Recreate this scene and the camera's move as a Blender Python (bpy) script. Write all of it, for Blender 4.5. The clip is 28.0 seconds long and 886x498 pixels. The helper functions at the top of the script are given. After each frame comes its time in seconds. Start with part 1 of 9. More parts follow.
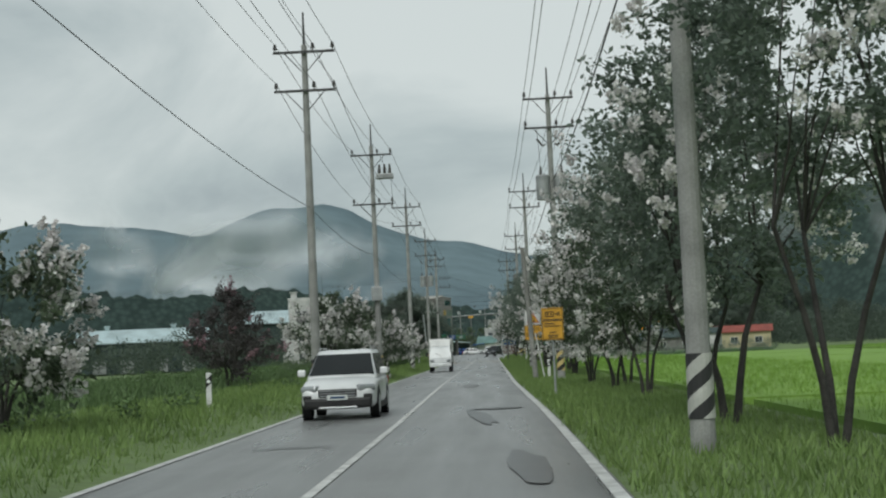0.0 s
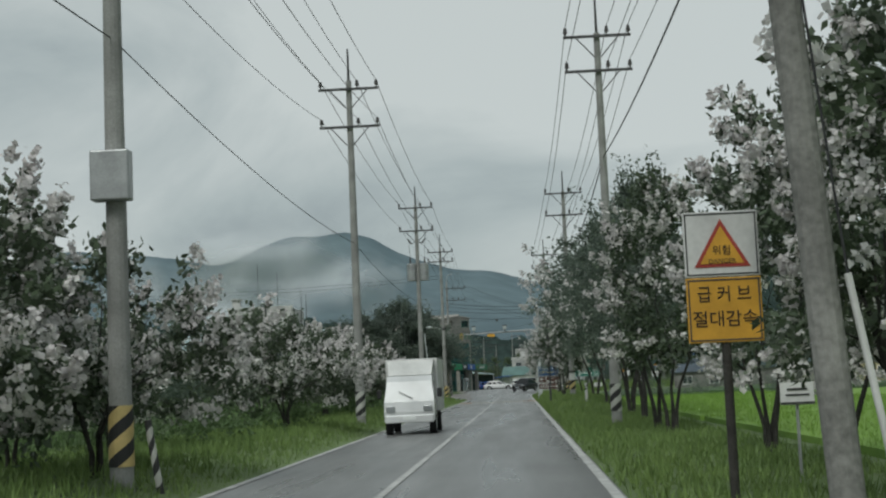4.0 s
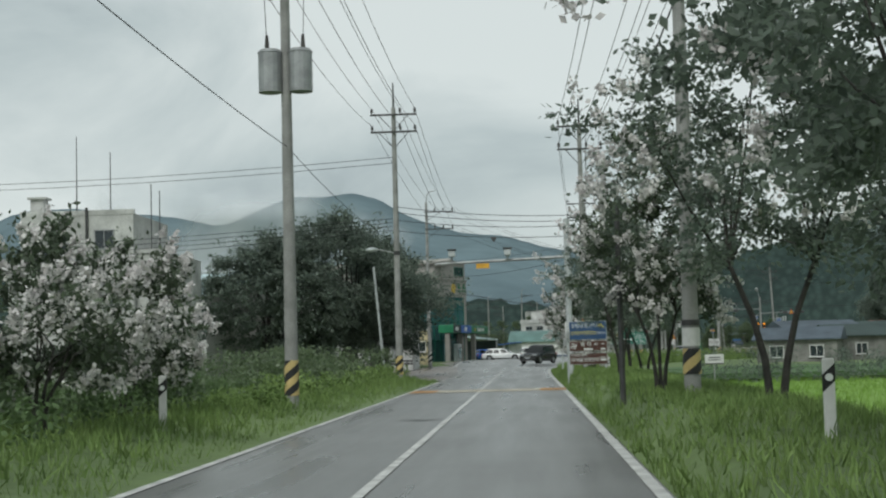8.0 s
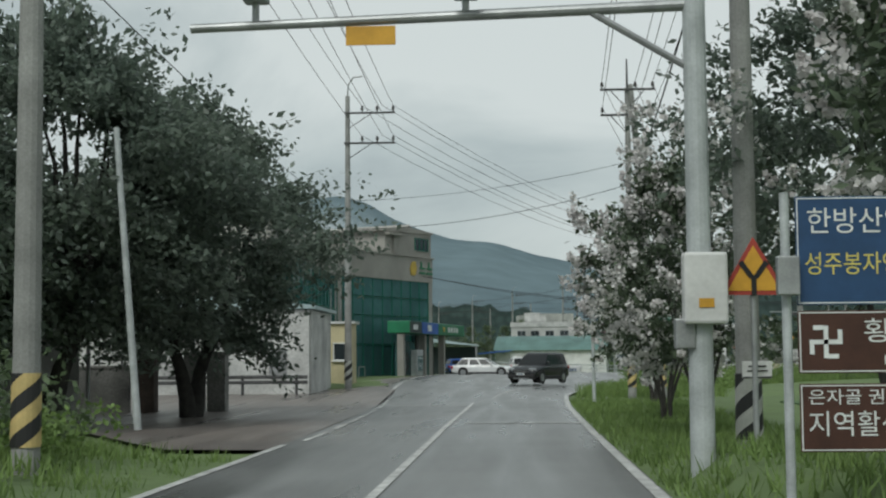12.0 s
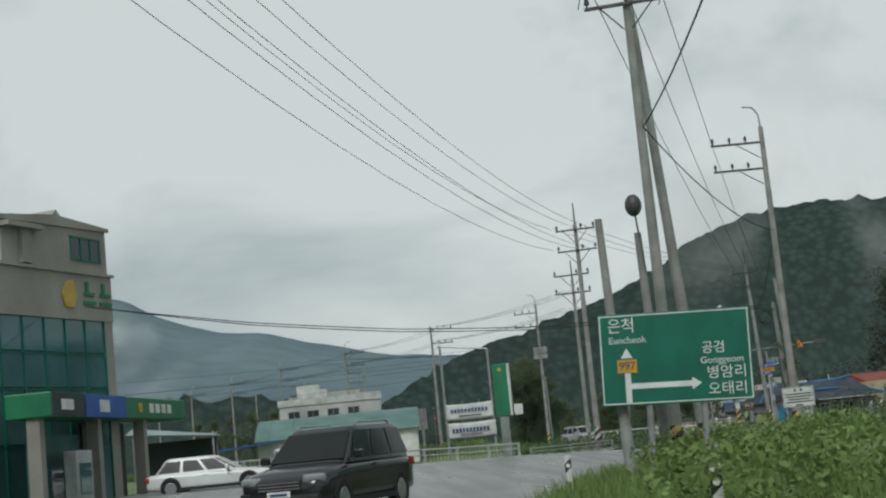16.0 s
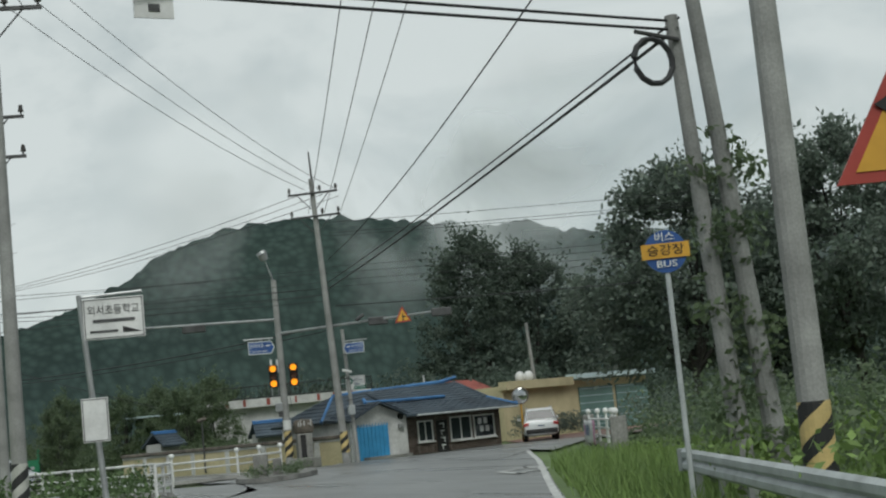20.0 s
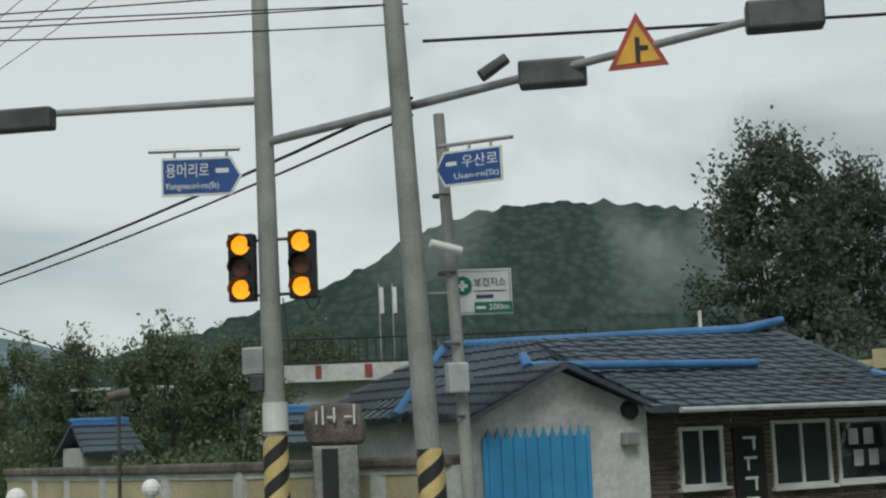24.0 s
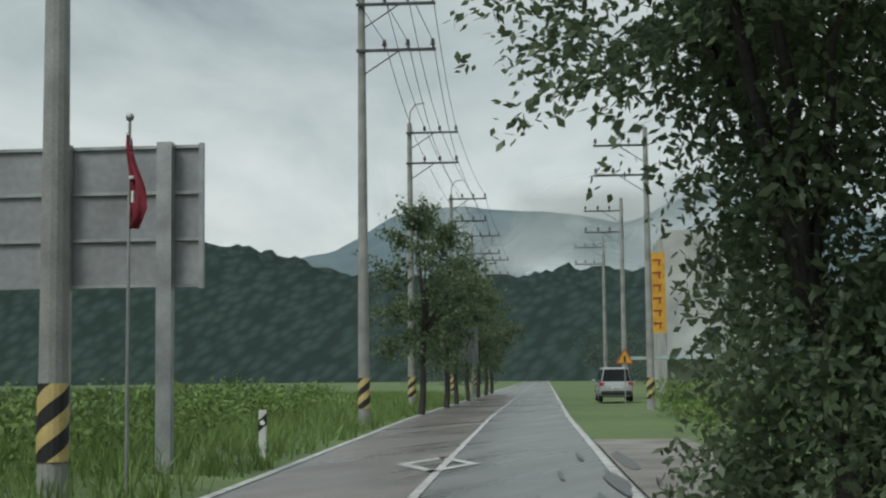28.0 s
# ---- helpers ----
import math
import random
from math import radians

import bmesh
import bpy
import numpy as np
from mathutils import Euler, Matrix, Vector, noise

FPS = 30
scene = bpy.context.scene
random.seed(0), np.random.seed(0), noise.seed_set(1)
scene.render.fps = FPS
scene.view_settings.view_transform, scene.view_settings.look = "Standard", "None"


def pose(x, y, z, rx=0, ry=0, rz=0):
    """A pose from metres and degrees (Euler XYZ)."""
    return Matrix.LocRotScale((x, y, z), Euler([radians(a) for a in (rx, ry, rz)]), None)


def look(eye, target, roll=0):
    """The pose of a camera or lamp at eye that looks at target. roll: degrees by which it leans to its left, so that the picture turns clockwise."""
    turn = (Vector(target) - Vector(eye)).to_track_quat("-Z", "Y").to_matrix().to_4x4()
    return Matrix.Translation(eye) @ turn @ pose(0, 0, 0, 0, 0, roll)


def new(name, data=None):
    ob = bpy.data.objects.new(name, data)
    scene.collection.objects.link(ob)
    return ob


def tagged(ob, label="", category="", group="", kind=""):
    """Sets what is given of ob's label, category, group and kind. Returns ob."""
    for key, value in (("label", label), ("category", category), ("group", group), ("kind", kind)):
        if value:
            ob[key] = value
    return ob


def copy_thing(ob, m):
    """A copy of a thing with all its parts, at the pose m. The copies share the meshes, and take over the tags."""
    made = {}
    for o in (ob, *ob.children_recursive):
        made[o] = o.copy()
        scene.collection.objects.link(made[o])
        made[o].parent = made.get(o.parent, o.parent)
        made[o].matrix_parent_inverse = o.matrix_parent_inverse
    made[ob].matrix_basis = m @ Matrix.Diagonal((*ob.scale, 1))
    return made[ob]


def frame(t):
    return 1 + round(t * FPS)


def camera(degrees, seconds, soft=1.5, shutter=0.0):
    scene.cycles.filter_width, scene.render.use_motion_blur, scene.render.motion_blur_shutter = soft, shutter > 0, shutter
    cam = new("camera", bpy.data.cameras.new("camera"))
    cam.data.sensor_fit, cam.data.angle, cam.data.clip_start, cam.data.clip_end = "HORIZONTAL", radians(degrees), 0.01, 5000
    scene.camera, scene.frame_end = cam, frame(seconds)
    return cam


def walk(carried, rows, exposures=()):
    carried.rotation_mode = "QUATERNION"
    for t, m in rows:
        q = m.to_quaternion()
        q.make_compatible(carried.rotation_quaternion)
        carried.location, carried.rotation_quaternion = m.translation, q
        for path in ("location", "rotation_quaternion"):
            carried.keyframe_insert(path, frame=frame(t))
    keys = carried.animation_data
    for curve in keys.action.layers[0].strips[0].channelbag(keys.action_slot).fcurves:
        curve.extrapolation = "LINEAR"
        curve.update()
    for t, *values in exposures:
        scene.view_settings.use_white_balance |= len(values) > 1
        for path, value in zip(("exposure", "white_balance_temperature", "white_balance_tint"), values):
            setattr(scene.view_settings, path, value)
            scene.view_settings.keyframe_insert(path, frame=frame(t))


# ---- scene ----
cam = camera(34.02, 28.0, soft=2.2)
PATH = [
    (0.0, (0.573, -7.132, 1.599), (-0.034, 12.809, 3.004), -2.61),
    (0.5, (0.627, 0.495, 1.602), (-0.037, 20.435, 2.999), -2.74),
    (1.0, (0.657, 8.174, 1.605), (-0.068, 28.112, 3.011), -2.83),
    (1.5, (0.655, 15.921, 1.607), (-0.139, 35.853, 3.055), -2.82),
    (2.0, (0.615, 23.736, 1.606), (-0.255, 43.657, 3.147), -2.66),
    (2.5, (0.545, 31.565, 1.604), (-0.393, 51.475, 3.258), -2.45),
    (3.0, (0.457, 39.348, 1.601), (-0.526, 59.247, 3.360), -2.32),
    (3.5, (0.366, 47.043, 1.599), (-0.619, 66.935, 3.425), -2.37),
    (4.0, (0.294, 54.680, 1.597), (-0.665, 74.569, 3.470), -2.48),
    (4.5, (0.258, 62.310, 1.596), (-0.658, 82.197, 3.515), -2.53),
    (5.0, (0.268, 69.974, 1.597), (-0.597, 89.857, 3.578), -2.40),
    (5.5, (0.299, 77.654, 1.598), (-0.527, 97.532, 3.637), -2.17),
    (6.0, (0.318, 85.313, 1.599), (-0.495, 105.188, 3.672), -1.90),
    (6.5, (0.296, 92.908, 1.600), (-0.543, 112.784, 3.660), -1.67),
    (7.0, (0.224, 100.401, 1.601), (-0.684, 120.281, 3.581), -1.54),
    (7.5, (0.163, 107.769, 1.601), (-0.838, 127.670, 3.311), -1.59),
    (8.0, (0.134, 115.025, 1.601), (-0.999, 134.942, 3.029), -1.52),
    (8.5, (0.088, 122.199, 1.601), (-1.162, 142.124, 2.801), -0.94),
    (9.0, (0.029, 129.298, 1.600), (-1.250, 149.228, 2.669), -0.53),
    (9.5, (0.008, 136.314, 1.599), (-1.257, 156.244, 2.699), -0.27),
    (10.0, (-0.041, 143.169, 1.600), (-1.257, 163.098, 2.766), -0.00),
    (10.5, (-0.106, 149.953, 1.602), (-1.254, 169.880, 2.868), 0.18),
    (11.0, (-0.170, 156.805, 1.603), (-1.239, 176.733, 2.923), 0.22),
    (11.5, (-0.145, 163.832, 1.601), (-1.179, 183.756, 3.004), -0.02),
    (12.0, (-0.142, 170.972, 1.598), (-1.156, 190.886, 3.156), -0.46),
    (12.5, (-0.180, 178.196, 1.596), (-0.912, 198.096, 3.462), -1.07),
    (13.0, (-0.280, 185.404, 1.596), (-0.538, 205.295, 3.664), -1.86),
    (13.5, (-0.384, 192.560, 1.597), (-0.063, 212.436, 3.795), -2.73),
    (14.0, (-0.419, 199.652, 1.598), (0.485, 219.500, 3.888), -3.62),
    (14.5, (-0.331, 206.683, 1.599), (1.045, 226.493, 3.979), -4.41),
    (15.0, (-0.112, 213.659, 1.600), (1.487, 233.438, 4.100), -5.03),
    (15.5, (0.126, 220.602, 1.600), (1.970, 240.351, 4.166), -5.36),
    (16.0, (0.436, 227.518, 1.599), (2.657, 247.222, 4.211), -5.59),
    (16.5, (0.979, 234.414, 1.598), (3.760, 254.054, 4.156), -5.85),
    (17.0, (1.666, 241.271, 1.597), (5.102, 260.812, 4.117), -6.15),
    (17.5, (2.424, 248.048, 1.595), (6.680, 267.435, 4.048), -6.44),
    (18.0, (3.302, 254.677, 1.595), (8.535, 273.832, 3.984), -6.77),
    (18.5, (4.571, 261.037, 1.595), (10.901, 279.868, 3.905), -6.86),
    (19.0, (6.477, 267.142, 1.598), (13.865, 285.592, 3.842), -6.58),
    (19.5, (8.968, 273.214, 1.602), (17.302, 291.255, 3.850), -6.05),
    (20.0, (11.832, 279.221, 1.605), (21.038, 296.823, 3.933), -5.65),
    (20.5, (14.743, 284.941, 1.606), (24.320, 302.339, 3.968), -5.20),
    (21.0, (17.711, 290.340, 1.604), (27.847, 307.416, 3.990), -4.87),
    (21.5, (20.673, 295.523, 1.602), (31.253, 312.324, 4.003), -4.59),
    (22.0, (23.537, 300.639, 1.601), (34.150, 317.419, 4.010), -4.26),
    (22.5, (26.218, 305.829, 1.600), (36.122, 323.036, 4.015), -3.79),
    (23.0, (28.687, 311.148, 1.600), (37.236, 329.055, 4.102), -3.11),
    (23.5, (30.821, 316.477, 1.601), (38.099, 334.925, 4.187), -2.73),
    (24.0, (32.604, 321.823, 1.603), (38.386, 340.789, 4.223), -2.47),
    (24.5, (33.964, 327.240, 1.607), (38.033, 346.641, 4.255), -2.61),
    (25.0, (34.564, 332.657, 1.613), (36.424, 352.386, 4.314), -2.72),
    (25.5, (34.699, 338.189, 1.614), (34.134, 357.989, 4.381), -2.88),
    (26.0, (34.092, 343.653, 1.605), (30.726, 363.168, 4.405), -2.68),
    (26.5, (32.804, 349.269, 1.593), (26.945, 368.208, 4.238), -2.23),
    (27.0, (30.910, 354.935, 1.586), (23.661, 373.468, 3.583), -1.70),
    (27.5, (28.799, 360.727, 1.584), (21.235, 379.168, 3.244), -1.18),
    (28.0, (26.679, 366.674, 1.583), (19.248, 385.160, 3.331), -0.67),
]
walk(cam, [(t, look(eye, target, roll)) for t, eye, target, roll in PATH],
     [(0.0, 0.0), (2.0, 0.0), (3.0, -0.15), (4.0, -0.2), (7.0, -0.08), (8.0, 0.1), (10.0, 0.08), (12.0, 0.0), (16.0, -0.05), (17.0, -0.15), (18.0, -0.3), (19.0, -0.05), (20.0, 0.0), (25.0, 0.08), (26.0, 0.14), (27.0, 0.12), (28.0, 0.06)])

# ---- world, sun, exposure ----
SUN_EL, SUN_ROT = radians(48), radians(200)
world = bpy.data.worlds.new("overcast_sky")
scene.world = world
world.use_nodes = True
wt = world.node_tree
wt.nodes.clear()


def wn(kind, **kw):
    n = wt.nodes.new(kind)
    for k, v in kw.items():
        n.inputs[k].default_value = v
    return n


w_out, w_bg = wn("ShaderNodeOutputWorld"), wn("ShaderNodeBackground", Strength=1.0)
w_sky = wn("ShaderNodeTexSky")
w_sky.sky_type, w_sky.sun_disc, w_sky.sun_elevation, w_sky.sun_rotation = "NISHITA", False, SUN_EL, SUN_ROT
w_dim = wn("ShaderNodeMixRGB", Fac=1.0, Color2=(0.07, 0.07, 0.07, 1))
w_dim.blend_type = "MULTIPLY"
w_co = wn("ShaderNodeTexCoord")
w_map = wn("ShaderNodeMapping", Scale=(1.0, 1.0, 2.0))
w_n1 = wn("ShaderNodeTexNoise", Scale=3.2, Detail=8.0, Roughness=0.55, Distortion=0.5)
w_n2 = wn("ShaderNodeTexNoise", Scale=1.3, Detail=3.0, Roughness=0.5)
w_add = wt.nodes.new("ShaderNodeMath")
w_add.operation = "ADD"
w_ramp = wt.nodes.new("ShaderNodeValToRGB")
w_ramp.color_ramp.elements[0].position, w_ramp.color_ramp.elements[0].color = 0.42, (0.3, 0.355, 0.375, 1)
w_ramp.color_ramp.elements[1].position, w_ramp.color_ramp.elements[1].color = 0.58, (0.67, 0.73, 0.715, 1)
mid = w_ramp.color_ramp.elements.new(0.49)
mid.color = (0.47, 0.54, 0.54, 1)
w_half = wt.nodes.new("ShaderNodeMath")
w_half.operation, w_half.inputs[1].default_value = "MULTIPLY", 0.5
w_mix = wn("ShaderNodeMixRGB", Fac=0.9)
for a, b in ((w_co.outputs["Generated"], w_map.inputs["Vector"]), (w_map.outputs[0], w_n1.inputs["Vector"]), (w_map.outputs[0], w_n2.inputs["Vector"]),
             (w_n1.outputs[0], w_add.inputs[0]), (w_n2.outputs[0], w_add.inputs[1]), (w_add.outputs[0], w_half.inputs[0]), (w_half.outputs[0], w_ramp.inputs[0]),
             (w_sky.outputs[0], w_dim.inputs["Color1"]), (w_dim.outputs[0], w_mix.inputs["Color1"]), (w_ramp.outputs[0], w_mix.inputs["Color2"]),
             (w_mix.outputs[0], w_bg.inputs["Color"]), (w_bg.outputs[0], w_out.inputs[0])):
    wt.links.new(a, b)
sun = new("sun", bpy.data.lights.new("sun", "SUN"))
sun.data.energy, sun.data.angle, sun.data.color = 1.7, radians(25), (0.95, 0.98, 0.94)
sun.matrix_world = pose(0, 150, 300) @ Euler((radians(90) - SUN_EL, 0, radians(180) - SUN_ROT)).to_matrix().to_4x4()


# ---- materials ----
def mat(name, color, rough=0.7, metal=0.0, var=0.25, scale=1.5, fine=25.0, bump=0.15, color2=None, spec=0.4, coords="Object", island=0.0, emit=0.0):
    m = bpy.data.materials.new(name)
    m.use_nodes = True
    nt = m.node_tree
    b = nt.nodes["Principled BSDF"]
    b.inputs["Roughness"].default_value, b.inputs["Metallic"].default_value = rough, metal
    b.inputs["Specular IOR Level"].default_value = spec
    co = nt.nodes.new("ShaderNodeTexCoord")
    n1, n2 = nt.nodes.new("ShaderNodeTexNoise"), nt.nodes.new("ShaderNodeTexNoise")
    n1.inputs["Scale"].default_value, n1.inputs["Detail"].default_value = scale, 4
    n2.inputs["Scale"].default_value, n2.inputs["Detail"].default_value = fine, 3
    for n in (n1, n2):
        nt.links.new(co.outputs[coords], n.inputs["Vector"])
    mx = nt.nodes.new("ShaderNodeMixRGB")
    c2 = color2 or tuple(c * (1 - var) * 0.8 for c in color)
    mx.inputs["Color1"].default_value, mx.inputs["Color2"].default_value = (*color, 1), (*c2, 1)
    ramp = nt.nodes.new("ShaderNodeValToRGB")
    ramp.color_ramp.elements[0].position, ramp.color_ramp.elements[1].position = 0.35, 0.7
    nt.links.new(n1.outputs[0], ramp.inputs[0])
    nt.links.new(ramp.outputs[0], mx.inputs["Fac"])
    mul = nt.nodes.new("ShaderNodeMixRGB")
    mul.blend_type, mul.inputs["Fac"].default_value = "MULTIPLY", min(1.0, var * 1.6)
    nt.links.new(mx.outputs[0], mul.inputs["Color1"])
    nt.links.new(n2.outputs[0], mul.inputs["Color2"])
    out = mul.outputs[0]
    hs = nt.nodes.new("ShaderNodeHueSaturation")
    hs.inputs["Value"].default_value = 1 + 0.6 * min(1.0, var * 1.6)
    nt.links.new(out, hs.inputs["Color"])
    if island:
        geo = nt.nodes.new("ShaderNodeNewGeometry")
        mr = nt.nodes.new("ShaderNodeMapRange")
        mr.inputs["To Min"].default_value, mr.inputs["To Max"].default_value = (1 - island) * (1 + 0.6 * var), (1 + island) * (1 + 0.6 * var)
        nt.links.new(geo.outputs["Random Per Island"], mr.inputs["Value"])
        nt.links.new(mr.outputs[0], hs.inputs["Value"])
    nt.links.new(hs.outputs[0], b.inputs["Base Color"])
    if bump:
        bp = nt.nodes.new("ShaderNodeBump")
        bp.inputs["Strength"].default_value, bp.inputs["Distance"].default_value = bump, 0.02
        nt.links.new(n2.outputs[0], bp.inputs["Height"])
        nt.links.new(bp.outputs[0], b.inputs["Normal"])
    if emit:
        b.inputs["Emission Color"].default_value, b.inputs["Emission Strength"].default_value = (*color, 1), emit
    return m


def leafy(name, color, color2, island=0.45, rough=0.6, trans=0.25, spec=0.3):
    m = mat(name, color, rough, 0, 0.2, 0.6, 6, 0, color2, spec, "Object", island)
    nt = m.node_tree
    b = nt.nodes["Principled BSDF"]
    tr, mix = nt.nodes.new("ShaderNodeBsdfTranslucent"), nt.nodes.new("ShaderNodeMixShader")
    mix.inputs[0].default_value = trans
    src = b.inputs["Base Color"].links[0].from_socket
    nt.links.new(src, tr.inputs["Color"])
    nt.links.new(b.outputs[0], mix.inputs[1])
    nt.links.new(tr.outputs[0], mix.inputs[2])
    nt.links.new(mix.outputs[0], nt.nodes["Material Output"].inputs[0])
    return m


def striped(name, ca, cb, pitch=0.46, turns=-2.0, flat=False):
    """Slanting two-colour stripes round a post (or across a board in x and z)."""
    m = mat(name, ca, 0.55, 0, 0.15, 3, 30, 0.05)
    nt = m.node_tree
    b = nt.nodes["Principled BSDF"]
    src = b.inputs["Base Color"].links[0].from_socket
    co, sp = nt.nodes.new("ShaderNodeTexCoord"), nt.nodes.new("ShaderNodeSeparateXYZ")
    nt.links.new(co.outputs["Object"], sp.inputs[0])

    def mth(op, a, bv):
        n = nt.nodes.new("ShaderNodeMath")
        n.operation = op
        for i, v in enumerate((a, bv)):
            if isinstance(v, (int, float)):
                n.inputs[i].default_value = v
            else:
                nt.links.new(v, n.inputs[i])
        return n.outputs[0]
    if flat:
        ang = mth("MULTIPLY", sp.outputs["X"], turns / pitch)
    else:
        ang = mth("MULTIPLY", mth("ARCTAN2", sp.outputs["Y"], sp.outputs["X"]), turns / (2 * math.pi))
    v = mth("FRACT", mth("ADD", mth("MULTIPLY", sp.outputs["Z"], 1 / pitch), mth("ADD", ang, 50.0)), 0.0)
    g = mth("GREATER_THAN", v, 0.5)
    mx = nt.nodes.new("ShaderNodeMixRGB")
    nt.links.new(g, mx.inputs[0])
    nt.links.new(src, mx.inputs[1])
    mx.inputs[2].default_value = (*cb, 1)
    nt.links.new(mx.outputs[0], b.inputs["Base Color"])
    return m


def glass_mat(name, color, rough=0.05):
    m = mat(name, color, rough, 0, 0.25, 0.25, 2.0, 0.0, None, 0.9)
    return m


M = {}
M["asphalt"] = mat("wet_asphalt", (0.2, 0.203, 0.2), 0.36, 0, 0.25, 0.3, 60, 0.12, (0.15, 0.152, 0.15), 0.6)
M["asphalt_old"] = mat("old_reddish_asphalt", (0.22, 0.19, 0.172), 0.5, 0, 0.3, 0.4, 60, 0.2, (0.17, 0.15, 0.14), 0.45)
M["patch"] = mat("dark_asphalt_patch", (0.045, 0.045, 0.046), 0.35, 0, 0.3, 2, 50, 0.2)
M["wet"] = mat("wet_streak", (0.035, 0.035, 0.035), 0.3, 0, 0.2, 1, 20, 0.05, None, 0.3)
M["line"] = mat("white_road_paint", (0.6, 0.6, 0.58), 0.6, 0, 0.3, 2.5, 40, 0.1)
M["yline"] = mat("yellow_road_paint", (0.6, 0.38, 0.08), 0.6, 0, 0.3, 2.5, 40, 0.1)
M["hump"] = mat("orange_road_coating", (0.5, 0.27, 0.1), 0.6, 0, 0.4, 1.2, 40, 0.1)
M["humpw"] = mat("pale_road_coating", (0.5, 0.45, 0.36), 0.6, 0, 0.35, 1.2, 40, 0.1)
M["redpave"] = mat("red_pavement", (0.34, 0.19, 0.16), 0.55, 0, 0.3, 0.5, 30, 0.1)
M["ground"] = mat("grassy_earth", (0.14, 0.2, 0.075), 0.95, 0, 0.3, 0.12, 3.0, 0.5, (0.1, 0.145, 0.06))
M["grass"] = leafy("verge_grass", (0.2, 0.29, 0.09), (0.15, 0.23, 0.075), 0.3)
M["weed"] = leafy("dark_weeds", (0.12, 0.19, 0.075), (0.09, 0.14, 0.06), 0.35)
M["rice"] = leafy("young_rice", (0.22, 0.36, 0.07), (0.18, 0.31, 0.06), 0.2)
M["paddy"] = mat("rice_field", (0.19, 0.32, 0.055), 0.9, 0, 0.2, 0.25, 9, 0.6, (0.15, 0.27, 0.05))
M["crop"] = mat("crop_field", (0.09, 0.17, 0.06), 0.9, 0, 0.35, 0.2, 4, 0.6)
M["leaf"] = leafy("myrtle_leaves", (0.115, 0.15, 0.092), (0.085, 0.115, 0.075), 0.45, 0.45, 0.4, 0.5)
M["leaf_dark"] = leafy("dark_leaves", (0.175, 0.215, 0.17), (0.135, 0.175, 0.142), 0.3, 0.45, 0.5, 0.5)
M["wood"] = leafy("distant_leaves", (0.11, 0.142, 0.108), (0.082, 0.112, 0.09), 0.12, 0.6, 0.45, 0.4)
M["leaf_mid"] = leafy("mid_green_leaves", (0.155, 0.205, 0.108), (0.112, 0.158, 0.09), 0.3, 0.45, 0.48, 0.5)
M["leaf_red"] = leafy("red_brown_leaves", (0.085, 0.072, 0.07), (0.062, 0.06, 0.058), 0.3, 0.5, 0.35, 0.4)
M["petal"] = leafy("white_petals", (0.8, 0.78, 0.76), (0.68, 0.64, 0.64), 0.15, 0.7, 0.3)
M["petal_pink"] = leafy("pink_petals", (0.3, 0.18, 0.21), (0.22, 0.13, 0.15), 0.3, 0.7, 0.3)
M["bark"] = mat("dark_wet_bark", (0.06, 0.056, 0.05), 0.85, 0, 0.4, 4, 30, 0.8)
M["concrete"] = mat("grey_pole_concrete", (0.34, 0.34, 0.325), 0.85, 0, 0.3, 1.2, 30, 0.3)
M["concrete_d"] = mat("stained_concrete", (0.3, 0.295, 0.275), 0.9, 0, 0.45, 0.8, 15, 0.5)
M["steel"] = mat("galvanised_steel", (0.42, 0.43, 0.43), 0.45, 0.6, 0.2, 2, 30, 0.05)
M["steel_d"] = mat("dark_weathered_steel", (0.1, 0.1, 0.1), 0.55, 0.5, 0.25, 3, 30, 0.1)
M["paleblue"] = mat("pale_painted_steel", (0.5, 0.53, 0.53), 0.5, 0.1, 0.2, 2, 30, 0.05)
M["cable"] = mat("black_cable", (0.035, 0.036, 0.038), 0.7, 0, 0.1, 3, 30, 0)
M["ceramic"] = mat("dark_insulator", (0.06, 0.055, 0.05), 0.35, 0, 0.2, 3, 30, 0)
M["band"] = striped("reflective_yellow_black_band", (0.62, 0.47, 0.2), (0.025, 0.025, 0.025))
M["bandw"] = striped("worn_white_black_band", (0.5, 0.5, 0.46), (0.03, 0.03, 0.03))
M["white"] = mat("white_paint", (0.72, 0.72, 0.7), 0.5, 0, 0.15, 1, 15, 0.05)
M["white_car"] = mat("white_car_paint", (0.72, 0.73, 0.73), 0.22, 0, 0.05, 1, 8, 0, None, 0.6)
M["silver_car"] = mat("silver_car_paint", (0.5, 0.51, 0.52), 0.25, 0.35, 0.08, 1, 8, 0, None, 0.6)
M["black_car"] = mat("black_car_paint", (0.018, 0.019, 0.022), 0.18, 0, 0.1, 1, 8, 0, None, 0.7)
M["plastic"] = mat("black_plastic", (0.025, 0.025, 0.025), 0.6, 0, 0.2, 4, 40, 0.1)
M["rubber"] = mat("tyre_rubber", (0.02, 0.02, 0.02), 0.85, 0, 0.2, 6, 60, 0.3)
M["rim"] = mat("alloy_rim", (0.45, 0.46, 0.47), 0.35, 0.8, 0.15, 4, 30, 0)
M["carglass"] = mat("dark_car_glass", (0.012, 0.014, 0.015), 0.12, 0, 0.1, 1, 8, 0, None, 0.3)
M["lampglass"] = glass_mat("clear_lamp_glass", (0.36, 0.38, 0.39), 0.06)
M["redlamp"] = mat("red_lamp_glass", (0.4, 0.03, 0.03), 0.15, 0, 0.1, 4, 30, 0, None, 0.7)
M["plaster"] = mat("grey_white_plaster", (0.5, 0.5, 0.48), 0.9, 0, 0.25, 0.35, 12, 0.1)
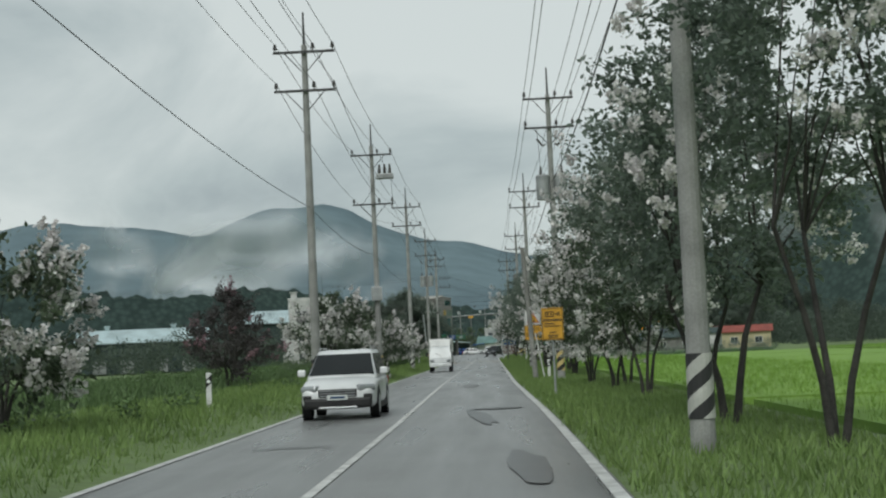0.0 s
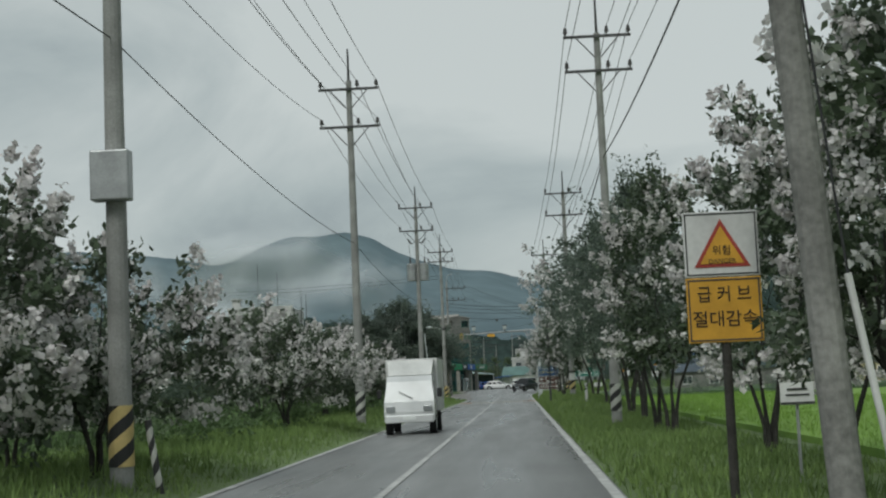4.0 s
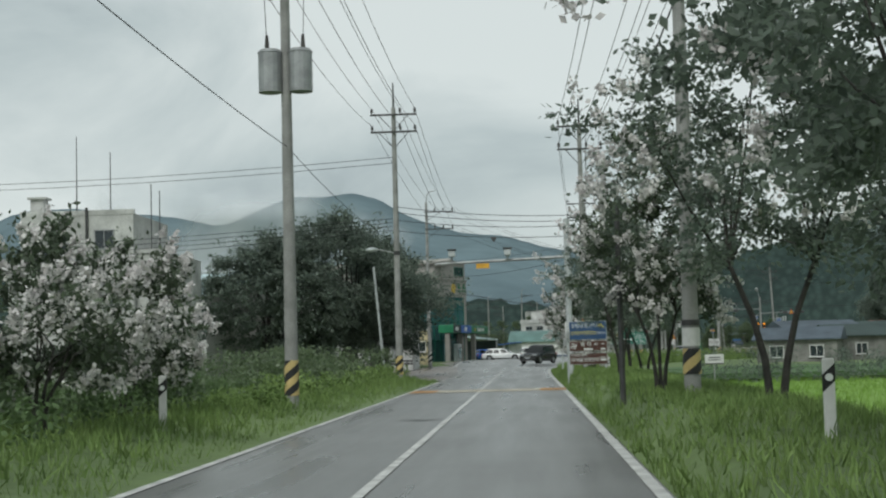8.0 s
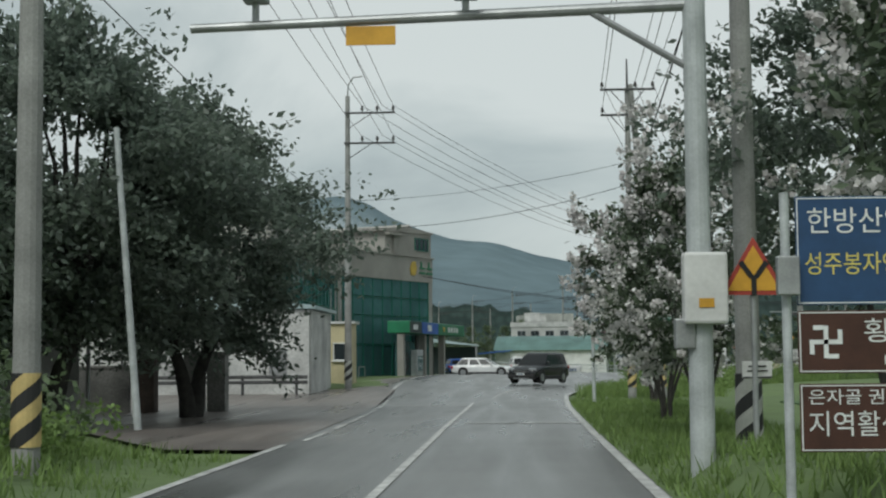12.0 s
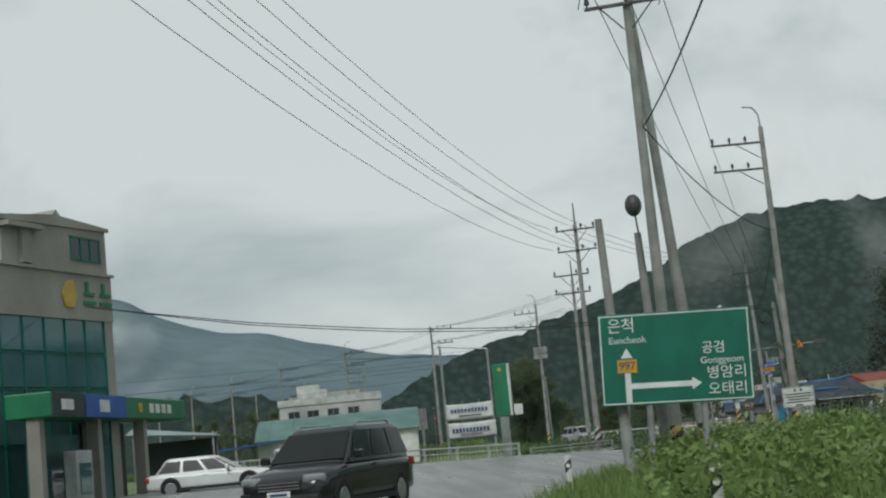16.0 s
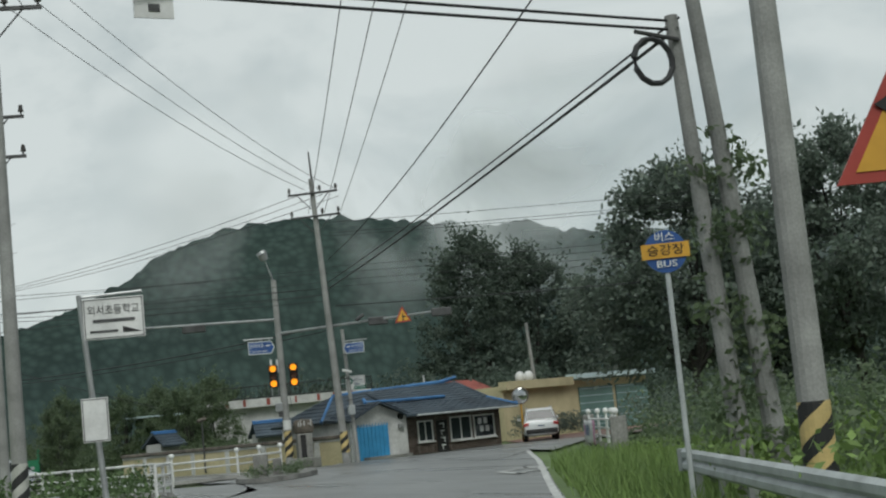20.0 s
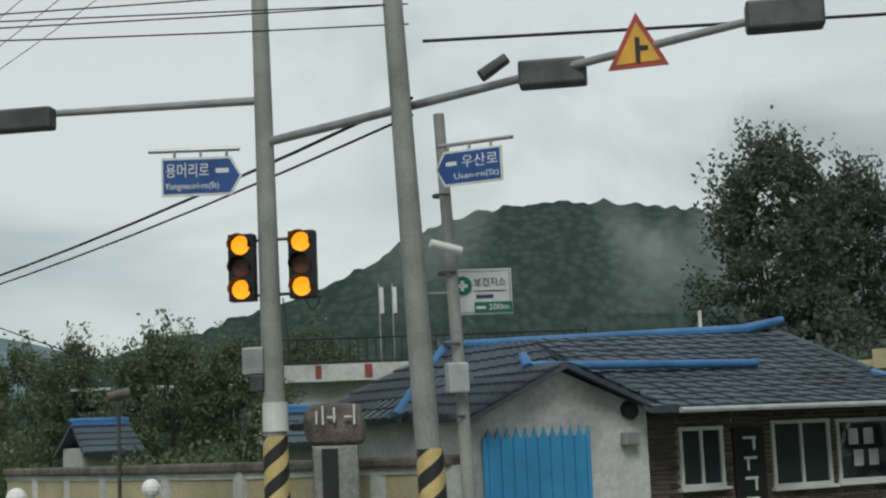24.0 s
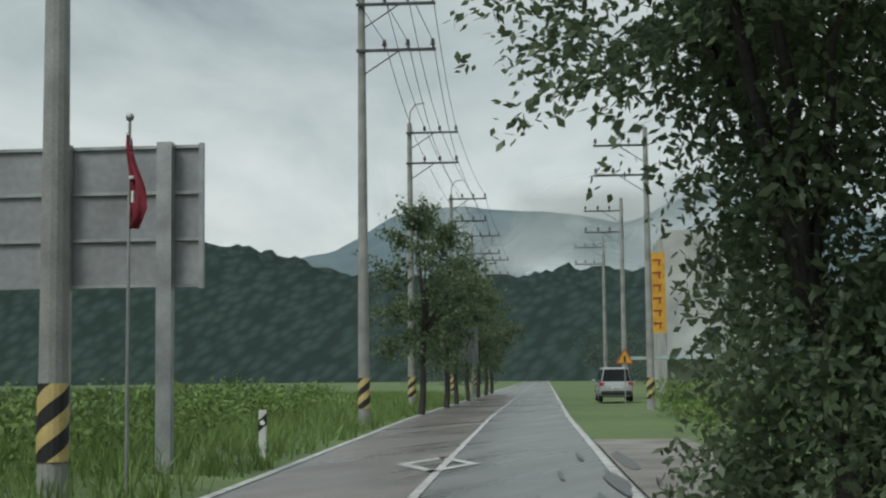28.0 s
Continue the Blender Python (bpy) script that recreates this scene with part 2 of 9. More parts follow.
M["cream"] = mat("cream_wall_paint", (0.55, 0.48, 0.3), 0.85, 0, 0.25, 0.5, 15, 0.15)
M["wallwhite"] = mat("stained_white_wall", (0.6, 0.6, 0.58), 0.85, 0, 0.3, 0.7, 10, 0.15)
M["nhwall"] = mat("beige_grey_cladding", (0.36, 0.345, 0.315), 0.75, 0, 0.15, 0.3, 8, 0.08)
M["nhglass"] = glass_mat("teal_facade_glass", (0.085, 0.2, 0.205), 0.05)
M["darkglass"] = glass_mat("dark_window_glass", (0.035, 0.045, 0.05), 0.07)
M["bluesign"] = mat("blue_sign_face", (0.03, 0.09, 0.28), 0.45, 0, 0.1, 2, 20, 0)
M["navysign"] = mat("navy_sign_face", (0.025, 0.07, 0.16), 0.5, 0, 0.1, 2, 20, 0)
M["greensign"] = mat("green_sign_face", (0.01, 0.155, 0.105), 0.45, 0, 0.1, 1, 20, 0)
M["brownsign"] = mat("brown_sign_face", (0.075, 0.032, 0.022), 0.5, 0, 0.15, 2, 20, 0)
M["yellowsign"] = mat("yellow_sign_face", (0.68, 0.36, 0.045), 0.5, 0, 0.1, 2, 20, 0)
M["redsign"] = mat("red_sign_border", (0.4, 0.06, 0.045), 0.5, 0, 0.15, 2, 20, 0)
M["signwhite"] = mat("white_sign_lettering", (0.75, 0.77, 0.75), 0.5, 0, 0.05, 2, 20, 0)
M["signblack"] = mat("black_sign_lettering", (0.02, 0.02, 0.02), 0.6, 0, 0.1, 2, 20, 0)
M["brightgreen"] = mat("bright_green_fascia", (0.03, 0.21, 0.105), 0.45, 0, 0.1, 1, 20, 0)
M["nhblue"] = mat("blue_fascia", (0.03, 0.12, 0.45), 0.45, 0, 0.1, 1, 20, 0)
M["amber"] = mat("lit_amber_lens", (1.0, 0.34, 0.012), 0.4, 0, 0.05, 20, 90, 0, None, 0.4, "Object", 0, 1.15)
M["amber_off"] = mat("unlit_amber_lens", (0.16, 0.06, 0.03), 0.35, 0, 0.2, 20, 90, 0)
M["roof_grey"] = mat("blue_grey_roof_tile", (0.085, 0.11, 0.135), 0.6, 0, 0.3, 0.7, 12, 0.3)
M["roof_blue"] = mat("blue_ridge_tile", (0.07, 0.2, 0.42), 0.5, 0, 0.2, 1, 15, 0.15)
M["blue_gate"] = mat("bright_blue_gate_paint", (0.06, 0.32, 0.58), 0.5, 0, 0.15, 1, 20, 0.1)
M["green_roof"] = mat("green_sheet_roof", (0.13, 0.23, 0.21), 0.55, 0, 0.2, 0.5, 10, 0.1)
M["paleroof"] = mat("pale_blue_sheet_roof", (0.45, 0.56, 0.58), 0.5, 0, 0.2, 0.4, 8, 0.1)
M["barn"] = mat("dark_green_shed_wall", (0.045, 0.07, 0.065), 0.7, 0, 0.25, 0.5, 10, 0.1)
M["redroof"] = mat("red_sheet_roof", (0.3, 0.07, 0.05), 0.6, 0, 0.25, 1, 12, 0.1)
M["brick"] = mat("grey_brown_brick", (0.16, 0.125, 0.105), 0.85, 0, 0.35, 2, 20, 0.3, None, 0.3, "Object", 0.0)
brick_nt = M["brick"].node_tree
oi, omr = brick_nt.nodes.new("ShaderNodeObjectInfo"), brick_nt.nodes.new("ShaderNodeMapRange")
omr.inputs["To Min"].default_value, omr.inputs["To Max"].default_value = 0.75, 1.6
brick_nt.links.new(oi.outputs["Random"], omr.inputs["Value"])
for nd in brick_nt.nodes:
    if nd.type == "HUE_SAT":
        brick_nt.links.new(omr.outputs[0], nd.inputs["Value"])
M["mortar"] = mat("pale_mortar", (0.33, 0.31, 0.28), 0.95, 0, 0.2, 3, 30, 0.2)
M["signyellow"] = mat("pale_yellow_lettering", (0.7, 0.6, 0.16), 0.5, 0, 0.05, 2, 20, 0)
M["drive"] = mat("pale_worn_concrete", (0.3, 0.275, 0.25), 0.7, 0, 0.35, 0.7, 20, 0.2)
M["boardgrey"] = mat("weathered_grey_sheet", (0.34, 0.35, 0.36), 0.6, 0, 0.25, 0.5, 9, 0.12)
M["flag"] = mat("red_flag_cloth", (0.27, 0.035, 0.055), 0.85, 0, 0.2, 3, 20, 0.1)
M["stone"] = mat("weathered_boulder", (0.2, 0.17, 0.14), 0.9, 0, 0.5, 2.2, 20, 0.7, (0.09, 0.08, 0.07))
M["banner"] = mat("white_banner_cloth", (0.66, 0.66, 0.66), 0.85, 0, 0.1, 1.5, 20, 0.05)
M["pink"] = mat("pink_banner_cloth", (0.6, 0.3, 0.45), 0.85, 0, 0.2, 1.5, 20, 0.05)
M["gold"] = mat("gold_emblem", (0.6, 0.42, 0.08), 0.5, 0, 0.1, 2, 20, 0)
M["mirror"] = mat("convex_mirror_face", (0.6, 0.6, 0.6), 0.05, 1.0, 0.05, 2, 20, 0)
# Distance haze is put into the base colour of the far mountains.
M["far_hill"] = mat("haze_tinted_far_mountain", (0.16, 0.215, 0.235), 1.0, 0, 0.22, 0.004, 0.03, 0, (0.12, 0.165, 0.185), 0.0)
M["mid_hill"] = mat("wooded_hill", (0.046, 0.068, 0.06), 1.0, 0, 0.1, 0.008, 0.3, 0, (0.04, 0.06, 0.055), 0.0)


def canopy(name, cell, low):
    """Tree crowns of a distant wood: rounded cells, the shade in the gaps between them painted into the colour."""
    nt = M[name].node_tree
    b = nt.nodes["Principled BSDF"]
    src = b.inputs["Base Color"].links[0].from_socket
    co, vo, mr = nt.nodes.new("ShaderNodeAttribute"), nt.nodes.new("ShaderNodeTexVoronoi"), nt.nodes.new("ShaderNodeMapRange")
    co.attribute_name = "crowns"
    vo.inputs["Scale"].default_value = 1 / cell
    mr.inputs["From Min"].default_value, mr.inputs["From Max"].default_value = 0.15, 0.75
    # Painted shade: the colour is multiplied down to low at the crown edges.
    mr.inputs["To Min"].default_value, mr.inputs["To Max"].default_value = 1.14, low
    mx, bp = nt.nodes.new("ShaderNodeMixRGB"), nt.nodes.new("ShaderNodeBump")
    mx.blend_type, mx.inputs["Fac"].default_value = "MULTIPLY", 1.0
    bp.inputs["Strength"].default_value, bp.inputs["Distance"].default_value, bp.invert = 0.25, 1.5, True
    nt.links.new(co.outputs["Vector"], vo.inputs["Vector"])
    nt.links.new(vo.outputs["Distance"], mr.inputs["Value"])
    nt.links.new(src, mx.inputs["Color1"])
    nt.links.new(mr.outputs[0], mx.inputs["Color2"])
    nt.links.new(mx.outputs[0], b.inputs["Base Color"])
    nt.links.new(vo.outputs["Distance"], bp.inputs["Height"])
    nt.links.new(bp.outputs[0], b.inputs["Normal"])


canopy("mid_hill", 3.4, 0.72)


def streaked(name, sx, sy, low):
    """Long worn streaks along y over a road material."""
    nt = M[name].node_tree
    b = nt.nodes["Principled BSDF"]
    src = b.inputs["Base Color"].links[0].from_socket
    co, mp, nz, rp_ = nt.nodes.new("ShaderNodeTexCoord"), nt.nodes.new("ShaderNodeMapping"), nt.nodes.new("ShaderNodeTexNoise"), nt.nodes.new("ShaderNodeMapRange")
    mp.inputs["Scale"].default_value = (sx, sy, 1)
    nz.inputs["Scale"].default_value, nz.inputs["Detail"].default_value = 1.0, 5
    rp_.inputs["From Min"].default_value, rp_.inputs["From Max"].default_value = 0.3, 0.7
    rp_.inputs["To Min"].default_value, rp_.inputs["To Max"].default_value = low, 1.12
    mx = nt.nodes.new("ShaderNodeMixRGB")
    mx.blend_type, mx.inputs["Fac"].default_value = "MULTIPLY", 1.0
    nt.links.new(co.outputs["Object"], mp.inputs["Vector"])
    nt.links.new(mp.outputs[0], nz.inputs["Vector"])
    nt.links.new(nz.outputs[0], rp_.inputs["Value"])
    nt.links.new(src, mx.inputs["Color1"])
    nt.links.new(rp_.outputs[0], mx.inputs["Color2"])
    nt.links.new(mx.outputs[0], b.inputs["Base Color"])
    gl = nt.nodes.new("ShaderNodeMapRange")
    gl.inputs["From Min"].default_value, gl.inputs["From Max"].default_value = 0.35, 0.65
    gl.inputs["To Min"].default_value, gl.inputs["To Max"].default_value = 0.24, 0.48
    nt.links.new(nz.outputs[0], gl.inputs["Value"])
    nt.links.new(gl.outputs[0], b.inputs["Roughness"])


streaked("asphalt", 1.1, 0.07, 0.62)
streaked("asphalt_old", 1.1, 0.07, 0.62)


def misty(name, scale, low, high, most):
    """Drifting mist: haze painted on a pale sheet as opacity, thinned by noise and faded at the sheet's edges."""
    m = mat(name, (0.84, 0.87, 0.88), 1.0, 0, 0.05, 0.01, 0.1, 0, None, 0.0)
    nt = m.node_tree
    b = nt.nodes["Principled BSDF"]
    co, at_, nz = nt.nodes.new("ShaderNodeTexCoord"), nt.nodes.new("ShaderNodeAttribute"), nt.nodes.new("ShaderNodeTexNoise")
    at_.attribute_name = "edge_fade"
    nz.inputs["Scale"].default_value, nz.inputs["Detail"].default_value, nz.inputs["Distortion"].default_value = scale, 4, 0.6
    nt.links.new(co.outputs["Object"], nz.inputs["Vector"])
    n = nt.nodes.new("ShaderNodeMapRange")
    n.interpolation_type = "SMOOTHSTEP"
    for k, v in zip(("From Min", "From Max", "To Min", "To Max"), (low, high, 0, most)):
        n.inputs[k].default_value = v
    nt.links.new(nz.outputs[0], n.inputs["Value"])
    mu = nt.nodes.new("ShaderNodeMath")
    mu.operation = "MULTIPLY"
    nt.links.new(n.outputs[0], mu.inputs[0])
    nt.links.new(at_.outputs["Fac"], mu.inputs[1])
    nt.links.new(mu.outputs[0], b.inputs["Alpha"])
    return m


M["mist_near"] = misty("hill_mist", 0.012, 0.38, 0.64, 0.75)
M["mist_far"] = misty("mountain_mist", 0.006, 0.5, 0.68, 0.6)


# ---- mesh helpers ----
def thing(name, x=0, y=0, z=0, rz=0, label="", category="", group="", kind=""):
    e = new(name)
    e.empty_display_size = 0.2
    e.matrix_world = pose(x, y, z, 0, 0, rz)
    return tagged(e, label, category, group, kind)


def part(name, bm, material, parent=None, label=""):
    me = bpy.data.meshes.new(name)
    bm.to_mesh(me)
    bm.free()
    me.materials.append(M[material] if isinstance(material, str) else material)
    ob = new(name, me)
    ob.parent = parent
    if label:
        ob["label"] = label
    return ob


def raw(name, verts, faces, material, parent=None, label="", smooth=False):
    me = bpy.data.meshes.new(name)
    me.from_pydata([tuple(map(float, v)) for v in verts], [], faces)
    me.materials.append(M[material] if isinstance(material, str) else material)
    if smooth:
        me.shade_smooth()
    ob = new(name, me)
    ob.parent = parent
    if label:
        ob["label"] = label
    return ob


def quads(name, q, material, parent=None, label=""):
    """One mesh of many separate quads: q has the shape (n, 4, 3)."""
    n = len(q)
    me = bpy.data.meshes.new(name)
    me.vertices.add(n * 4)
    me.vertices.foreach_set("co", np.ascontiguousarray(q, np.float32).ravel())
    me.loops.add(n * 4)
    me.loops.foreach_set("vertex_index", np.arange(n * 4, dtype=np.int32))
    me.polygons.add(n)
    me.polygons.foreach_set("loop_start", np.arange(0, n * 4, 4, dtype=np.int32))
    me.update(calc_edges=True)
    me.materials.append(M[material] if isinstance(material, str) else material)
    ob = new(name, me)
    ob.parent = parent
    if label:
        ob["label"] = label
    return ob


def box(bm, cx, cy, cz, sx, sy, sz, rz=0.0, rx=0.0, ry=0.0, bevel=0.0):
    r = bmesh.ops.create_cube(bm, size=1, matrix=pose(cx, cy, cz, rx, ry, rz) @ Matrix.Diagonal((sx, sy, sz, 1)))
    if bevel:
        es = list({e for v in r["verts"] for e in v.link_edges})
        bmesh.ops.bevel(bm, geom=es, offset=bevel, segments=2, affect="EDGES", profile=0.5)
    return bm


def rod(bm, a, b, r0, r1=None, n=8, caps=True):
    a, b = Vector(a), Vector(b)
    r1 = r0 if r1 is None else r1
    d = b - a
    m = Matrix.Translation((a + b) / 2) @ d.to_track_quat("Z", "Y").to_matrix().to_4x4()
    bmesh.ops.create_cone(bm, cap_ends=caps, segments=n, radius1=r0, radius2=r1, depth=d.length, matrix=m)
    return bm


def ball(bm, c, r, sx=1, sy=1, sz=1, u=10, v=7):
    bmesh.ops.create_uvsphere(bm, u_segments=u, v_segments=v, radius=1, matrix=Matrix.Translation(c) @ Matrix.Diagonal((r * sx, r * sy, r * sz, 1)))
    return bm


def prism(bm, pts, y0, y1, m=None):
    """Extrudes the outline pts (x, z) from y0 to y1."""
    m = m or Matrix()
    f = [bm.verts.new(m @ Vector((x, y0, z))) for x, z in pts]
    k = [bm.verts.new(m @ Vector((x, y1, z))) for x, z in pts]
    n = len(pts)
    bm.faces.new(f)
    bm.faces.new(k[::-1])
    for i in range(n):
        j = (i + 1) % n
        bm.faces.new((f[j], f[i], k[i], k[j]))
    bmesh.ops.recalc_face_normals(bm, faces=bm.faces)
    return bm


def B():
    return bmesh.new()


def tube(name, pts, r, material, parent=None, n=4, label=""):
    """A thin tube along the points."""
    P = [Vector(p) for p in pts]
    vs, fs = [], []
    for i, p in enumerate(P):
        d = (P[min(i + 1, len(P) - 1)] - P[max(i - 1, 0)]).normalized()
        s = d.cross(Vector((0, 0, 1)))
        s = s.normalized() if s.length > 1e-4 else Vector((1, 0, 0))
        u = s.cross(d)
        for k in range(n):
            a = 2 * math.pi * k / n
            vs.append(p + r * (math.cos(a) * s + math.sin(a) * u))
    for i in range(len(P) - 1):
        for k in range(n):
            j = (k + 1) % n
            fs.append((i * n + k, i * n + j, (i + 1) * n + j, (i + 1) * n + k))
    return raw(name, vs, fs, material, parent, label)


def sag(a, b, drop, n=14):
    a, b = Vector(a), Vector(b)
    return [a.lerp(b, i / n) - Vector((0, 0, drop * 4 * (i / n) * (1 - i / n))) for i in range(n + 1)]


def text(name, body, size, m, material, parent=None, align="CENTER", depth=0.004, width=None):
    cu = bpy.data.curves.new(name, "FONT")
    cu.body, cu.size, cu.extrude, cu.align_x, cu.align_y = body, size, depth, align, "CENTER"
    cu.resolution_u = 3
    tmp = bpy.data.objects.new("tmp_text", cu)
    scene.collection.objects.link(tmp)
    me = bpy.data.meshes.new_from_object(tmp)
    bpy.data.objects.remove(tmp)
    me.materials.clear()
    me.materials.append(M[material])
    ob = new(name, me)
    ob.parent = parent
    s = 1.0
    if width:
        xs = [v.co.x for v in me.vertices]
        if xs and max(xs) > min(xs):
            s = width / (max(xs) - min(xs))
    ob.matrix_local = m @ Matrix.Diagonal((s, 1, 1, 1))
    return ob


FACE = pose(0, 0, 0, 90)  # lays lettering upright, to be read from -y


def smooth01(a, b, v):
    t = min(1.0, max(0.0, (v - a) / (b - a)))
    return t * t * (3 - 2 * t)


def polyx(line, y):
    for (x0, y0), (x1, y1) in zip(line, line[1:]):
        if y0 <= y <= y1:
            return x0 + (x1 - x0) * (y - y0) / (y1 - y0)
    return line[0][0] if y < line[0][1] else line[-1][0]


# ---- the plan: edges of the two roads ----
RIGHT1 = [(1.95, -80), (1.95, 25), (1.65, 60), (1.6, 205), (1.7, 222), (2.2, 240), (3.8, 252), (6.4, 262.8), (9.2, 270.9), (14.5, 282.3), (20, 291.7), (26.7, 303.8), (36, 320), (41.5, 330.2), (47.2, 340), (49.5, 344)]
LEFT1 = [(-4.75, -80), (-4.75, 205), (-5.2, 222), (-6.5, 240), (-7.0, 262), (-6.4, 290), (-2.5, 297), (12.5, 306.5), (20.2, 311.3), (26.9, 321.7), (29.2, 330), (30.5, 340)]
RIGHT2 = [(38.0, 325), (37.2, 338), (34.8, 350), (30.2, 362), (25.1, 376.1), (22.0, 385.1), (11.2, 417.5), (-5.8, 470), (-28.5, 540), (-90, 730)]
LEFT2 = [(29, 325), (29.6, 340), (27.8, 352), (24.2, 362), (19.1, 375.6), (16.4, 383.7), (5.3, 416), (-11.8, 469), (-34.5, 539), (-96, 729)]


def ground_z(x, y):
    """Flat valley floor; a raised verge on one hand, sunken rice fields on the other, and a banked bend."""
    z = 0.0
    bank = smooth01(228, 250, y) * (1 - smooth01(296, 310, y))
    left = polyx([(0, 200), (0.9, 234), (2.4, 248), (4.6, 261), (9, 273), (14.7, 285), (20.7, 295.5), (26, 306)], y) - x
    z += bank * 0.05 * min(12.0, max(0.0, left))
    if y < 226:
        z += 0.35 * smooth01(5.0, 6.6, -x) * (1 - smooth01(190, 199, y))
        z -= 0.45 * smooth01(6.0, 9.0, x) * (1 - smooth01(200, 225, y))
        z += 0.6 * smooth01(1.9, 2.7, x) * (1 - smooth01(4.4, 7.5, x)) * smooth01(120, 140, y) * (1 - smooth01(186, 199, y))
    if y > 356:
        d = polyx(LEFT2, y) - x
        z += 0.25 * smooth01(0.6, 2.0, d) * smooth01(356, 364, y)
    return z


def strip(name, right, left, steps, material, dz, cross=1, parent=None, label="", kind="", rows=None):
    """A sheet between two edges, level with the ground."""
    y0, y1 = max(right[0][1], left[0][1]), min(right[-1][1], left[-1][1])
    vs, fs = [], []
    n = steps
    for i in range(n + 1):
        t = i / n
        def at(line):
            L = [0.0]
            for p, q in zip(line, line[1:]):
                L.append(L[-1] + math.dist(p, q))
            d = t * L[-1]
            for k in range(len(line) - 1):
                if d <= L[k + 1] + 1e-6:
                    u = (d - L[k]) / (L[k + 1] - L[k])
                    return (line[k][0] + u * (line[k + 1][0] - line[k][0]), line[k][1] + u * (line[k + 1][1] - line[k][1]))
            return line[-1]
        a, b = at(right), at(left)
        for j in range(cross + 1):
            u = j / cross
            x, y = a[0] + u * (b[0] - a[0]), a[1] + u * (b[1] - a[1])
            vs.append((x, y, ground_z(x, y) + dz))
    w = cross + 1
    for i in range(n):
        for j in range(cross):
            fs.append((i * w + j, i * w + j + 1, (i + 1) * w + j + 1, (i + 1) * w + j))
    ob = raw(name, vs, fs, material, parent, label)
    if kind:
        tagged(ob, label, "", "", kind)
    return ob


def offset(line, d):
    """The line shifted d metres to its right."""
    out = []
    for i, p in enumerate(line):
        a, b = line[max(i - 1, 0)], line[min(i + 1, len(line) - 1)]
        dx, dy = b[0] - a[0], b[1] - a[1]
        L = math.hypot(dx, dy)
        out.append((p[0] + d * dy / L, p[1] - d * dx / L))
    return out


def dense(line, step=2.0):
    out = []
    for p, q in zip(line, line[1:]):
        n = max(1, int(math.dist(p, q) / step))
        out += [(p[0] + (q[0] - p[0]) * i / n, p[1] + (q[1] - p[1]) * i / n) for i in range(n)]
    return out + [line[-1]]


def soften(line, rounds=3):
    L = dense(line, 2.5)
    for _ in range(rounds):
        L = [L[0]] + [((a[0] + 2 * b[0] + c[0]) / 4, (a[1] + 2 * b[1] + c[1]) / 4) for a, b, c in zip(L, L[1:], L[2:])] + [L[-1]]
    return L


RIGHT1, LEFT1, RIGHT2, LEFT2 = (soften(l) for l in (RIGHT1, LEFT1, RIGHT2, LEFT2))

# ---- ground: one sheet to the horizon ----
gx = np.unique(np.concatenate([np.linspace(-3500, -150, 10), np.linspace(-150, -40, 12), np.arange(-40, 80, 2.0), np.arange(2.5, 9.0, 0.5), np.linspace(80, 220, 15), np.linspace(220, 3500, 10)]))
gy = np.unique(np.concatenate([np.linspace(-2500, -60, 8), np.arange(-60, 560, 2.5), np.linspace(560, 900, 12), np.linspace(900, 4000, 9)]))
gv = [(x, y, ground_z(x, y) - 0.06 + 0.04 * noise.noise((x * 0.3, y * 0.3, 0))) for y in gy for x in gx]
nx = len(gx)
gf = [(j * nx + i, j * nx + i + 1, (j + 1) * nx + i + 1, (j + 1) * nx + i) for j in range(len(gy) - 1) for i in range(nx - 1)]
tagged(raw("ground", gv, gf, "ground", smooth=True), "damp green grassy valley floor", "ground", kind="structure")

road = strip("road", RIGHT1, LEFT1, 260, "asphalt", 0.03, 6)
tagged(road, "wet grey two-lane country road with a bend", "road", kind="structure")
road2 = strip("road", RIGHT2, LEFT2, 160, "asphalt", 0.036, 4)
tagged(road2, "wet two-lane road running on from the junction", "road", kind="structure")


def line_strip(name, line, d, w, dz=0.008, material="line", base=0.036, dash=None, a=0.0, b=1e9, label=""):
    """Painted line at d metres to the right of a road edge; dash = (paint, gap)."""
    L = dense(line, 1.0)
    mid_ = offset(L, d)
    lo, hi = offset(mid_, w / 2), offset(mid_, -w / 2)
    vs, fs, run = [], [], 0.0
    for i in range(len(mid_) - 1):
        run_in = not dash or (run % sum(dash)) < dash[0]
        if a <= mid_[i][1] <= b and run_in:
            k = len(vs)
            for (x, y) in (lo[i], hi[i], hi[i + 1], lo[i + 1]):
                vs.append((x, y, ground_z(x, y) + base + dz))
            fs.append((k, k + 1, k + 2, k + 3))
        run += math.dist(mid_[i], mid_[i + 1])
    ob = raw(name, vs, fs, material)
    return tagged(ob, label or "worn white painted road line", "road marking", kind="structure")


line_strip("edge_line", RIGHT1, -0.12, 0.16)
line_strip("edge_line", LEFT1, 0.12, 0.15, b=198)
line_strip("edge_line", LEFT1, 0.3, 0.13, dash=(3, 1), a=199, b=300)
line_strip("centre_line", [(-1.5, -80), (-1.58, 25), (-1.78, 60), (-1.8, 160), (-1.9, 205), (-1.85, 226)], 0, 0.13)
line_strip("centre_line", RIGHT1, -3.2, 0.13, a=232, b=262)
line_strip("edge_line", RIGHT2, -0.12, 0.15, a=352, base=0.042)
line_strip("edge_line", LEFT2, 0.12, 0.15, a=352, base=0.042)
line_strip("centre_line", RIGHT2, -2.95, 0.13, a=350, base=0.042)


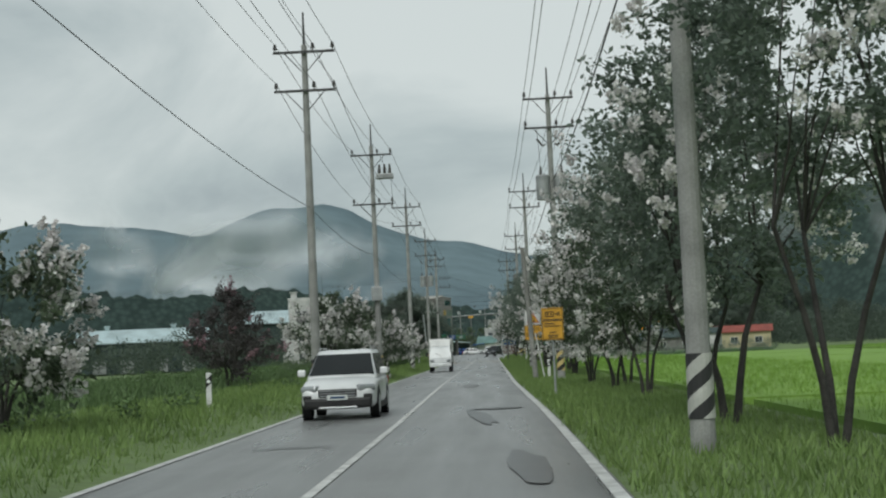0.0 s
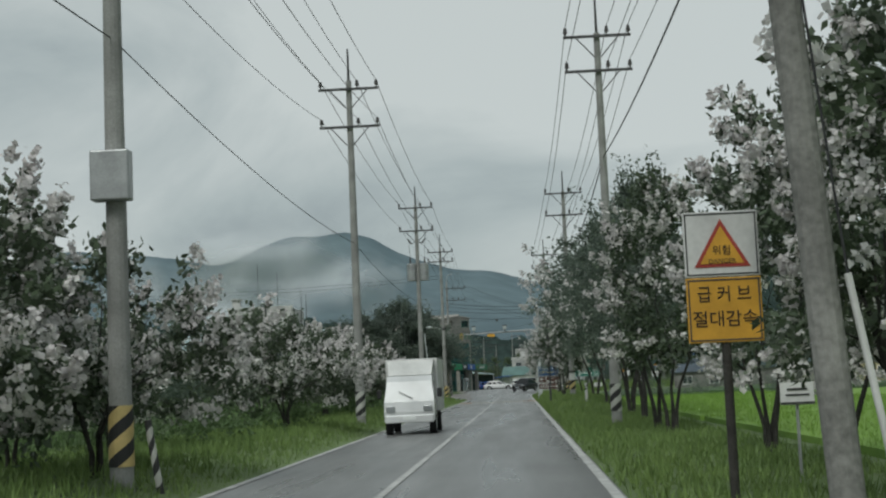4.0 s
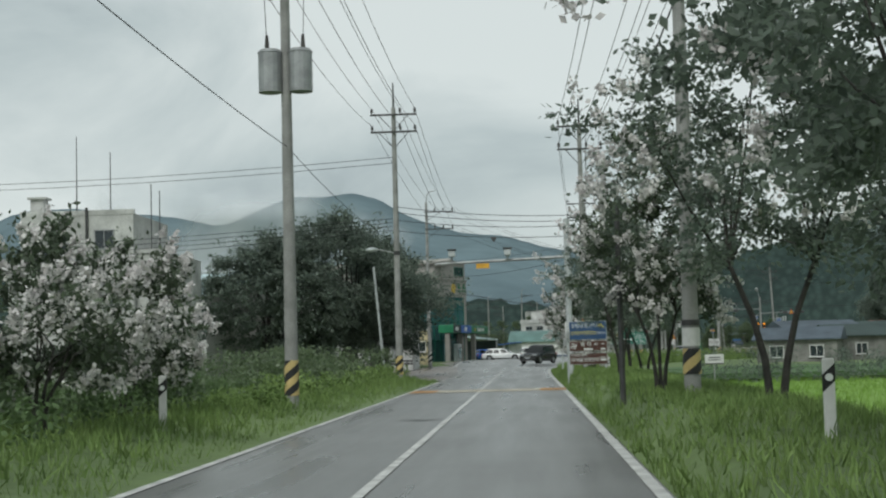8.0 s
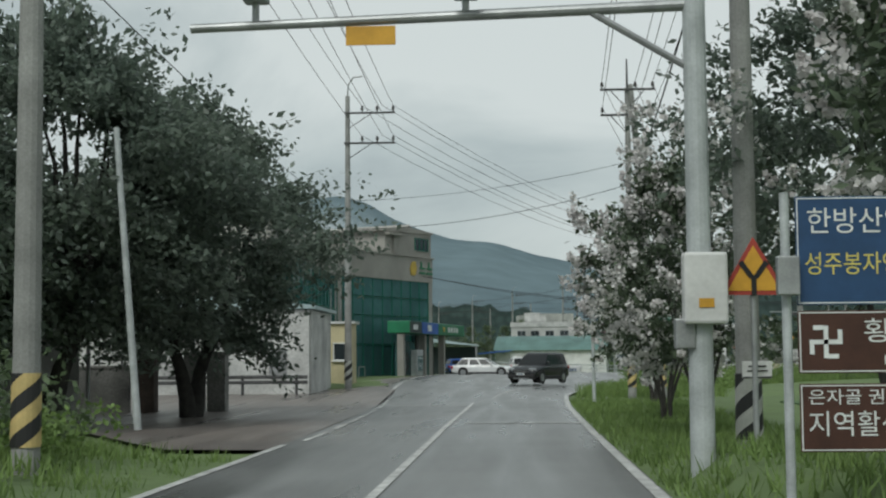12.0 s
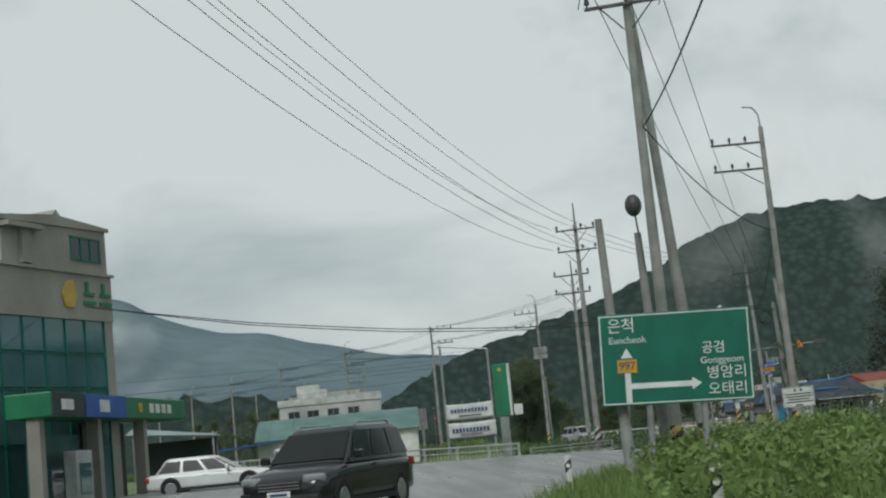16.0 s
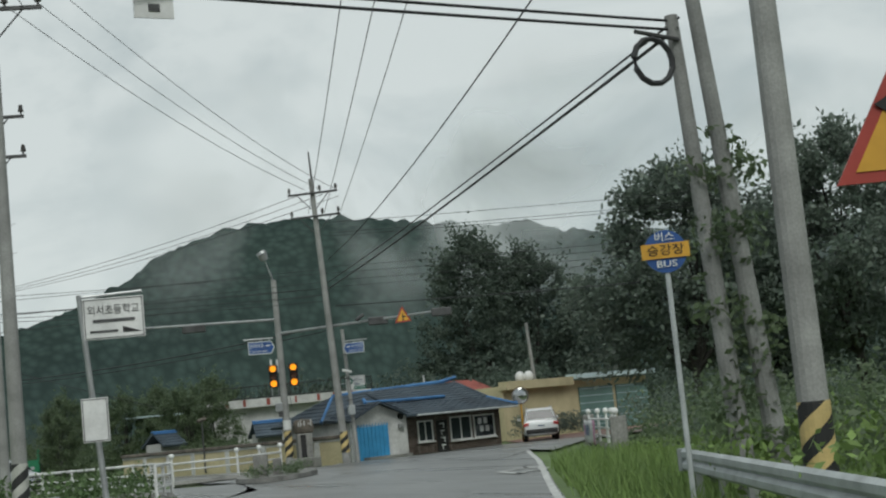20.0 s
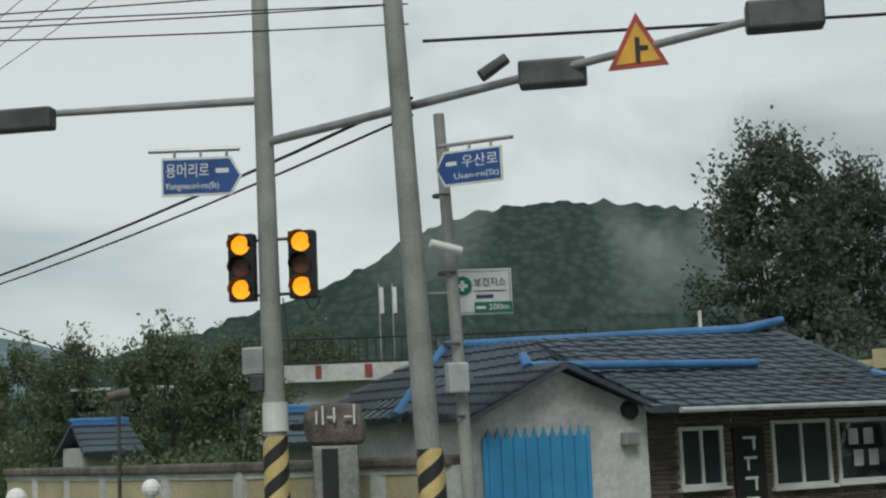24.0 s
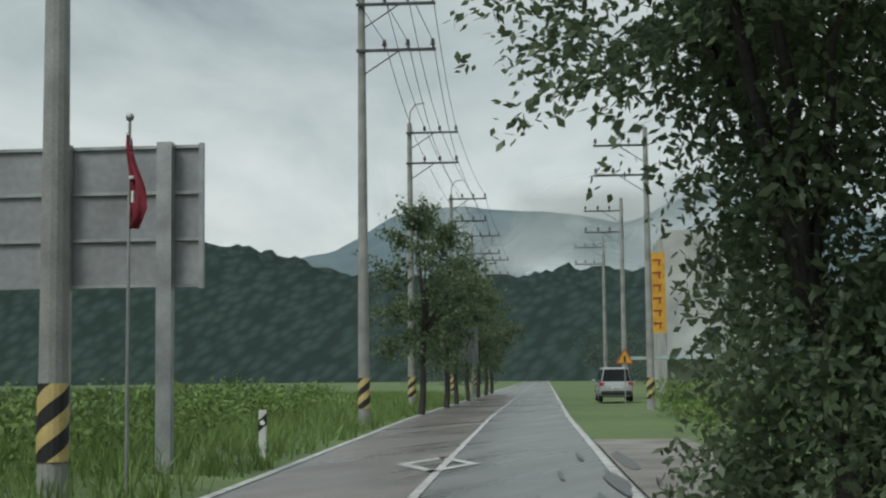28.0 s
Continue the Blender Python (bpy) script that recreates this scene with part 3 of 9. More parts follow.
# ---- mountains ----
def ridge(name, cx, cy, radius, line, material, label, rough=0.05, bump=0.0, depth=0.35, na=260, nd=16, seed=0.0):
    """A mountain range round (cx, cy): line gives (bearing, height angle) of its crest in degrees."""
    az = np.linspace(line[0][0], line[-1][0], na)
    el = np.interp(az, [p[0] for p in line], [p[1] for p in line])
    k = max(3, na // 60)
    ker = np.hanning(k + 2)[1:-1]
    el = np.convolve(np.pad(el, k, "edge"), ker / ker.sum(), "same")[k:-k]
    vs, fs = [], []
    for j in range(nd + 1):
        t = j / nd
        for a, e in zip(az, el):
            r = radius * (1 - depth * (1 - t))
            x, y = cx + r * math.sin(radians(a)), cy + r * math.cos(radians(a))
            top = math.tan(radians(e)) * radius + 1.6
            h = top * t ** 1.15
            h += top * rough * 2.2 * t * noise.fractal((x * 6 / radius + seed, y * 6 / radius, seed), 0.9, 2.1, 5)
            if bump:
                h += t ** 9 * (bump * noise.noise((x * 0.11, y * 0.11, 3.0)) + bump * 0.6 * noise.noise((x * 0.3, y * 0.3, 7.0)))
            vs.append((x, y, h - 3))
    for j in range(nd):
        for i in range(na - 1):
            fs.append((j * na + i, j * na + i + 1, (j + 1) * na + i + 1, (j + 1) * na + i))
    k0 = len(vs)
    for i, a in enumerate(az):
        r = radius * 1.15
        vs.append((cx + r * math.sin(radians(a)), cy + r * math.cos(radians(a)), -5))
    for i in range(na - 1):
        fs.append((nd * na + i, nd * na + i + 1, k0 + i + 1, k0 + i))
    ob = raw(name, vs, fs, material, smooth=True)
    place = np.array([(radius * math.atan2(v[0] - cx, v[1] - cy), 0.0, 1.15 * v[2]) for v in vs], np.float32)
    ob.data.attributes.new("crowns", "FLOAT_VECTOR", "POINT").data.foreach_set("vector", place.ravel())
    return tagged(ob, label, "mountain", kind="structure")


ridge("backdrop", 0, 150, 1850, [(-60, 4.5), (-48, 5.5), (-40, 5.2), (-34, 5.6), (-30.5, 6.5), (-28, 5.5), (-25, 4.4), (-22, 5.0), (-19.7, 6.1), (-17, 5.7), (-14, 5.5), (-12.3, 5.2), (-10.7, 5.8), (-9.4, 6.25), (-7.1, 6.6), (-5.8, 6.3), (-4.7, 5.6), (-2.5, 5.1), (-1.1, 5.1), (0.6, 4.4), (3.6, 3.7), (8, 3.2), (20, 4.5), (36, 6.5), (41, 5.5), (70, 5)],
      "far_hill", "mountain range with blue-grey haze put into its colour", 0.04, 0, 0.4, 420, 18)
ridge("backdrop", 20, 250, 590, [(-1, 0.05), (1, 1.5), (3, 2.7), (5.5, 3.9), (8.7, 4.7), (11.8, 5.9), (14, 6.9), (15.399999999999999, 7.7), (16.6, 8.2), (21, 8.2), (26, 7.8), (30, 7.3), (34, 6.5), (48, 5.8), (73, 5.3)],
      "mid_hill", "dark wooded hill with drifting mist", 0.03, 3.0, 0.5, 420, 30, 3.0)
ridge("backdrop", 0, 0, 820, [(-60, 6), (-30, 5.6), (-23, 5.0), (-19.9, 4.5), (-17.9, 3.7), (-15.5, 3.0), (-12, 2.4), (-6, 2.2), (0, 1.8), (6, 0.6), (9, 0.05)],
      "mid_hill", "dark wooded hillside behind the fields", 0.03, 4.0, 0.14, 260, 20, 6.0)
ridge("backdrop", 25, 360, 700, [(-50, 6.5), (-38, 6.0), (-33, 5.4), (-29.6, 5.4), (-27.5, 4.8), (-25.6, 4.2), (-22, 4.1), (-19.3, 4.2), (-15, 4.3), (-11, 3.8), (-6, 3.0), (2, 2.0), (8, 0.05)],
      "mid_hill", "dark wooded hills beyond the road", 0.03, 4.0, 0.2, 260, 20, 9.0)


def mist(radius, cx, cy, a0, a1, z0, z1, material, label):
    # See-through sheet standing in for haze; its opacity fades out at the edges.
    vs, fs, edge_fades, n, m = [], [], [], 48, 14
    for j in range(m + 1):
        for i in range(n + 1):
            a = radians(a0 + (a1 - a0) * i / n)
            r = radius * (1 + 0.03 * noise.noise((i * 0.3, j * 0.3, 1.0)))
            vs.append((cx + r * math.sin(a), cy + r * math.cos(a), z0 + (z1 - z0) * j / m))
            edge_fades.append(math.sin(math.pi * i / n) ** 1.2 * math.sin(math.pi * j / m) ** 1.6)
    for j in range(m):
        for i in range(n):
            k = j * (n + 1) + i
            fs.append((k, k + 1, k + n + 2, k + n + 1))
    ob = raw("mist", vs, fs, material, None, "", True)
    ob.data.attributes.new("edge_fade", "FLOAT", "POINT").data.foreach_set("value", edge_fades)
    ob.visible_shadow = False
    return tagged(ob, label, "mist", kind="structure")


mist(430, 20, 250, 12, 44, 22, 112, "mist_near", "pale mist drifting over the wooded hill, as a see-through sheet")
mist(1050, 0, 150, -26, 1, 20, 165, "mist_far", "pale mist wisps before the far mountains, as a see-through sheet")
mist(860, 25, 360, -44, -8, 15, 105, "mist_near", "pale mist lying between the hills beyond the road, as a see-through sheet")

# ---- vegetation ----
def leaf_quads(rng, centres, radii, per, size, flat=0.6, droop=0.0):
    """Leaves scattered in clumps: centres (k, 3), radii (k,)."""
    k = len(centres)
    n = k * per
    d = rng.normal(size=(n, 3))
    d /= np.linalg.norm(d, axis=1)[:, None]
    r = np.repeat(radii, per) * rng.uniform(0.25, 1.0, n) ** 0.6
    c = np.repeat(centres, per, axis=0) + d * r[:, None] * np.array([1, 1, flat])
    u = rng.normal(size=(n, 3))
    u[:, 2] -= droop
    u /= np.linalg.norm(u, axis=1)[:, None]
    v = np.cross(u, d + 0.5 * rng.normal(size=(n, 3)))
    v /= np.linalg.norm(v, axis=1)[:, None] + 1e-9
    s = size * rng.uniform(0.6, 1.4, n)
    u, v = u * s[:, None], v * (s * 0.5)[:, None]
    return np.stack([c - u, c + v, c + u, c - v], 1)


def spray_quads(rng, cen, origin, per, size, length, tier=0.6, lift=0.1, droop=0.15, fan=0.9, twigs=7):
    """Leafy twigs fanning outwards from each centre, in loose tiers. Returns the leaves, the twig tips and the twigs' ways."""
    k = len(cen)
    d = cen - origin
    d[:, 2] *= tier
    d /= np.linalg.norm(d, axis=1)[:, None] + 1e-6
    d[:, 2] += lift
    d /= np.linalg.norm(d, axis=1)[:, None]
    L = length * rng.uniform(0.65, 1.35, k)
    side = np.cross(d, np.array([0.0, 0.0, 1.0]))
    side /= np.linalg.norm(side, axis=1)[:, None] + 1e-6
    ang = rng.uniform(-fan, fan, (k, twigs))
    way = d[:, None] * np.cos(ang)[..., None] + side[:, None] * np.sin(ang)[..., None]
    way[..., 2] += rng.normal(size=(k, twigs)) * 0.25
    reach = rng.uniform(0.55, 1.1, (k, twigs)) * (1 - 0.35 * np.abs(ang) / fan) * L[:, None]
    root = (cen - d * (0.45 * L)[:, None])[:, None] + d[:, None] * (rng.uniform(0, 0.35, (k, twigs)) * L[:, None])[..., None]
    n = k * per
    i, j = np.repeat(np.arange(k), per), rng.integers(0, twigs, n)
    t = rng.uniform(0.05, 1.0, n) ** 0.75
    w = way[i, j]
    p = root[i, j] + w * (reach[i, j] * t)[:, None] + rng.normal(size=(n, 3)) * np.array([1, 1, 0.75]) * size * 1.5
    p[:, 2] -= droop * t * t * L[i]
    u = w * 0.55 + rng.normal(size=(n, 3)) * 0.5
    u[:, 2] -= 0.18
    u /= np.linalg.norm(u, axis=1)[:, None] + 1e-9
    v = np.cross(rng.normal(size=(n, 3)) * 0.55 + np.array([0, 0, 0.75]), u)
    v /= np.linalg.norm(v, axis=1)[:, None] + 1e-9
    s = size * rng.uniform(0.65, 1.35, n)
    u, v = u * s[:, None], v * (s * 0.55)[:, None]
    tips = root + way * reach[..., None]
    tips[..., 2] -= droop * L[:, None]
    return np.stack([p - u, p + v - 0.2 * u, p + u, p - v - 0.2 * u], 1), tips.reshape(-1, 3), way.reshape(-1, 3)


def panicles(rng, tips, ways, length, radius, per, size):
    """Cone-shaped heads of small petals at the twig tips."""
    ax = ways + np.array([0, 0, 0.45])
    ax /= np.linalg.norm(ax, axis=1)[:, None]
    k = len(tips)
    n = k * per
    i = np.repeat(np.arange(k), per)
    t = rng.uniform(0, 1, n)
    big = rng.uniform(0.6, 1.3, k)[i]
    c = tips[i] + ax[i] * (length * big * (t - 0.25))[:, None] + rng.normal(size=(n, 3)) * (radius * big * (1 - 0.65 * t) * 0.6)[:, None]
    u = rng.normal(size=(n, 3))
    u /= np.linalg.norm(u, axis=1)[:, None]
    v = np.cross(u, rng.normal(size=(n, 3)))
    v /= np.linalg.norm(v, axis=1)[:, None] + 1e-9
    s = size * rng.uniform(0.6, 1.3, n)
    u, v = u * s[:, None], v * (s * 0.85)[:, None]
    return np.stack([c - u, c + v, c + u, c - v], 1)


def crown_centres(rng, k, h0, h1, rx, ry, lean=0.0, hollow=0.35):
    """Clump centres in an uneven crown between the heights h0 and h1."""
    out = []
    ph = rng.uniform(0, 6.28, 4)
    while len(out) < k:
        t = rng.uniform(0, 1)
        a = rng.uniform(0, 2 * math.pi)
        prof = math.sin(math.pi * min(1, (t * 0.86 + 0.14))) ** 0.6
        lump = 1 + 0.25 * math.sin(2 * a + ph[0]) + 0.2 * math.sin(3 * a + 5 * t + ph[1]) + 0.15 * math.sin(7 * t + ph[2])
        q = rng.uniform(hollow, 1.0) ** 0.7
        out.append((q * prof * lump * rx * math.cos(a) + lean * t, q * prof * lump * ry * math.sin(a), h0 + (h1 - h0) * t + 0.2 * rng.normal()))
    return np.array(out)


def taper(pts, radii, n=6):
    """One bent, tapering stem."""
    bm = B()
    rings = []
    for i, p in enumerate(pts):
        d = (pts[min(i + 1, len(pts) - 1)] - pts[max(i - 1, 0)]).normalized()
        s = d.cross(Vector((0.3, 1, 0.1))).normalized()
        u = s.cross(d)
        rings.append([bm.verts.new(p + radii[i] * (math.cos(2 * math.pi * k / n) * s + math.sin(2 * math.pi * k / n) * u)) for k in range(n)])
    for a, b in zip(rings, rings[1:]):
        for k in range(n):
            bm.faces.new((a[k], a[(k + 1) % n], b[(k + 1) % n], b[k]))
    for f in bm.faces:
        f.smooth = True
    return bm


def grow(t, rng, stems, fork_h, tips, r0):
    """Stems rising from the base, each with limbs reaching for the given tips."""
    bases = []
    for s in range(stems):
        a = 2 * math.pi * s / max(1, stems) + rng.uniform(-0.4, 0.4)
        c, q = math.cos(a), math.sin(a)
        sp = 0.32 if stems > 1 else 0.05
        o = 0.1 * (stems > 1)
        w = rng.uniform(-0.06, 0.06, 2)
        pts = [Vector((o * c, o * q, -0.15)), Vector((sp * fork_h * 0.25 * c + w[0], sp * fork_h * 0.25 * q, fork_h * 0.28)), Vector((sp * fork_h * 0.5 * c, sp * fork_h * 0.5 * q + w[1], fork_h * 0.6)), Vector((sp * fork_h * c, sp * fork_h * q, fork_h))]
        bases.append((pts[-1], part("trunk", taper(pts, (r0 * 1.15, r0 * 0.95, r0 * 0.8, r0 * 0.6), 8), "bark", t)))
    for p in tips:
        p = Vector(p)
        b, stem = min(bases, key=lambda q: (q[0] - p).length)
        m1 = b.lerp(p, 0.35) + Vector((rng.uniform(-0.12, 0.12), rng.uniform(-0.12, 0.12), 0.12))
        m2 = b.lerp(p, 0.7) + Vector((rng.uniform(-0.15, 0.15), rng.uniform(-0.15, 0.15), 0.08))
        part("limb", taper([b - Vector((0, 0, r0)), m1, m2, p], (r0 * 0.48, r0 * 0.34, r0 * 0.2, r0 * 0.07), 5), "bark", stem)


def make_tree(name, seed, label, height=5.0, fork=1.4, rx=1.8, ry=1.8, stems=3, r0=0.09, clumps=70, per=85, leaf=0.075, spray=0.9, leaves="leaf", bloom=0, bloom_mat="petal", category="tree", low=None, tier=0.6, lift=0.1, droop=0.15, head=0.3):
    """A tree of stems, limbs and leafy sprays; bloom: how many flower heads."""
    rng = np.random.default_rng(seed)
    t = thing(name, 0, 0, -200, 0, label, category)
    low = fork * 0.95 if low is None else low
    cen = crown_centres(rng, clumps, low, height, rx, ry)
    grow(t, rng, stems, fork, cen[:: max(1, clumps // 13)] * np.array([0.8, 0.8, 0.95]), r0)
    q, tips, ways = spray_quads(rng, cen, np.array([0, 0, low + 0.3 * (height - low)]), per, leaf, spray, tier, lift, droop)
    quads("crown", q, leaves, t)
    if bloom:
        out = np.hypot(tips[:, 0], tips[:, 1]) / max(rx, ry) + 0.35 * np.abs((tips[:, 2] - low) / (height - low) - 0.4) + 0.15 * rng.normal(size=len(tips)) + 0.45 * np.repeat(rng.normal(size=clumps), len(tips) // clumps)
        pick = np.argsort(-out)[:bloom]
        quads("blossom", panicles(rng, tips[pick], ways[pick], head, head * 0.45, 34, 0.046), bloom_mat, t, "clusters of pale blossom" if bloom_mat == "petal" else "clusters of faded pink blossom")
    return t


def plant(proto, spots, group):
    """Copies of a tree at (x, y, scale, turn)."""
    for i, (x, y, s, turn) in enumerate(spots):
        c = copy_thing(proto, pose(x, y, ground_z(x, y), 0, 0, turn))
        c.matrix_basis = c.matrix_basis @ Matrix.Diagonal((s, s, s, 1))
        if group:
            c["group"] = group


def drop(proto):
    for o in (*proto.children_recursive, proto):
        bpy.data.objects.remove(o)


MY = "crape myrtle with white blossom and dark leaves on the verge"
myrtle = [make_tree("crape_myrtle", 11, MY, 6.8, 2.0, 2.2, 2.1, 3, 0.055, 100, 100, 0.075, 0.95, "leaf", 270, low=2.3, tier=0.8, lift=0.3),
          make_tree("crape_myrtle", 12, MY, 5.8, 1.7, 2.0, 2.2, 4, 0.05, 92, 100, 0.074, 0.9, "leaf", 280, low=1.9, tier=0.8, lift=0.25),
          make_tree("crape_myrtle", 13, "dark crape myrtle with few blossoms on the verge", 7.2, 2.4, 2.5, 2.4, 2, 0.07, 120, 125, 0.066, 1.2, "leaf_dark", 60, low=2.5, tier=0.35, lift=0.08),
          make_tree("crape_myrtle", 14, MY, 3.4, 0.9, 1.9, 1.7, 4, 0.045, 66, 90, 0.07, 0.85, "leaf", 190, low=0.9, tier=0.9, lift=0.35)]
plant(myrtle[0], [(5.2, 37, 1.0, 20), (5.5, 66.5, 0.98, 140), (4.6, 96.6, 1.05, 70), (3.15, 148.6, 0.9, 310), (4.6, 185.0, 1.05, 50), (4.5, 217, 1.05, 40)], "roadside myrtles")
plant(myrtle[1], [(5.4, 78.0, 1.05, 10), (5.4, 85.0, 1.0, 45), (3.9, 203, 1.05, 200), (3.8, 210, 1.0, 110), (4.6, 52.5, 0.95, 250), (4.9, 44.5, 0.9, 320), (5.0, 71.5, 0.95, 75)], "roadside myrtles")
plant(myrtle[2], [(5.2, 21.6, 1.12, 0), (5.6, 27.5, 1.05, 130), (4.6, 100.7, 0.95, 100), (5.0, 110, 1.2, 60), (5.2, 119.5, 1.22, 220), (4.9, 130, 1.2, 30), (6.4, 136.2, 1.05, 200), (4.9, 143.5, 1.1, 330), (6.6, 196.5, 1.15, 160), (3.4, 166.8, 0.8, 50), (5.6, 193.5, 1.08, 80)], "roadside myrtles")
plant(myrtle[3], [(-9.2, 21.5, 1.1, 0), (-9.4, 82, 1.0, 60), (-8.4, 76.2, 1.35, 10), (-7.2, 80, 1.15, 150), (-7.6, 103.5, 1.05, 120), (-9.6, 89.5, 1.0, 200), (-8.6, 121, 1.1, 30), (-9.6, 128, 1.25, 250), (-8.4, 140, 1.05, 90), (-9.0, 147.5, 1.1, 10), (-11.2, 116, 1.3, 75)], "roadside myrtles")
for p in myrtle:
    drop(p)

red = make_tree("smoke_tree", 21, "round red-brown leaved garden tree", 4.2, 1.0, 2.0, 1.9, 3, 0.09, 80, 85, 0.07, 0.8, "leaf_red", 30, "petal_pink")
plant(red, [(-11.6, 59.5, 1.0, 0), (-13.2, 70, 0.9, 100)], "")
drop(red)
zel = make_tree("zelkova_tree", 31, "large dark spreading tree in full leaf", 10.2, 2.6, 5.2, 4.9, 2, 0.3, 260, 175, 0.115, 2.1, "leaf_dark", 0, "petal", "tree", 2.4, 0.3, 0.12, 0.2)
plant(zel, [(-12.0, 207, 0.97, 0), (-15.6, 204, 0.84, 130), (-9.9, 214, 0.88, 230)], "trees by the yard")
drop(zel)
big = make_tree("broadleaf_tree", 41, "tall dark broadleaf tree beside the bridge", 15, 2.5, 5.0, 5.0, 1, 0.35, 240, 120, 0.15, 2.4, "wood", 0, "petal", "tree", 1.5, 0.5, 0.2)
plant(big, [(76, 397, 1.18, 0), (83, 399, 1.1, 70), (89, 398, 0.85, 140), (97, 394, 0.7, 20)], "trees behind the garage")
drop(big)
near = make_tree("broadleaf_tree", 43, "tall dark broadleaf tree beside the bridge", 12.8, 3.0, 5.2, 5.0, 1, 0.32, 230, 120, 0.15, 2.1, "leaf_dark", 0, "petal", "tree", 3.6, 0.45, 0.1, 0.3)
plant(near, [(55.4, 337.2, 1.0, 0), (61.5, 332, 1.05, 120), (64, 342, 0.9, 250)], "trees by the bridge")
drop(near)
pinkish = make_tree("crape_myrtle", 17, "dark crape myrtle with fading pink blossom by the junction", 4.6, 1.7, 2.3, 2.1, 3, 0.08, 80, 110, 0.052, 0.95, "leaf_red", 40, "petal_pink", "tree", 2.5, 0.4, 0.15)
plant(pinkish, [(5.1, 227.0, 1.0, 60)], "")
drop(pinkish)
tall = make_tree("crape_myrtle", 18, "tall bare-stemmed crape myrtle with white blossom above", 8.4, 3.2, 2.6, 2.4, 3, 0.06, 100, 100, 0.07, 1.1, "leaf_dark", 150, "petal", "tree", 4.2, 0.5, 0.15)
plant(tall, [(5.7, 48.6, 1.0, 0), (5.6, 14.5, 1.0, 90)], "roadside myrtles")
drop(tall)
round_t = make_tree("garden_tree", 51, "dense green garden tree", 6.4, 1.6, 2.7, 2.7, 2, 0.14, 140, 115, 0.085, 1.25, "leaf_mid", 0, "petal", "tree", 1.0, 0.8, 0.35)
plant(round_t, [(36.6, 361.0, 0.7, 0), (38.6, 362.0, 0.66, 100), (34.6, 366, 0.72, 60), (31.6, 370, 0.6, 20), (33.2, 376, 0.8, 10), (38.5, 372, 0.8, 33), (29, 385, 0.7, 70), (44, 378, 0.9, 250)], "garden trees")
drop(round_t)
spread = make_tree("garden_tree", 53, "large ivy-clad garden tree overhanging the road edge", 9.0, 2.6, 4.2, 4.0, 2, 0.2, 215, 220, 0.064, 1.5, "leaf_mid", 0, "petal", "tree", 5.0, 0.5, 0.05, 0.25)
plant(spread, [(25.1, 381.8, 0.97, 40)], "garden trees")
drop(spread)


def blades(name, seed, spots, h, w, material, label, category="grass"):
    """A tuft of grass at each spot (x, y, z): three leaning blades each."""
    rng = np.random.default_rng(seed)
    s = np.repeat(np.asarray(spots, float), 4, axis=0)
    n = len(s)
    s[:, :2] += rng.normal(size=(n, 2)) * 0.07
    a = rng.uniform(0, 6.28, n)
    hh = h * rng.uniform(0.5, 1.35, n)
    lean = rng.normal(size=(n, 2)) * 0.35 * hh[:, None]
    side = np.stack([np.cos(a), np.sin(a), 0 * a], 1) * (w * rng.uniform(0.6, 1.4, n))[:, None]
    up = np.concatenate([lean, hh[:, None]], 1)
    q = np.stack([s - side, s + side, s + side * 0.45 + up * 0.7, s - side * 0.1 + up], 1)
    return tagged(quads(name, q, material), label, category, kind="stuff")


def band_spots(rng, line, d0, d1, y0, y1, n):
    """Random ground spots between d0 and d1 metres to the right of a line."""
    L = [p for p in dense(line, 1.0) if y0 <= p[1] <= y1]
    i = rng.integers(0, len(L) - 1, n)
    u = rng.uniform(0, 1, n)
    out = []
    for k, t in zip(i, u):
        (x0, ya), (x1, yb) = L[k], L[k + 1]
        dx, dy = x1 - x0, yb - ya
        l = math.hypot(dx, dy) or 1
        d = rng.uniform(d0, d1)
        x, y = x0 + t * dx + d * dy / l, ya + t * dy - d * dx / l
        out.append((x, y, ground_z(x, y) - 0.05))
    return out


rg = np.random.default_rng(5)
blades("grass", 1, band_spots(rg, RIGHT1, 0.15, 4.5, -5, 232, 19000), 0.21, 0.015, "grass", "rough green verge grass along the road")
blades("grass", 2, band_spots(rg, LEFT1, -6.0, -0.15, 8, 196, 17000), 0.24, 0.016, "grass", "rough green verge grass along the road")
blades("grass", 3, band_spots(rg, RIGHT1, 0.3, 7.0, 236, 318, 9000), 0.5, 0.02, "grass", "tall grass on the inside of the bend")
blades("grass", 4, band_spots(rg, LEFT2, -9.0, -0.3, 360, 460, 9000), 0.45, 0.018, "grass", "tall grass beside the road")
blades("weeds", 5, band_spots(rg, LEFT1, -22, -6, 15, 200, 9000), 0.5, 0.03, "weed", "dark weedy field growth", "weeds")
blades("weeds", 6, band_spots(rg, LEFT2, -25, -6, 365, 440, 6000), 0.9, 0.035, "weed", "tall dark weeds under the billboard", "weeds")


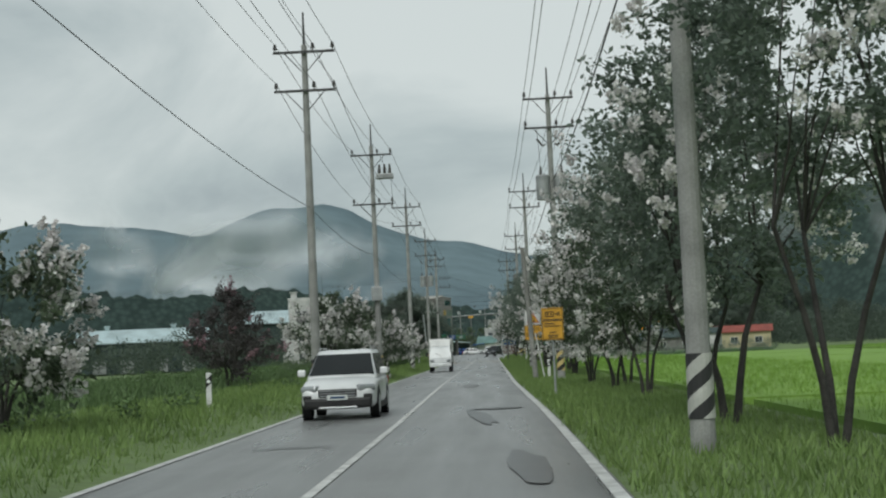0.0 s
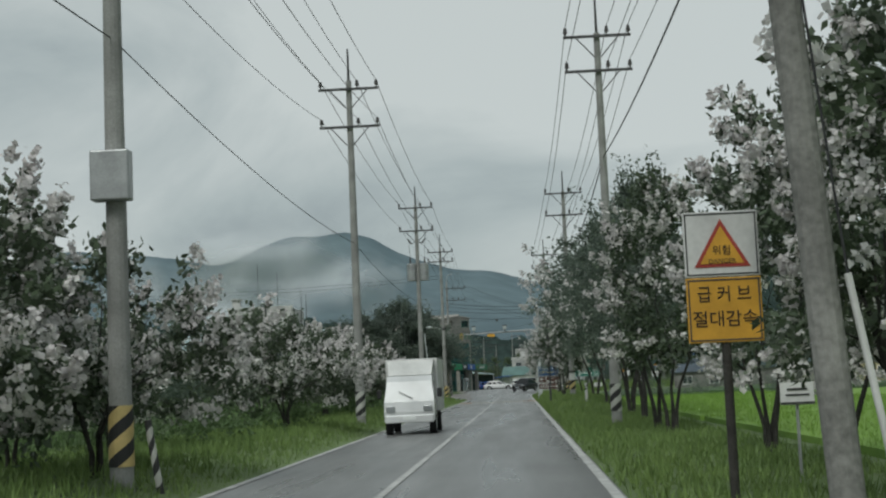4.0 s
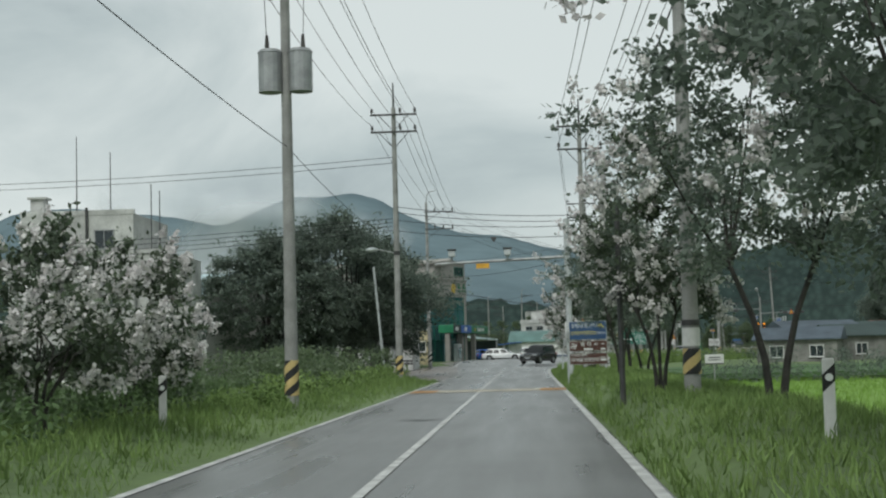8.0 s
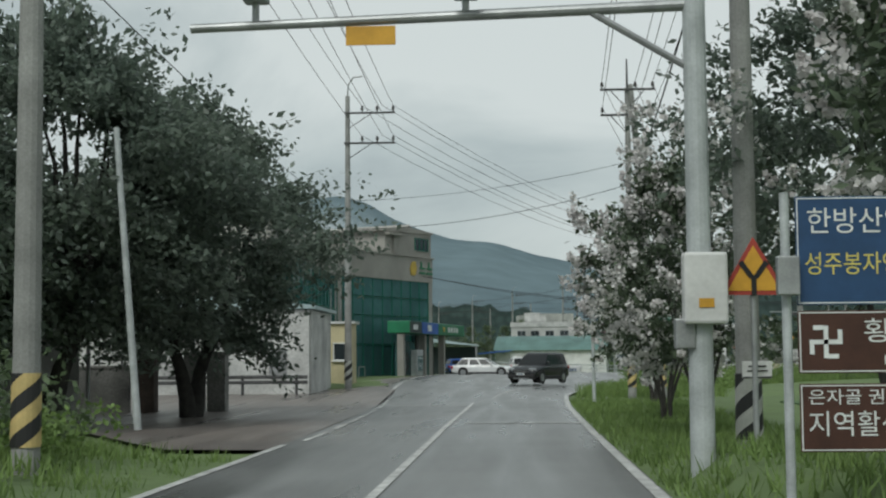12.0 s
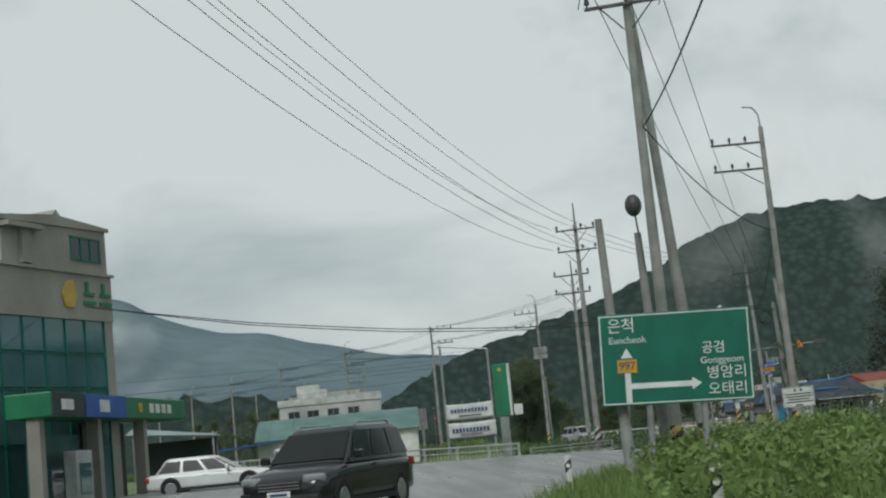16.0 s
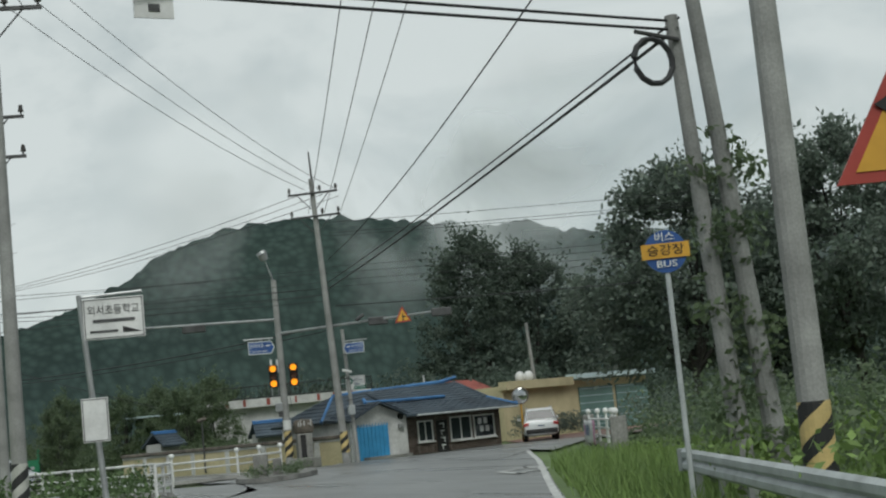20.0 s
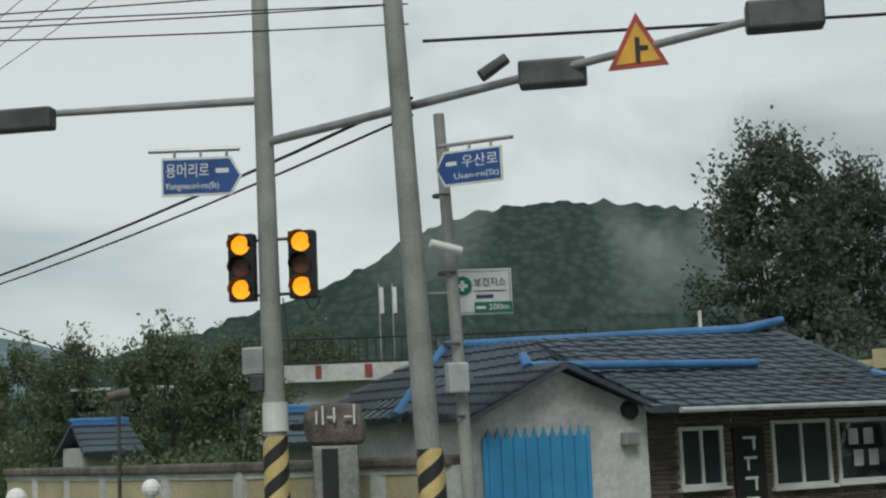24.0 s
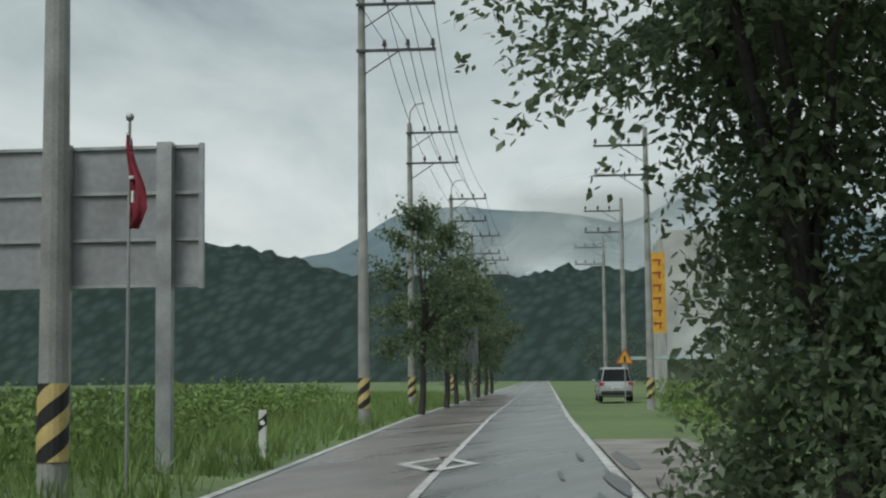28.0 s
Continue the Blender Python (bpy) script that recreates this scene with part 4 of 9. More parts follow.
def paddy(x0, x1, y0, y1, z):
    n = thing("rice_field", (x0 + x1) / 2, (y0 + y1) / 2, z, 0, "bright green flooded rice field", "field")
    bm = B()
    box(bm, 0, 0, 0.14, x1 - x0, y1 - y0, 0.28)
    part("rice_bed", bm, "paddy", n)
    rng = np.random.default_rng(int(y0) + 107)
    spots = np.stack([rng.uniform(-(x1 - x0) / 2, min((x1 - x0) / 2, -(x1 - x0) / 2 + 14), 2600), rng.uniform(-(y1 - y0) / 2, (y1 - y0) / 2, 2600), np.full(2600, 0.22)], 1)
    g = blades("rice", int(y0) + 100, spots, 0.3, 0.012, "rice", "", "rice")
    g.parent = n
    del g["category"]
    g["kind"] = "stuff"


for y0, y1 in ((-10, 36), (37.5, 74), (75.5, 118), (119.5, 150), (151.5, 186)):
    paddy(8.2, 42, y0, y1, -0.5)
    paddy(44, 90, y0 + 5, y1 + 4, -0.42)


# ---- utility poles and wires ----
def pole(x, y, h, arms=(), rz=0.0, band="bandw", gear="", r=0.19, z=None, lean=(0, 0), label="", spike=True, one_sided=False, lamp=False, bz=(0.45, 1.4), notice=False):
    """Concrete pole; arms: heights of crossarms (across the local x)."""
    t = thing("utility_pole", x, y, ground_z(x, y) if z is None else z, rz, label or "grey concrete utility pole with striped band and crossarms", "utility pole", "utility poles")
    top = h - (1.3 if spike and arms else 0)
    part("shaft", rod(B(), (0, 0, -0.3), (lean[0], lean[1], top), r, r * 0.58, 14), "concrete", t)
    fx = lambda zz: Vector((lean[0] * zz / h, lean[1] * zz / h, zz))
    if band:
        part("band", rod(B(), fx(bz[0]), fx(bz[1]), r * 1.06, r * 1.02, 18, False), band, t, "slanting black and %s warning stripes" % ("yellow" if band == "band" else "white"))
    if notice:
        part("notice", rod(B(), fx(bz[1] + 0.05), fx(bz[1] + 0.45), r * 1.03, r * 1.02, 18, False), "white", t, "white paper notice pasted round the pole")
        part("strap", rod(B(), fx(bz[1] + 0.5), fx(bz[1] + 0.62), r * 1.04, r * 1.04, 18, False), "steel_d", t)
    if spike and arms:
        part("top_pin", rod(B(), fx(top - 0.4), fx(h), 0.06, 0.035, 8), "steel_d", t)
    for za in arms:
        c = fx(za)
        x0, x1 = (-0.15, 2.4) if one_sided else (-1.2, 1.2)
        bm = B()
        box(bm, c.x + (x0 + x1) / 2, c.y - r * 0.9, za, x1 - x0, 0.09, 0.09)
        arm = part("crossarm", bm, "steel_d", t)
        bm = B()
        for s in ((1,) if one_sided else (-1, 1)):
            rod(bm, (c.x + s * 0.12, c.y - r * 0.9, za - 0.75), (c.x + s * (1.2 if one_sided else 0.75), c.y - r * 0.9, za - 0.04), 0.022, 0.022, 5)
        part("brace", bm, "steel_d", t)
        for xi in ((0.75, 1.5, 2.3) if one_sided else (-1.12, 0.35, 1.12)):
            bm = B()
            rod(bm, (c.x + xi, c.y - r * 0.9, za + 0.04), (c.x + xi, c.y - r * 0.9, za + 0.16), 0.03, 0.03, 6)
            rod(bm, (c.x + xi, c.y - r * 0.9, za + 0.14), (c.x + xi, c.y - r * 0.9, za + 0.34), 0.085, 0.05, 8)
            part("insulator", bm, "ceramic", t)
    if gear == "recloser":
        za = arms[0] - 1.3
        bm = B()
        box(bm, 0.75, -0.25, za, 1.0, 0.5, 0.3, bevel=0.03)
        part("recloser", bm, "steel", t)
        for xi in (0.45, 0.75, 1.05):
            bm = B()
            rod(bm, (xi, -0.25, za + 0.12), (xi, -0.25, za + 0.7), 0.1, 0.06, 8)
            part("bushing", bm, "ceramic", t)
        bm = B()
        box(bm, 0, -0.24, 3.3 + 1.7, 0.62, 0.3, 0.8, bevel=0.03)
        part("control_box", bm, "steel", t)
        tube("jumper", sag((-1.0, -0.2, arms[1]), (0.45, -0.25, za + 0.7), 0.7, 8), 0.012, "cable", t)
        tube("jumper", sag((1.05, -0.25, za + 0.7), (1.15, -0.2, arms[1]), -0.3, 8), 0.012, "cable", t)
    if gear == "transformer":
        za = arms[-1] - 2.9
        for s in (-1, 1):
            bm = B()
            rod(bm, (s * 0.42, -0.1, za - 0.55), (s * 0.42, -0.1, za + 0.55), 0.33, 0.33, 16)
            rod(bm, (s * 0.42, -0.1, za + 0.55), (s * 0.42, -0.1, za + 0.64), 0.35, 0.28, 16)
            part("transformer", bm, "steel", t, "grey transformer can")
            bm = B()
            rod(bm, (s * 0.5, -0.1, za + 0.6), (s * 0.5, -0.1, za + 1.05), 0.075, 0.04, 8)
            part("bushing", bm, "ceramic", t)
        for s in (-0.6, 0.6):
            tube("jumper", sag((s, -0.15, arms[-1]), (s * 0.85, -0.1, za + 1.0), -0.25, 8), 0.012, "cable", t)
        for s in (-1, 1):
            bm = B()
            rod(bm, (s * 0.35, -0.3, arms[-1] - 0.9), (s * 0.62, -0.3, arms[-1] - 0.55), 0.05, 0.05, 6)
            rod(bm, (s * 0.35, -0.3, arms[-1] - 0.9), (s * 0.2, -0.2, arms[-1] - 0.8), 0.03, 0.03, 6)
            part("fuse_cutout", bm, "ceramic", t)
    if lamp:
        tube("lamp_bracket", [fx(top), fx(top + 0.6) + Vector((0.05, 0, 0)), fx(top + 0.95) + Vector((0.3, 0, 0)), fx(top + 1.0) + Vector((0.75, 0, 0))], 0.04, "steel", t, 6)
    return t


def wire(pts, drop=0.5, r=0.013, label="thin black overhead power line between poles"):
    """One cable hung from point to point."""
    out = []
    for a, b in zip(pts, pts[1:]):
        out += sag(a, b, drop, 12)[(1 if out else 0):]
    ob = tube("power_line", out, r, "cable")
    return tagged(ob, label, "cable", "overhead lines")


LP = [(-6.1, 8, 15), (-6.16, 48.3, 14.9), (-5.95, 77.2, 15.0), (-5.95, 111.6, 15.1), (-6.3, 154.2, 15.3), (-6.5, 189.5, 15.6)]
for (x, y, h), arms, gear, band in zip(LP, ((13.2, 11.7), (13.3, 11.78), (13.15, 10.24), (13.43, 11.9), (13.8, 12.2), (13.9, 13.0)), ("", "", "recloser", "", "transformer", ""), ("band", "band", "band", "bandw", "band", "band")):
    pole(x, y, h, arms, 0, band, gear, z=0.1)
RP = [(3.6, 14.3, 14.8), (3.8, 61.65, 14.9), (3.65, 105.8, 15.2), (3.66, 146.7, 14.9), (3.2, 192.3, 15.0), (4.85, 235.0, 15.0)]
for (x, y, h), arms, gear, band in zip(RP, ((13.3, 12.0), (13.4, 12.0), (13.75, 12.5), (13.45, 12.05), (13.5, 12.27), (13.6, 12.46)), ("", "transformer", "", "", "", ""), ("bandw", "band", "bandw", "band", "bandw", "band")):
    pole(x, y, h, arms, 0, band, gear, z=0.0, bz=(1.0, 1.55) if y == 146.7 else (0.45, 1.4), notice=y == 146.7)
pole(-8.5, 242.3, 14.6, (13.72, 12.2), 0, "bandw", "", z=0.3, spike=False, one_sided=True, lamp=True, label="grey concrete pole with one-sided arms by the bank")
L6 = (-8.5, 242.3, 15)
Q1 = pole(18.3, 313.4, 15.0, (13.33, 12.05), -19, "bandw", "", z=0.15)
pole(19.6, 322.5, 12.6, (11.6, 10.4), -19, "", "", z=0.1, r=0.16)
Q3 = pole(38.3, 341.4, 14.6, (12.6, 11.5), -36, "band", "", z=0.1, lean=(-0.5, -0.18))
pole(6.25, 235.5, 14, (), 0, "band", "", r=0.22, lean=(-1.2, 0.3), label="thick concrete pole with yellow and black band")
pole(23.2, 292.2, 14.7, (14.0, 12.75), 175, "band", "", spike=False, one_sided=True, lamp=True, label="tall concrete pole with yellow and black band")
pole(10.9, 267.2, 14.8, (13.5,), -20, "band", "")
pole(12.0, 268.0, 14.0, (), 0, "band", "", lean=(-0.8, 0.1), label="leaning concrete pole in a cluster behind the sign")

for px_, py_, ph_ in ((9.0, 264.9, 6.9), (10.3, 266.0, 6.6)):
    pole(px_, py_, ph_, (), 0, "", "", r=0.17, z=0.1, lean=(-0.15, 0), label="short old concrete pole behind the guide sign")
t = thing("street_lamp", 10.2, 265.75, 5.6, 0, "grey street lamp head on a thin bracket behind the guide sign", "street lamp")
part("bracket", rod(B(), (0, 0, 0), (-0.3, -0.7, 1.45), 0.03, 0.025, 8), "steel", t)
part("lamp_head", ball(B(), (-0.36, -0.85, 1.7), 0.3, 0.75, 0.75, 1.0, 14, 9), "steel_d", t)
for px_, py_, ph_, lx in ((23.75, 294.2, 6.6, -0.3), (24.2, 294.0, 7.7, -0.6)):
    t = pole(px_, py_, ph_, (), 0, "", "", r=0.15, lean=(lx, 0.1), label="old dark pole overgrown with ivy by the slope")
    iv = np.random.default_rng(int(px_ * 10))
    cz = iv.uniform(0.4, 5.2 if lx < -0.5 else 4.6, 34)
    ic = np.stack([0.16 * iv.normal(size=34) + lx * cz / ph_, 0.12 * iv.normal(size=34), cz], 1)
    quads("ivy", leaf_quads(iv, ic, np.full(34, 0.26), 24, 0.06), "leaf_mid", t, "climbing ivy leaves")
    ring = [(lx - 0.55 + 0.3 * math.cos(a * 0.5), -0.15, ph_ - 0.7 + 0.3 * math.sin(a * 0.5)) for a in range(14)]
    if lx > -0.5:
        tube("cable_coil", ring, 0.04, "cable", t, 6)
        part("bracket", rod(B(), (lx, 0, ph_ - 0.35), (lx - 0.75, -0.1, ph_ - 0.3), 0.03, 0.03, 6), "steel_d", t)
t = thing("slim_pole", 2.72, 65.6, 0, 0, "leaning dark weathered pole with a white stay guard among the myrtles", "pole")
part("shaft", rod(B(), (0, 0, -0.2), (-0.38, 0.1, 6.6), 0.135, 0.115, 14), "concrete_d", t)
part("stay_guard", rod(B(), (0.42, 0, 0.1), (0.06, 0, 2.3), 0.03, 0.03, 8), "white", t, "slim white stay guard")
part("stay", rod(B(), (0.06, 0, 2.3), (-0.3, 0.08, 6.3), 0.012, 0.012, 5), "cable", t)
t = thing("stay_guard", -5.5, 77.4, 0.3, 0, "short white and black striped stay guard by the pole", "stay guard")
part("guard", rod(B(), (0.12, 0, -0.3), (-0.08, 0, 0.95), 0.06, 0.06, 10), "bandw", t)

t = thing("slim_pole", 2.3, 149.0, 0.0, 0, "tall dark weathered steel pole among the myrtles", "pole")
part("shaft", rod(B(), (0, 0, -0.2), (0.0, 0, 5.5), 0.07, 0.062, 12), "steel_d", t)
part("cap", rod(B(), (0, 0, 5.48), (0, 0, 5.54), 0.08, 0.075, 12), "steel_d", t)
t = thing("street_lamp", -6.5, 189.5, 6.9, 0, "small grey street lamp on an arm of the utility pole", "street lamp")
part("arm", rod(B(), (-0.1, 0, -0.1), (-1.0, -0.1, 0.12), 0.03, 0.025, 8), "steel", t)
part("lamp_head", ball(B(), (-1.28, -0.12, 0.1), 0.3, 1.1, 0.55, 0.42, 14, 8), "paleblue", t)
part("clamp", rod(B(), (0, 0, -0.2), (0, 0, 0.0), 0.17, 0.17, 12), "steel_d", t)
for za, zb in ((7.95, 7.65), (9.2, 8.75), (8.9, 8.45), (8.5, 8.2)):
    wire([(-6.5, 189.4, za), (3.2, 192.2, zb)], 0.22, 0.016, "service cable crossing over the road")
for k in range(4):
    wire([(-6.6, 189.5, 8.6 - 0.2 * k), (-48, 187, 7.6 - 0.35 * k)], 0.5, 0.014, "service cable leading off from the pole")
for k in range(2):
    wire([(-6.6, 189.5, 11.8 - 0.3 * k), (-60, 192, 12.4 - 0.3 * k)], 0.9, 0.014, "service cable leading off from the pole")
t = thing("cable_tag", -1.5, 190.7, 7.45, 0, "small dark triangular marker hung from the cable", "tag")
part("plate", prism(B(), [(-0.2, 0.14), (0.2, 0.14), (0, -0.16)], -0.012, 0.012), "steel_d", t)
for dx, za in ((-1.12, 0), (0.35, 0), (1.12, 0)):
    for k in (0, 1):
        LA = ((13.2, 11.7), (13.3, 11.78), (13.15, 10.24), (13.43, 11.9), (13.8, 12.2), (13.9, 13.0), (13.72, 12.2))
        pts = [(x + dx, y - 0.17, a[k] + 0.42) for (x, y, h), a in zip(LP + [L6], LA)]
        pts[-1] = (L6[0] + 1.5 + dx * 0.7, L6[1], LA[-1][k] + 0.7)
        wire([(pts[0][0], -30, 13)] + pts, 0.45)
        wire([pts[-1], (17.9 + dx, 313.2, 13.6 - 1.3 * k)], 1.7)
        RA = ((13.3, 12.0), (13.4, 12.0), (13.75, 12.5), (13.45, 12.05), (13.5, 12.27), (13.6, 12.46))
        pr = [(x + dx, y - 0.17, a[k] + 0.35) for (x, y, h), a in zip(RP, RA)]
        wire([(pr[0][0], -30, 13)] + pr + [(10.1 + dx, 265, 13.8 - k)], 0.5)
wire([(-6.1, -30, 7.6)] + [(x, y, 7.35) for x, y, h in LP] + [(-8.3, 242, 8.8)], 0.35, 0.014, "thick spliced telephone cable between poles")
wire([(3.6, -30, 9)] + [(x, y, 9.4) for x, y, h in RP] + [(5.5, 235.4, 9.5), (10.5, 265.4, 9.5), (23.2, 292.2, 9.8), (38.4, 341.7, 9.6)], 0.6, 0.022, "bundle of black telephone cables")
for k, dx in enumerate((-1.0, 0.0, 1.0)):
    wire([(17.9 + dx, 313.2, 13.6), (38.2 + dx * 0.8, 341.5, 12.9)], 0.5)
    wire([(10.2 + dx, 265, 13.8), (38.4 + dx * 0.8, 341.7, 11.8)], 0.8)
    wire([(38.4 + dx * 0.8, 341.7, 12.8 - 0.1 * k), (26.6 + dx * 0.6, 376.2, 12.2)], 0.5)
wire([(-8.4, 242, 9.6), (4.9, 235.1, 10.4)], 0.35, 0.01, "service cable crossing over the road")
wire([(-8.4, 242, 8.2), (4.9, 235.1, 9.4)], 0.5, 0.014, "bundled cable crossing over the road")
for zq in (11.3, 10.8, 10.65, 9.2, 8.9, 8.55, 8.25):
    wire([(38.4, 341.4, zq), (72, 325.5, zq + 0.2)], 0.25, 0.012, "power line running off over the lane")
wire([(38.4, 341.4, 7.35), (72, 325.5, 7.4)], 0.3, 0.025, "thick telephone cable running off over the lane")
for zq, yq, ze in ((9.1, 352, 8.0), (8.9, 348, 10.0), (8.5, 356, 7.4), (8.2, 344, 8.6), (7.9, 354, 6.0)):
    wire([(38.2, 341.4, zq), (-60, yq, ze)], 0.9, 0.011, "thin cable leaving the junction pole")
for k in range(2):
    wire([(23.3, 294.2, 6.5 - 0.12 * k), (12, 292.8, 6.3 - 0.12 * k), (5.4, 291.9, 6.7 - 0.12 * k), (-1.2, 291, 7.5 - 0.1 * k), (-8.0, 290.1, 8.7)], 0.02, 0.02, "cable crossing over the road to the bank")
t = thing("cable_tag", 16.15, 293.37, 6.1, 0, "small white tag plate hung from the cable", "tag")
part("plate", box(B(), 0, 0, 0, 0.42, 0.02, 0.22), "white", t)
part("mark", box(B(), 0, -0.015, 0, 0.12, 0.01, 0.08), "steel_d", t)

R2P = [(15.6, 381.4, 14.6), (7.3, 408.1, 14.8), (-1.0, 431.3, 14.8), (-9, 457, 14.6), (-17, 482, 14.6), (-25, 507, 14.6)]
for i, (x, y, h) in enumerate(R2P):
    pole(x, y, h - 1, (13.3, 11.8), 18, "band", "", z=0.15, spike=False, one_sided=True, lamp=i > 0, label="grey concrete pole with one-sided three-pin arms")
for k in (0, 1):
    for dx in (0.75, 1.5, 2.3):
        c, s = math.cos(radians(18)), math.sin(radians(18))
        wire([(x + dx * c, y + dx * s, 13.75 - 1.5 * k) for x, y, h in [(24.5, 354, 15)] + R2P], 0.4)
TP = pole(26.4, 377.0, 14.8, (13.9, 12.5), 162, "band", "transformer", z=0.0, spike=False, one_sided=True, lamp=True, label="concrete transformer pole beside the garden tree")
wire([(25.8, 382.4, 7.1), (38.2, 341.4, 6.5)], 0.5, 0.03, "thick bundle of black cables over the road")
wire([(25.8, 382.4, 6.9), (38.2, 341.4, 6.25)], 0.5, 0.022, "bundle of black cables over the road")
R2R = [(10.6, 432, 13), (2.5, 458, 13), (-6, 484, 13)]
for x, y, h in R2R:
    pole(x, y, h, (12.2, 10.8), 198, "band", "", z=0.0, spike=False, one_sided=True)
t = thing("slim_pole", 27.0, 378.3, 0, 0, "slim white steel pole against the tree", "pole")
part("shaft", rod(B(), (0, 0, 0), (-0.12, 0, 7.2), 0.07, 0.06, 10), "paleblue", t)
t = thing("slim_pole", 2.75, 226.6, 0, 0, "slim pale steel post before the myrtle", "pole")
part("shaft", rod(B(), (0, 0, -0.2), (-0.03, 0, 3.4), 0.07, 0.065, 10), "paleblue", t)
wire([(23.45, 294.2, 6.4), (38.2, 341.4, 8.2)], 0.1, 0.03, "thick bundle of black cables towards the junction")
wire([(23.5, 294.2, 6.55), (38.2, 341.4, 8.5)], 0.1, 0.02, "bundle of black cables towards the junction")
wire([(26.4, 377, 8.9), (36.2, 361.2, 3.6)], 0.12, 0.018, "service cable from the pole to the flat house")
for k, (px_, pz_) in enumerate(((25.5, 7.6), (25.2, 7.9), (24.9, 8.2))):
    wire([(38.2, 341.4, pz_), (8.0 - 3 * k, 350 + 3 * k, pz_ + 1.5)], 0.5, 0.012, "thin cable leaving the junction pole")


# ---- signs and posts ----
def bars(parent, spec, material, name="lettering"):
    """Plain bars for writing: (x, z, width, height) on the face at y = -0.02."""
    for x, z, w, h in spec:
        part(name, box(B(), x, -0.024, z, w, 0.006, h), material, parent)


def panel(parent, name, x0, x1, z0, z1, face, border=None, y=0.0, rim=0.03, thick=0.03, label=""):
    bm = box(B(), (x0 + x1) / 2, y, (z0 + z1) / 2, x1 - x0, thick, z1 - z0, bevel=0.008)
    p = part(name, bm, face, parent, label)
    if border:
        bm = B()
        for cx, cz, w, h in (((x0 + x1) / 2, z1 - rim, x1 - x0 - rim, rim * 0.6), ((x0 + x1) / 2, z0 + rim, x1 - x0 - rim, rim * 0.6), (x0 + rim, (z0 + z1) / 2, rim * 0.6, z1 - z0 - 2 * rim), (x1 - rim, (z0 + z1) / 2, rim * 0.6, z1 - z0 - 2 * rim)):
            box(bm, cx, y - thick / 2 - 0.003, cz, w, 0.006, h)
        part("border", bm, border, parent)
    return p


def letters(parent, body, x, z, size, material="signwhite", align="CENTER", y=-0.022, width=None):
    return text("lettering", body, size, pose(x, y, z) @ FACE, material, parent, align, 0.003, width)


def posts(parent, xs, top, r=0.05, material="steel", y=0.06, base=-0.3):
    for x in xs:
        part("post", rod(B(), (x, y, base), (x, y, top), r, r, 10), material, parent)


def triangle(parent, cx, cz, side, face="yellowsign", border="redsign", y=0.0):
    h = side * 0.866
    def tri(s, y0, y1):
        k = s / side
        return prism(B(), [(cx - s / 2, cz - h * k / 3), (cx + s / 2, cz - h * k / 3), (cx, cz + 2 * h * k / 3)], y0, y1)
    part("sign_plate", tri(side, y - 0.012, y + 0.012), border, parent, "red-edged triangular plate")
    part("sign_face", tri(side * 0.78, y - 0.018, y - 0.011), face, parent)


# yellow speed camera notice
t = thing("camera_notice_sign", 2.62, 41.0, 0, 0, "yellow speed camera notice on a steel post", "road sign")
posts(t, (0,), 2.85, 0.04)
panel(t, "board", -0.36, 0.36, 1.8, 2.87, "yellowsign", "signblack")
part("camera_symbol", box(box(box(box(B(), -0.09, -0.024, 2.73, 0.3, 0.006, 0.03), -0.09, -0.024, 2.58, 0.3, 0.006, 0.03), -0.225, -0.024, 2.655, 0.03, 0.006, 0.13), 0.045, -0.024, 2.655, 0.03, 0.006, 0.13), "signblack", t)
part("camera_symbol", box(box(B(), -0.15, -0.024, 2.655, 0.05, 0.006, 0.06), -0.03, -0.024, 2.655, 0.05, 0.006, 0.06), "signblack", t)
for k in range(3):
    part("camera_symbol", box(B(), 0.12 + 0.055 * k, -0.024, 2.655, 0.035, 0.006, 0.07 + 0.035 * k), "signblack", t)
bars(t, [(-0.27 + 0.077 * k, 2.46, 0.058, 0.075) for k in range(8)] + [(-0.1, 2.34, 0.34, 0.03), (0, 2.26, 0.54, 0.025), (0, 2.05, 0.22, 0.03), (0, 1.95, 0.34, 0.03), (0, 1.89, 0.3, 0.025)], "bark")

# danger sign
t = thing("danger_sign", 2.9, 72.9, 0, 0, "white and yellow sharp-curve danger sign on a post", "road sign")
posts(t, (0,), 3.5, 0.06, "bark")
panel(t, "upper_board", -0.465, 0.465, 2.8, 3.62, "white", "steel_d")
panel(t, "lower_board", -0.465, 0.465, 1.98, 2.79, "yellowsign", "steel_d")
triangle(t, 0, 3.12, 0.7, y=-0.01)
letters(t, "위험", 0, 3.12, 0.13, "signblack", y=-0.031)
letters(t, "DANGER", 0, 2.99, 0.085, "signblack", y=-0.031)
letters(t, "급 커 브", 0, 2.57, 0.22, "signblack", width=0.66)
letters(t, "절대감속", 0, 2.26, 0.22, "signblack", width=0.8)


def delineator(x, y, rz=0, h=0.95):
    t = thing("delineator_post", x, y, ground_z(x, y), rz, "white roadside delineator post with black slash and reflector", "delineator", "delineators")
    bm = box(B(), 0, 0, h / 2 - 0.1, 0.15, 0.07, h + 0.2, bevel=0.02)
    part("post", bm, "white", t)
    bm = prism(B(), [(-0.077, h - 0.42), (0.077, h - 0.28), (0.077, h - 0.06), (-0.077, h - 0.2)], -0.039, 0.039)
    part("black_band", bm, "signblack", t)
    part("reflector", rod(B(), (0, -0.045, h - 0.24), (0, -0.03, h - 0.24), 0.05, 0.05, 14), "signwhite", t)


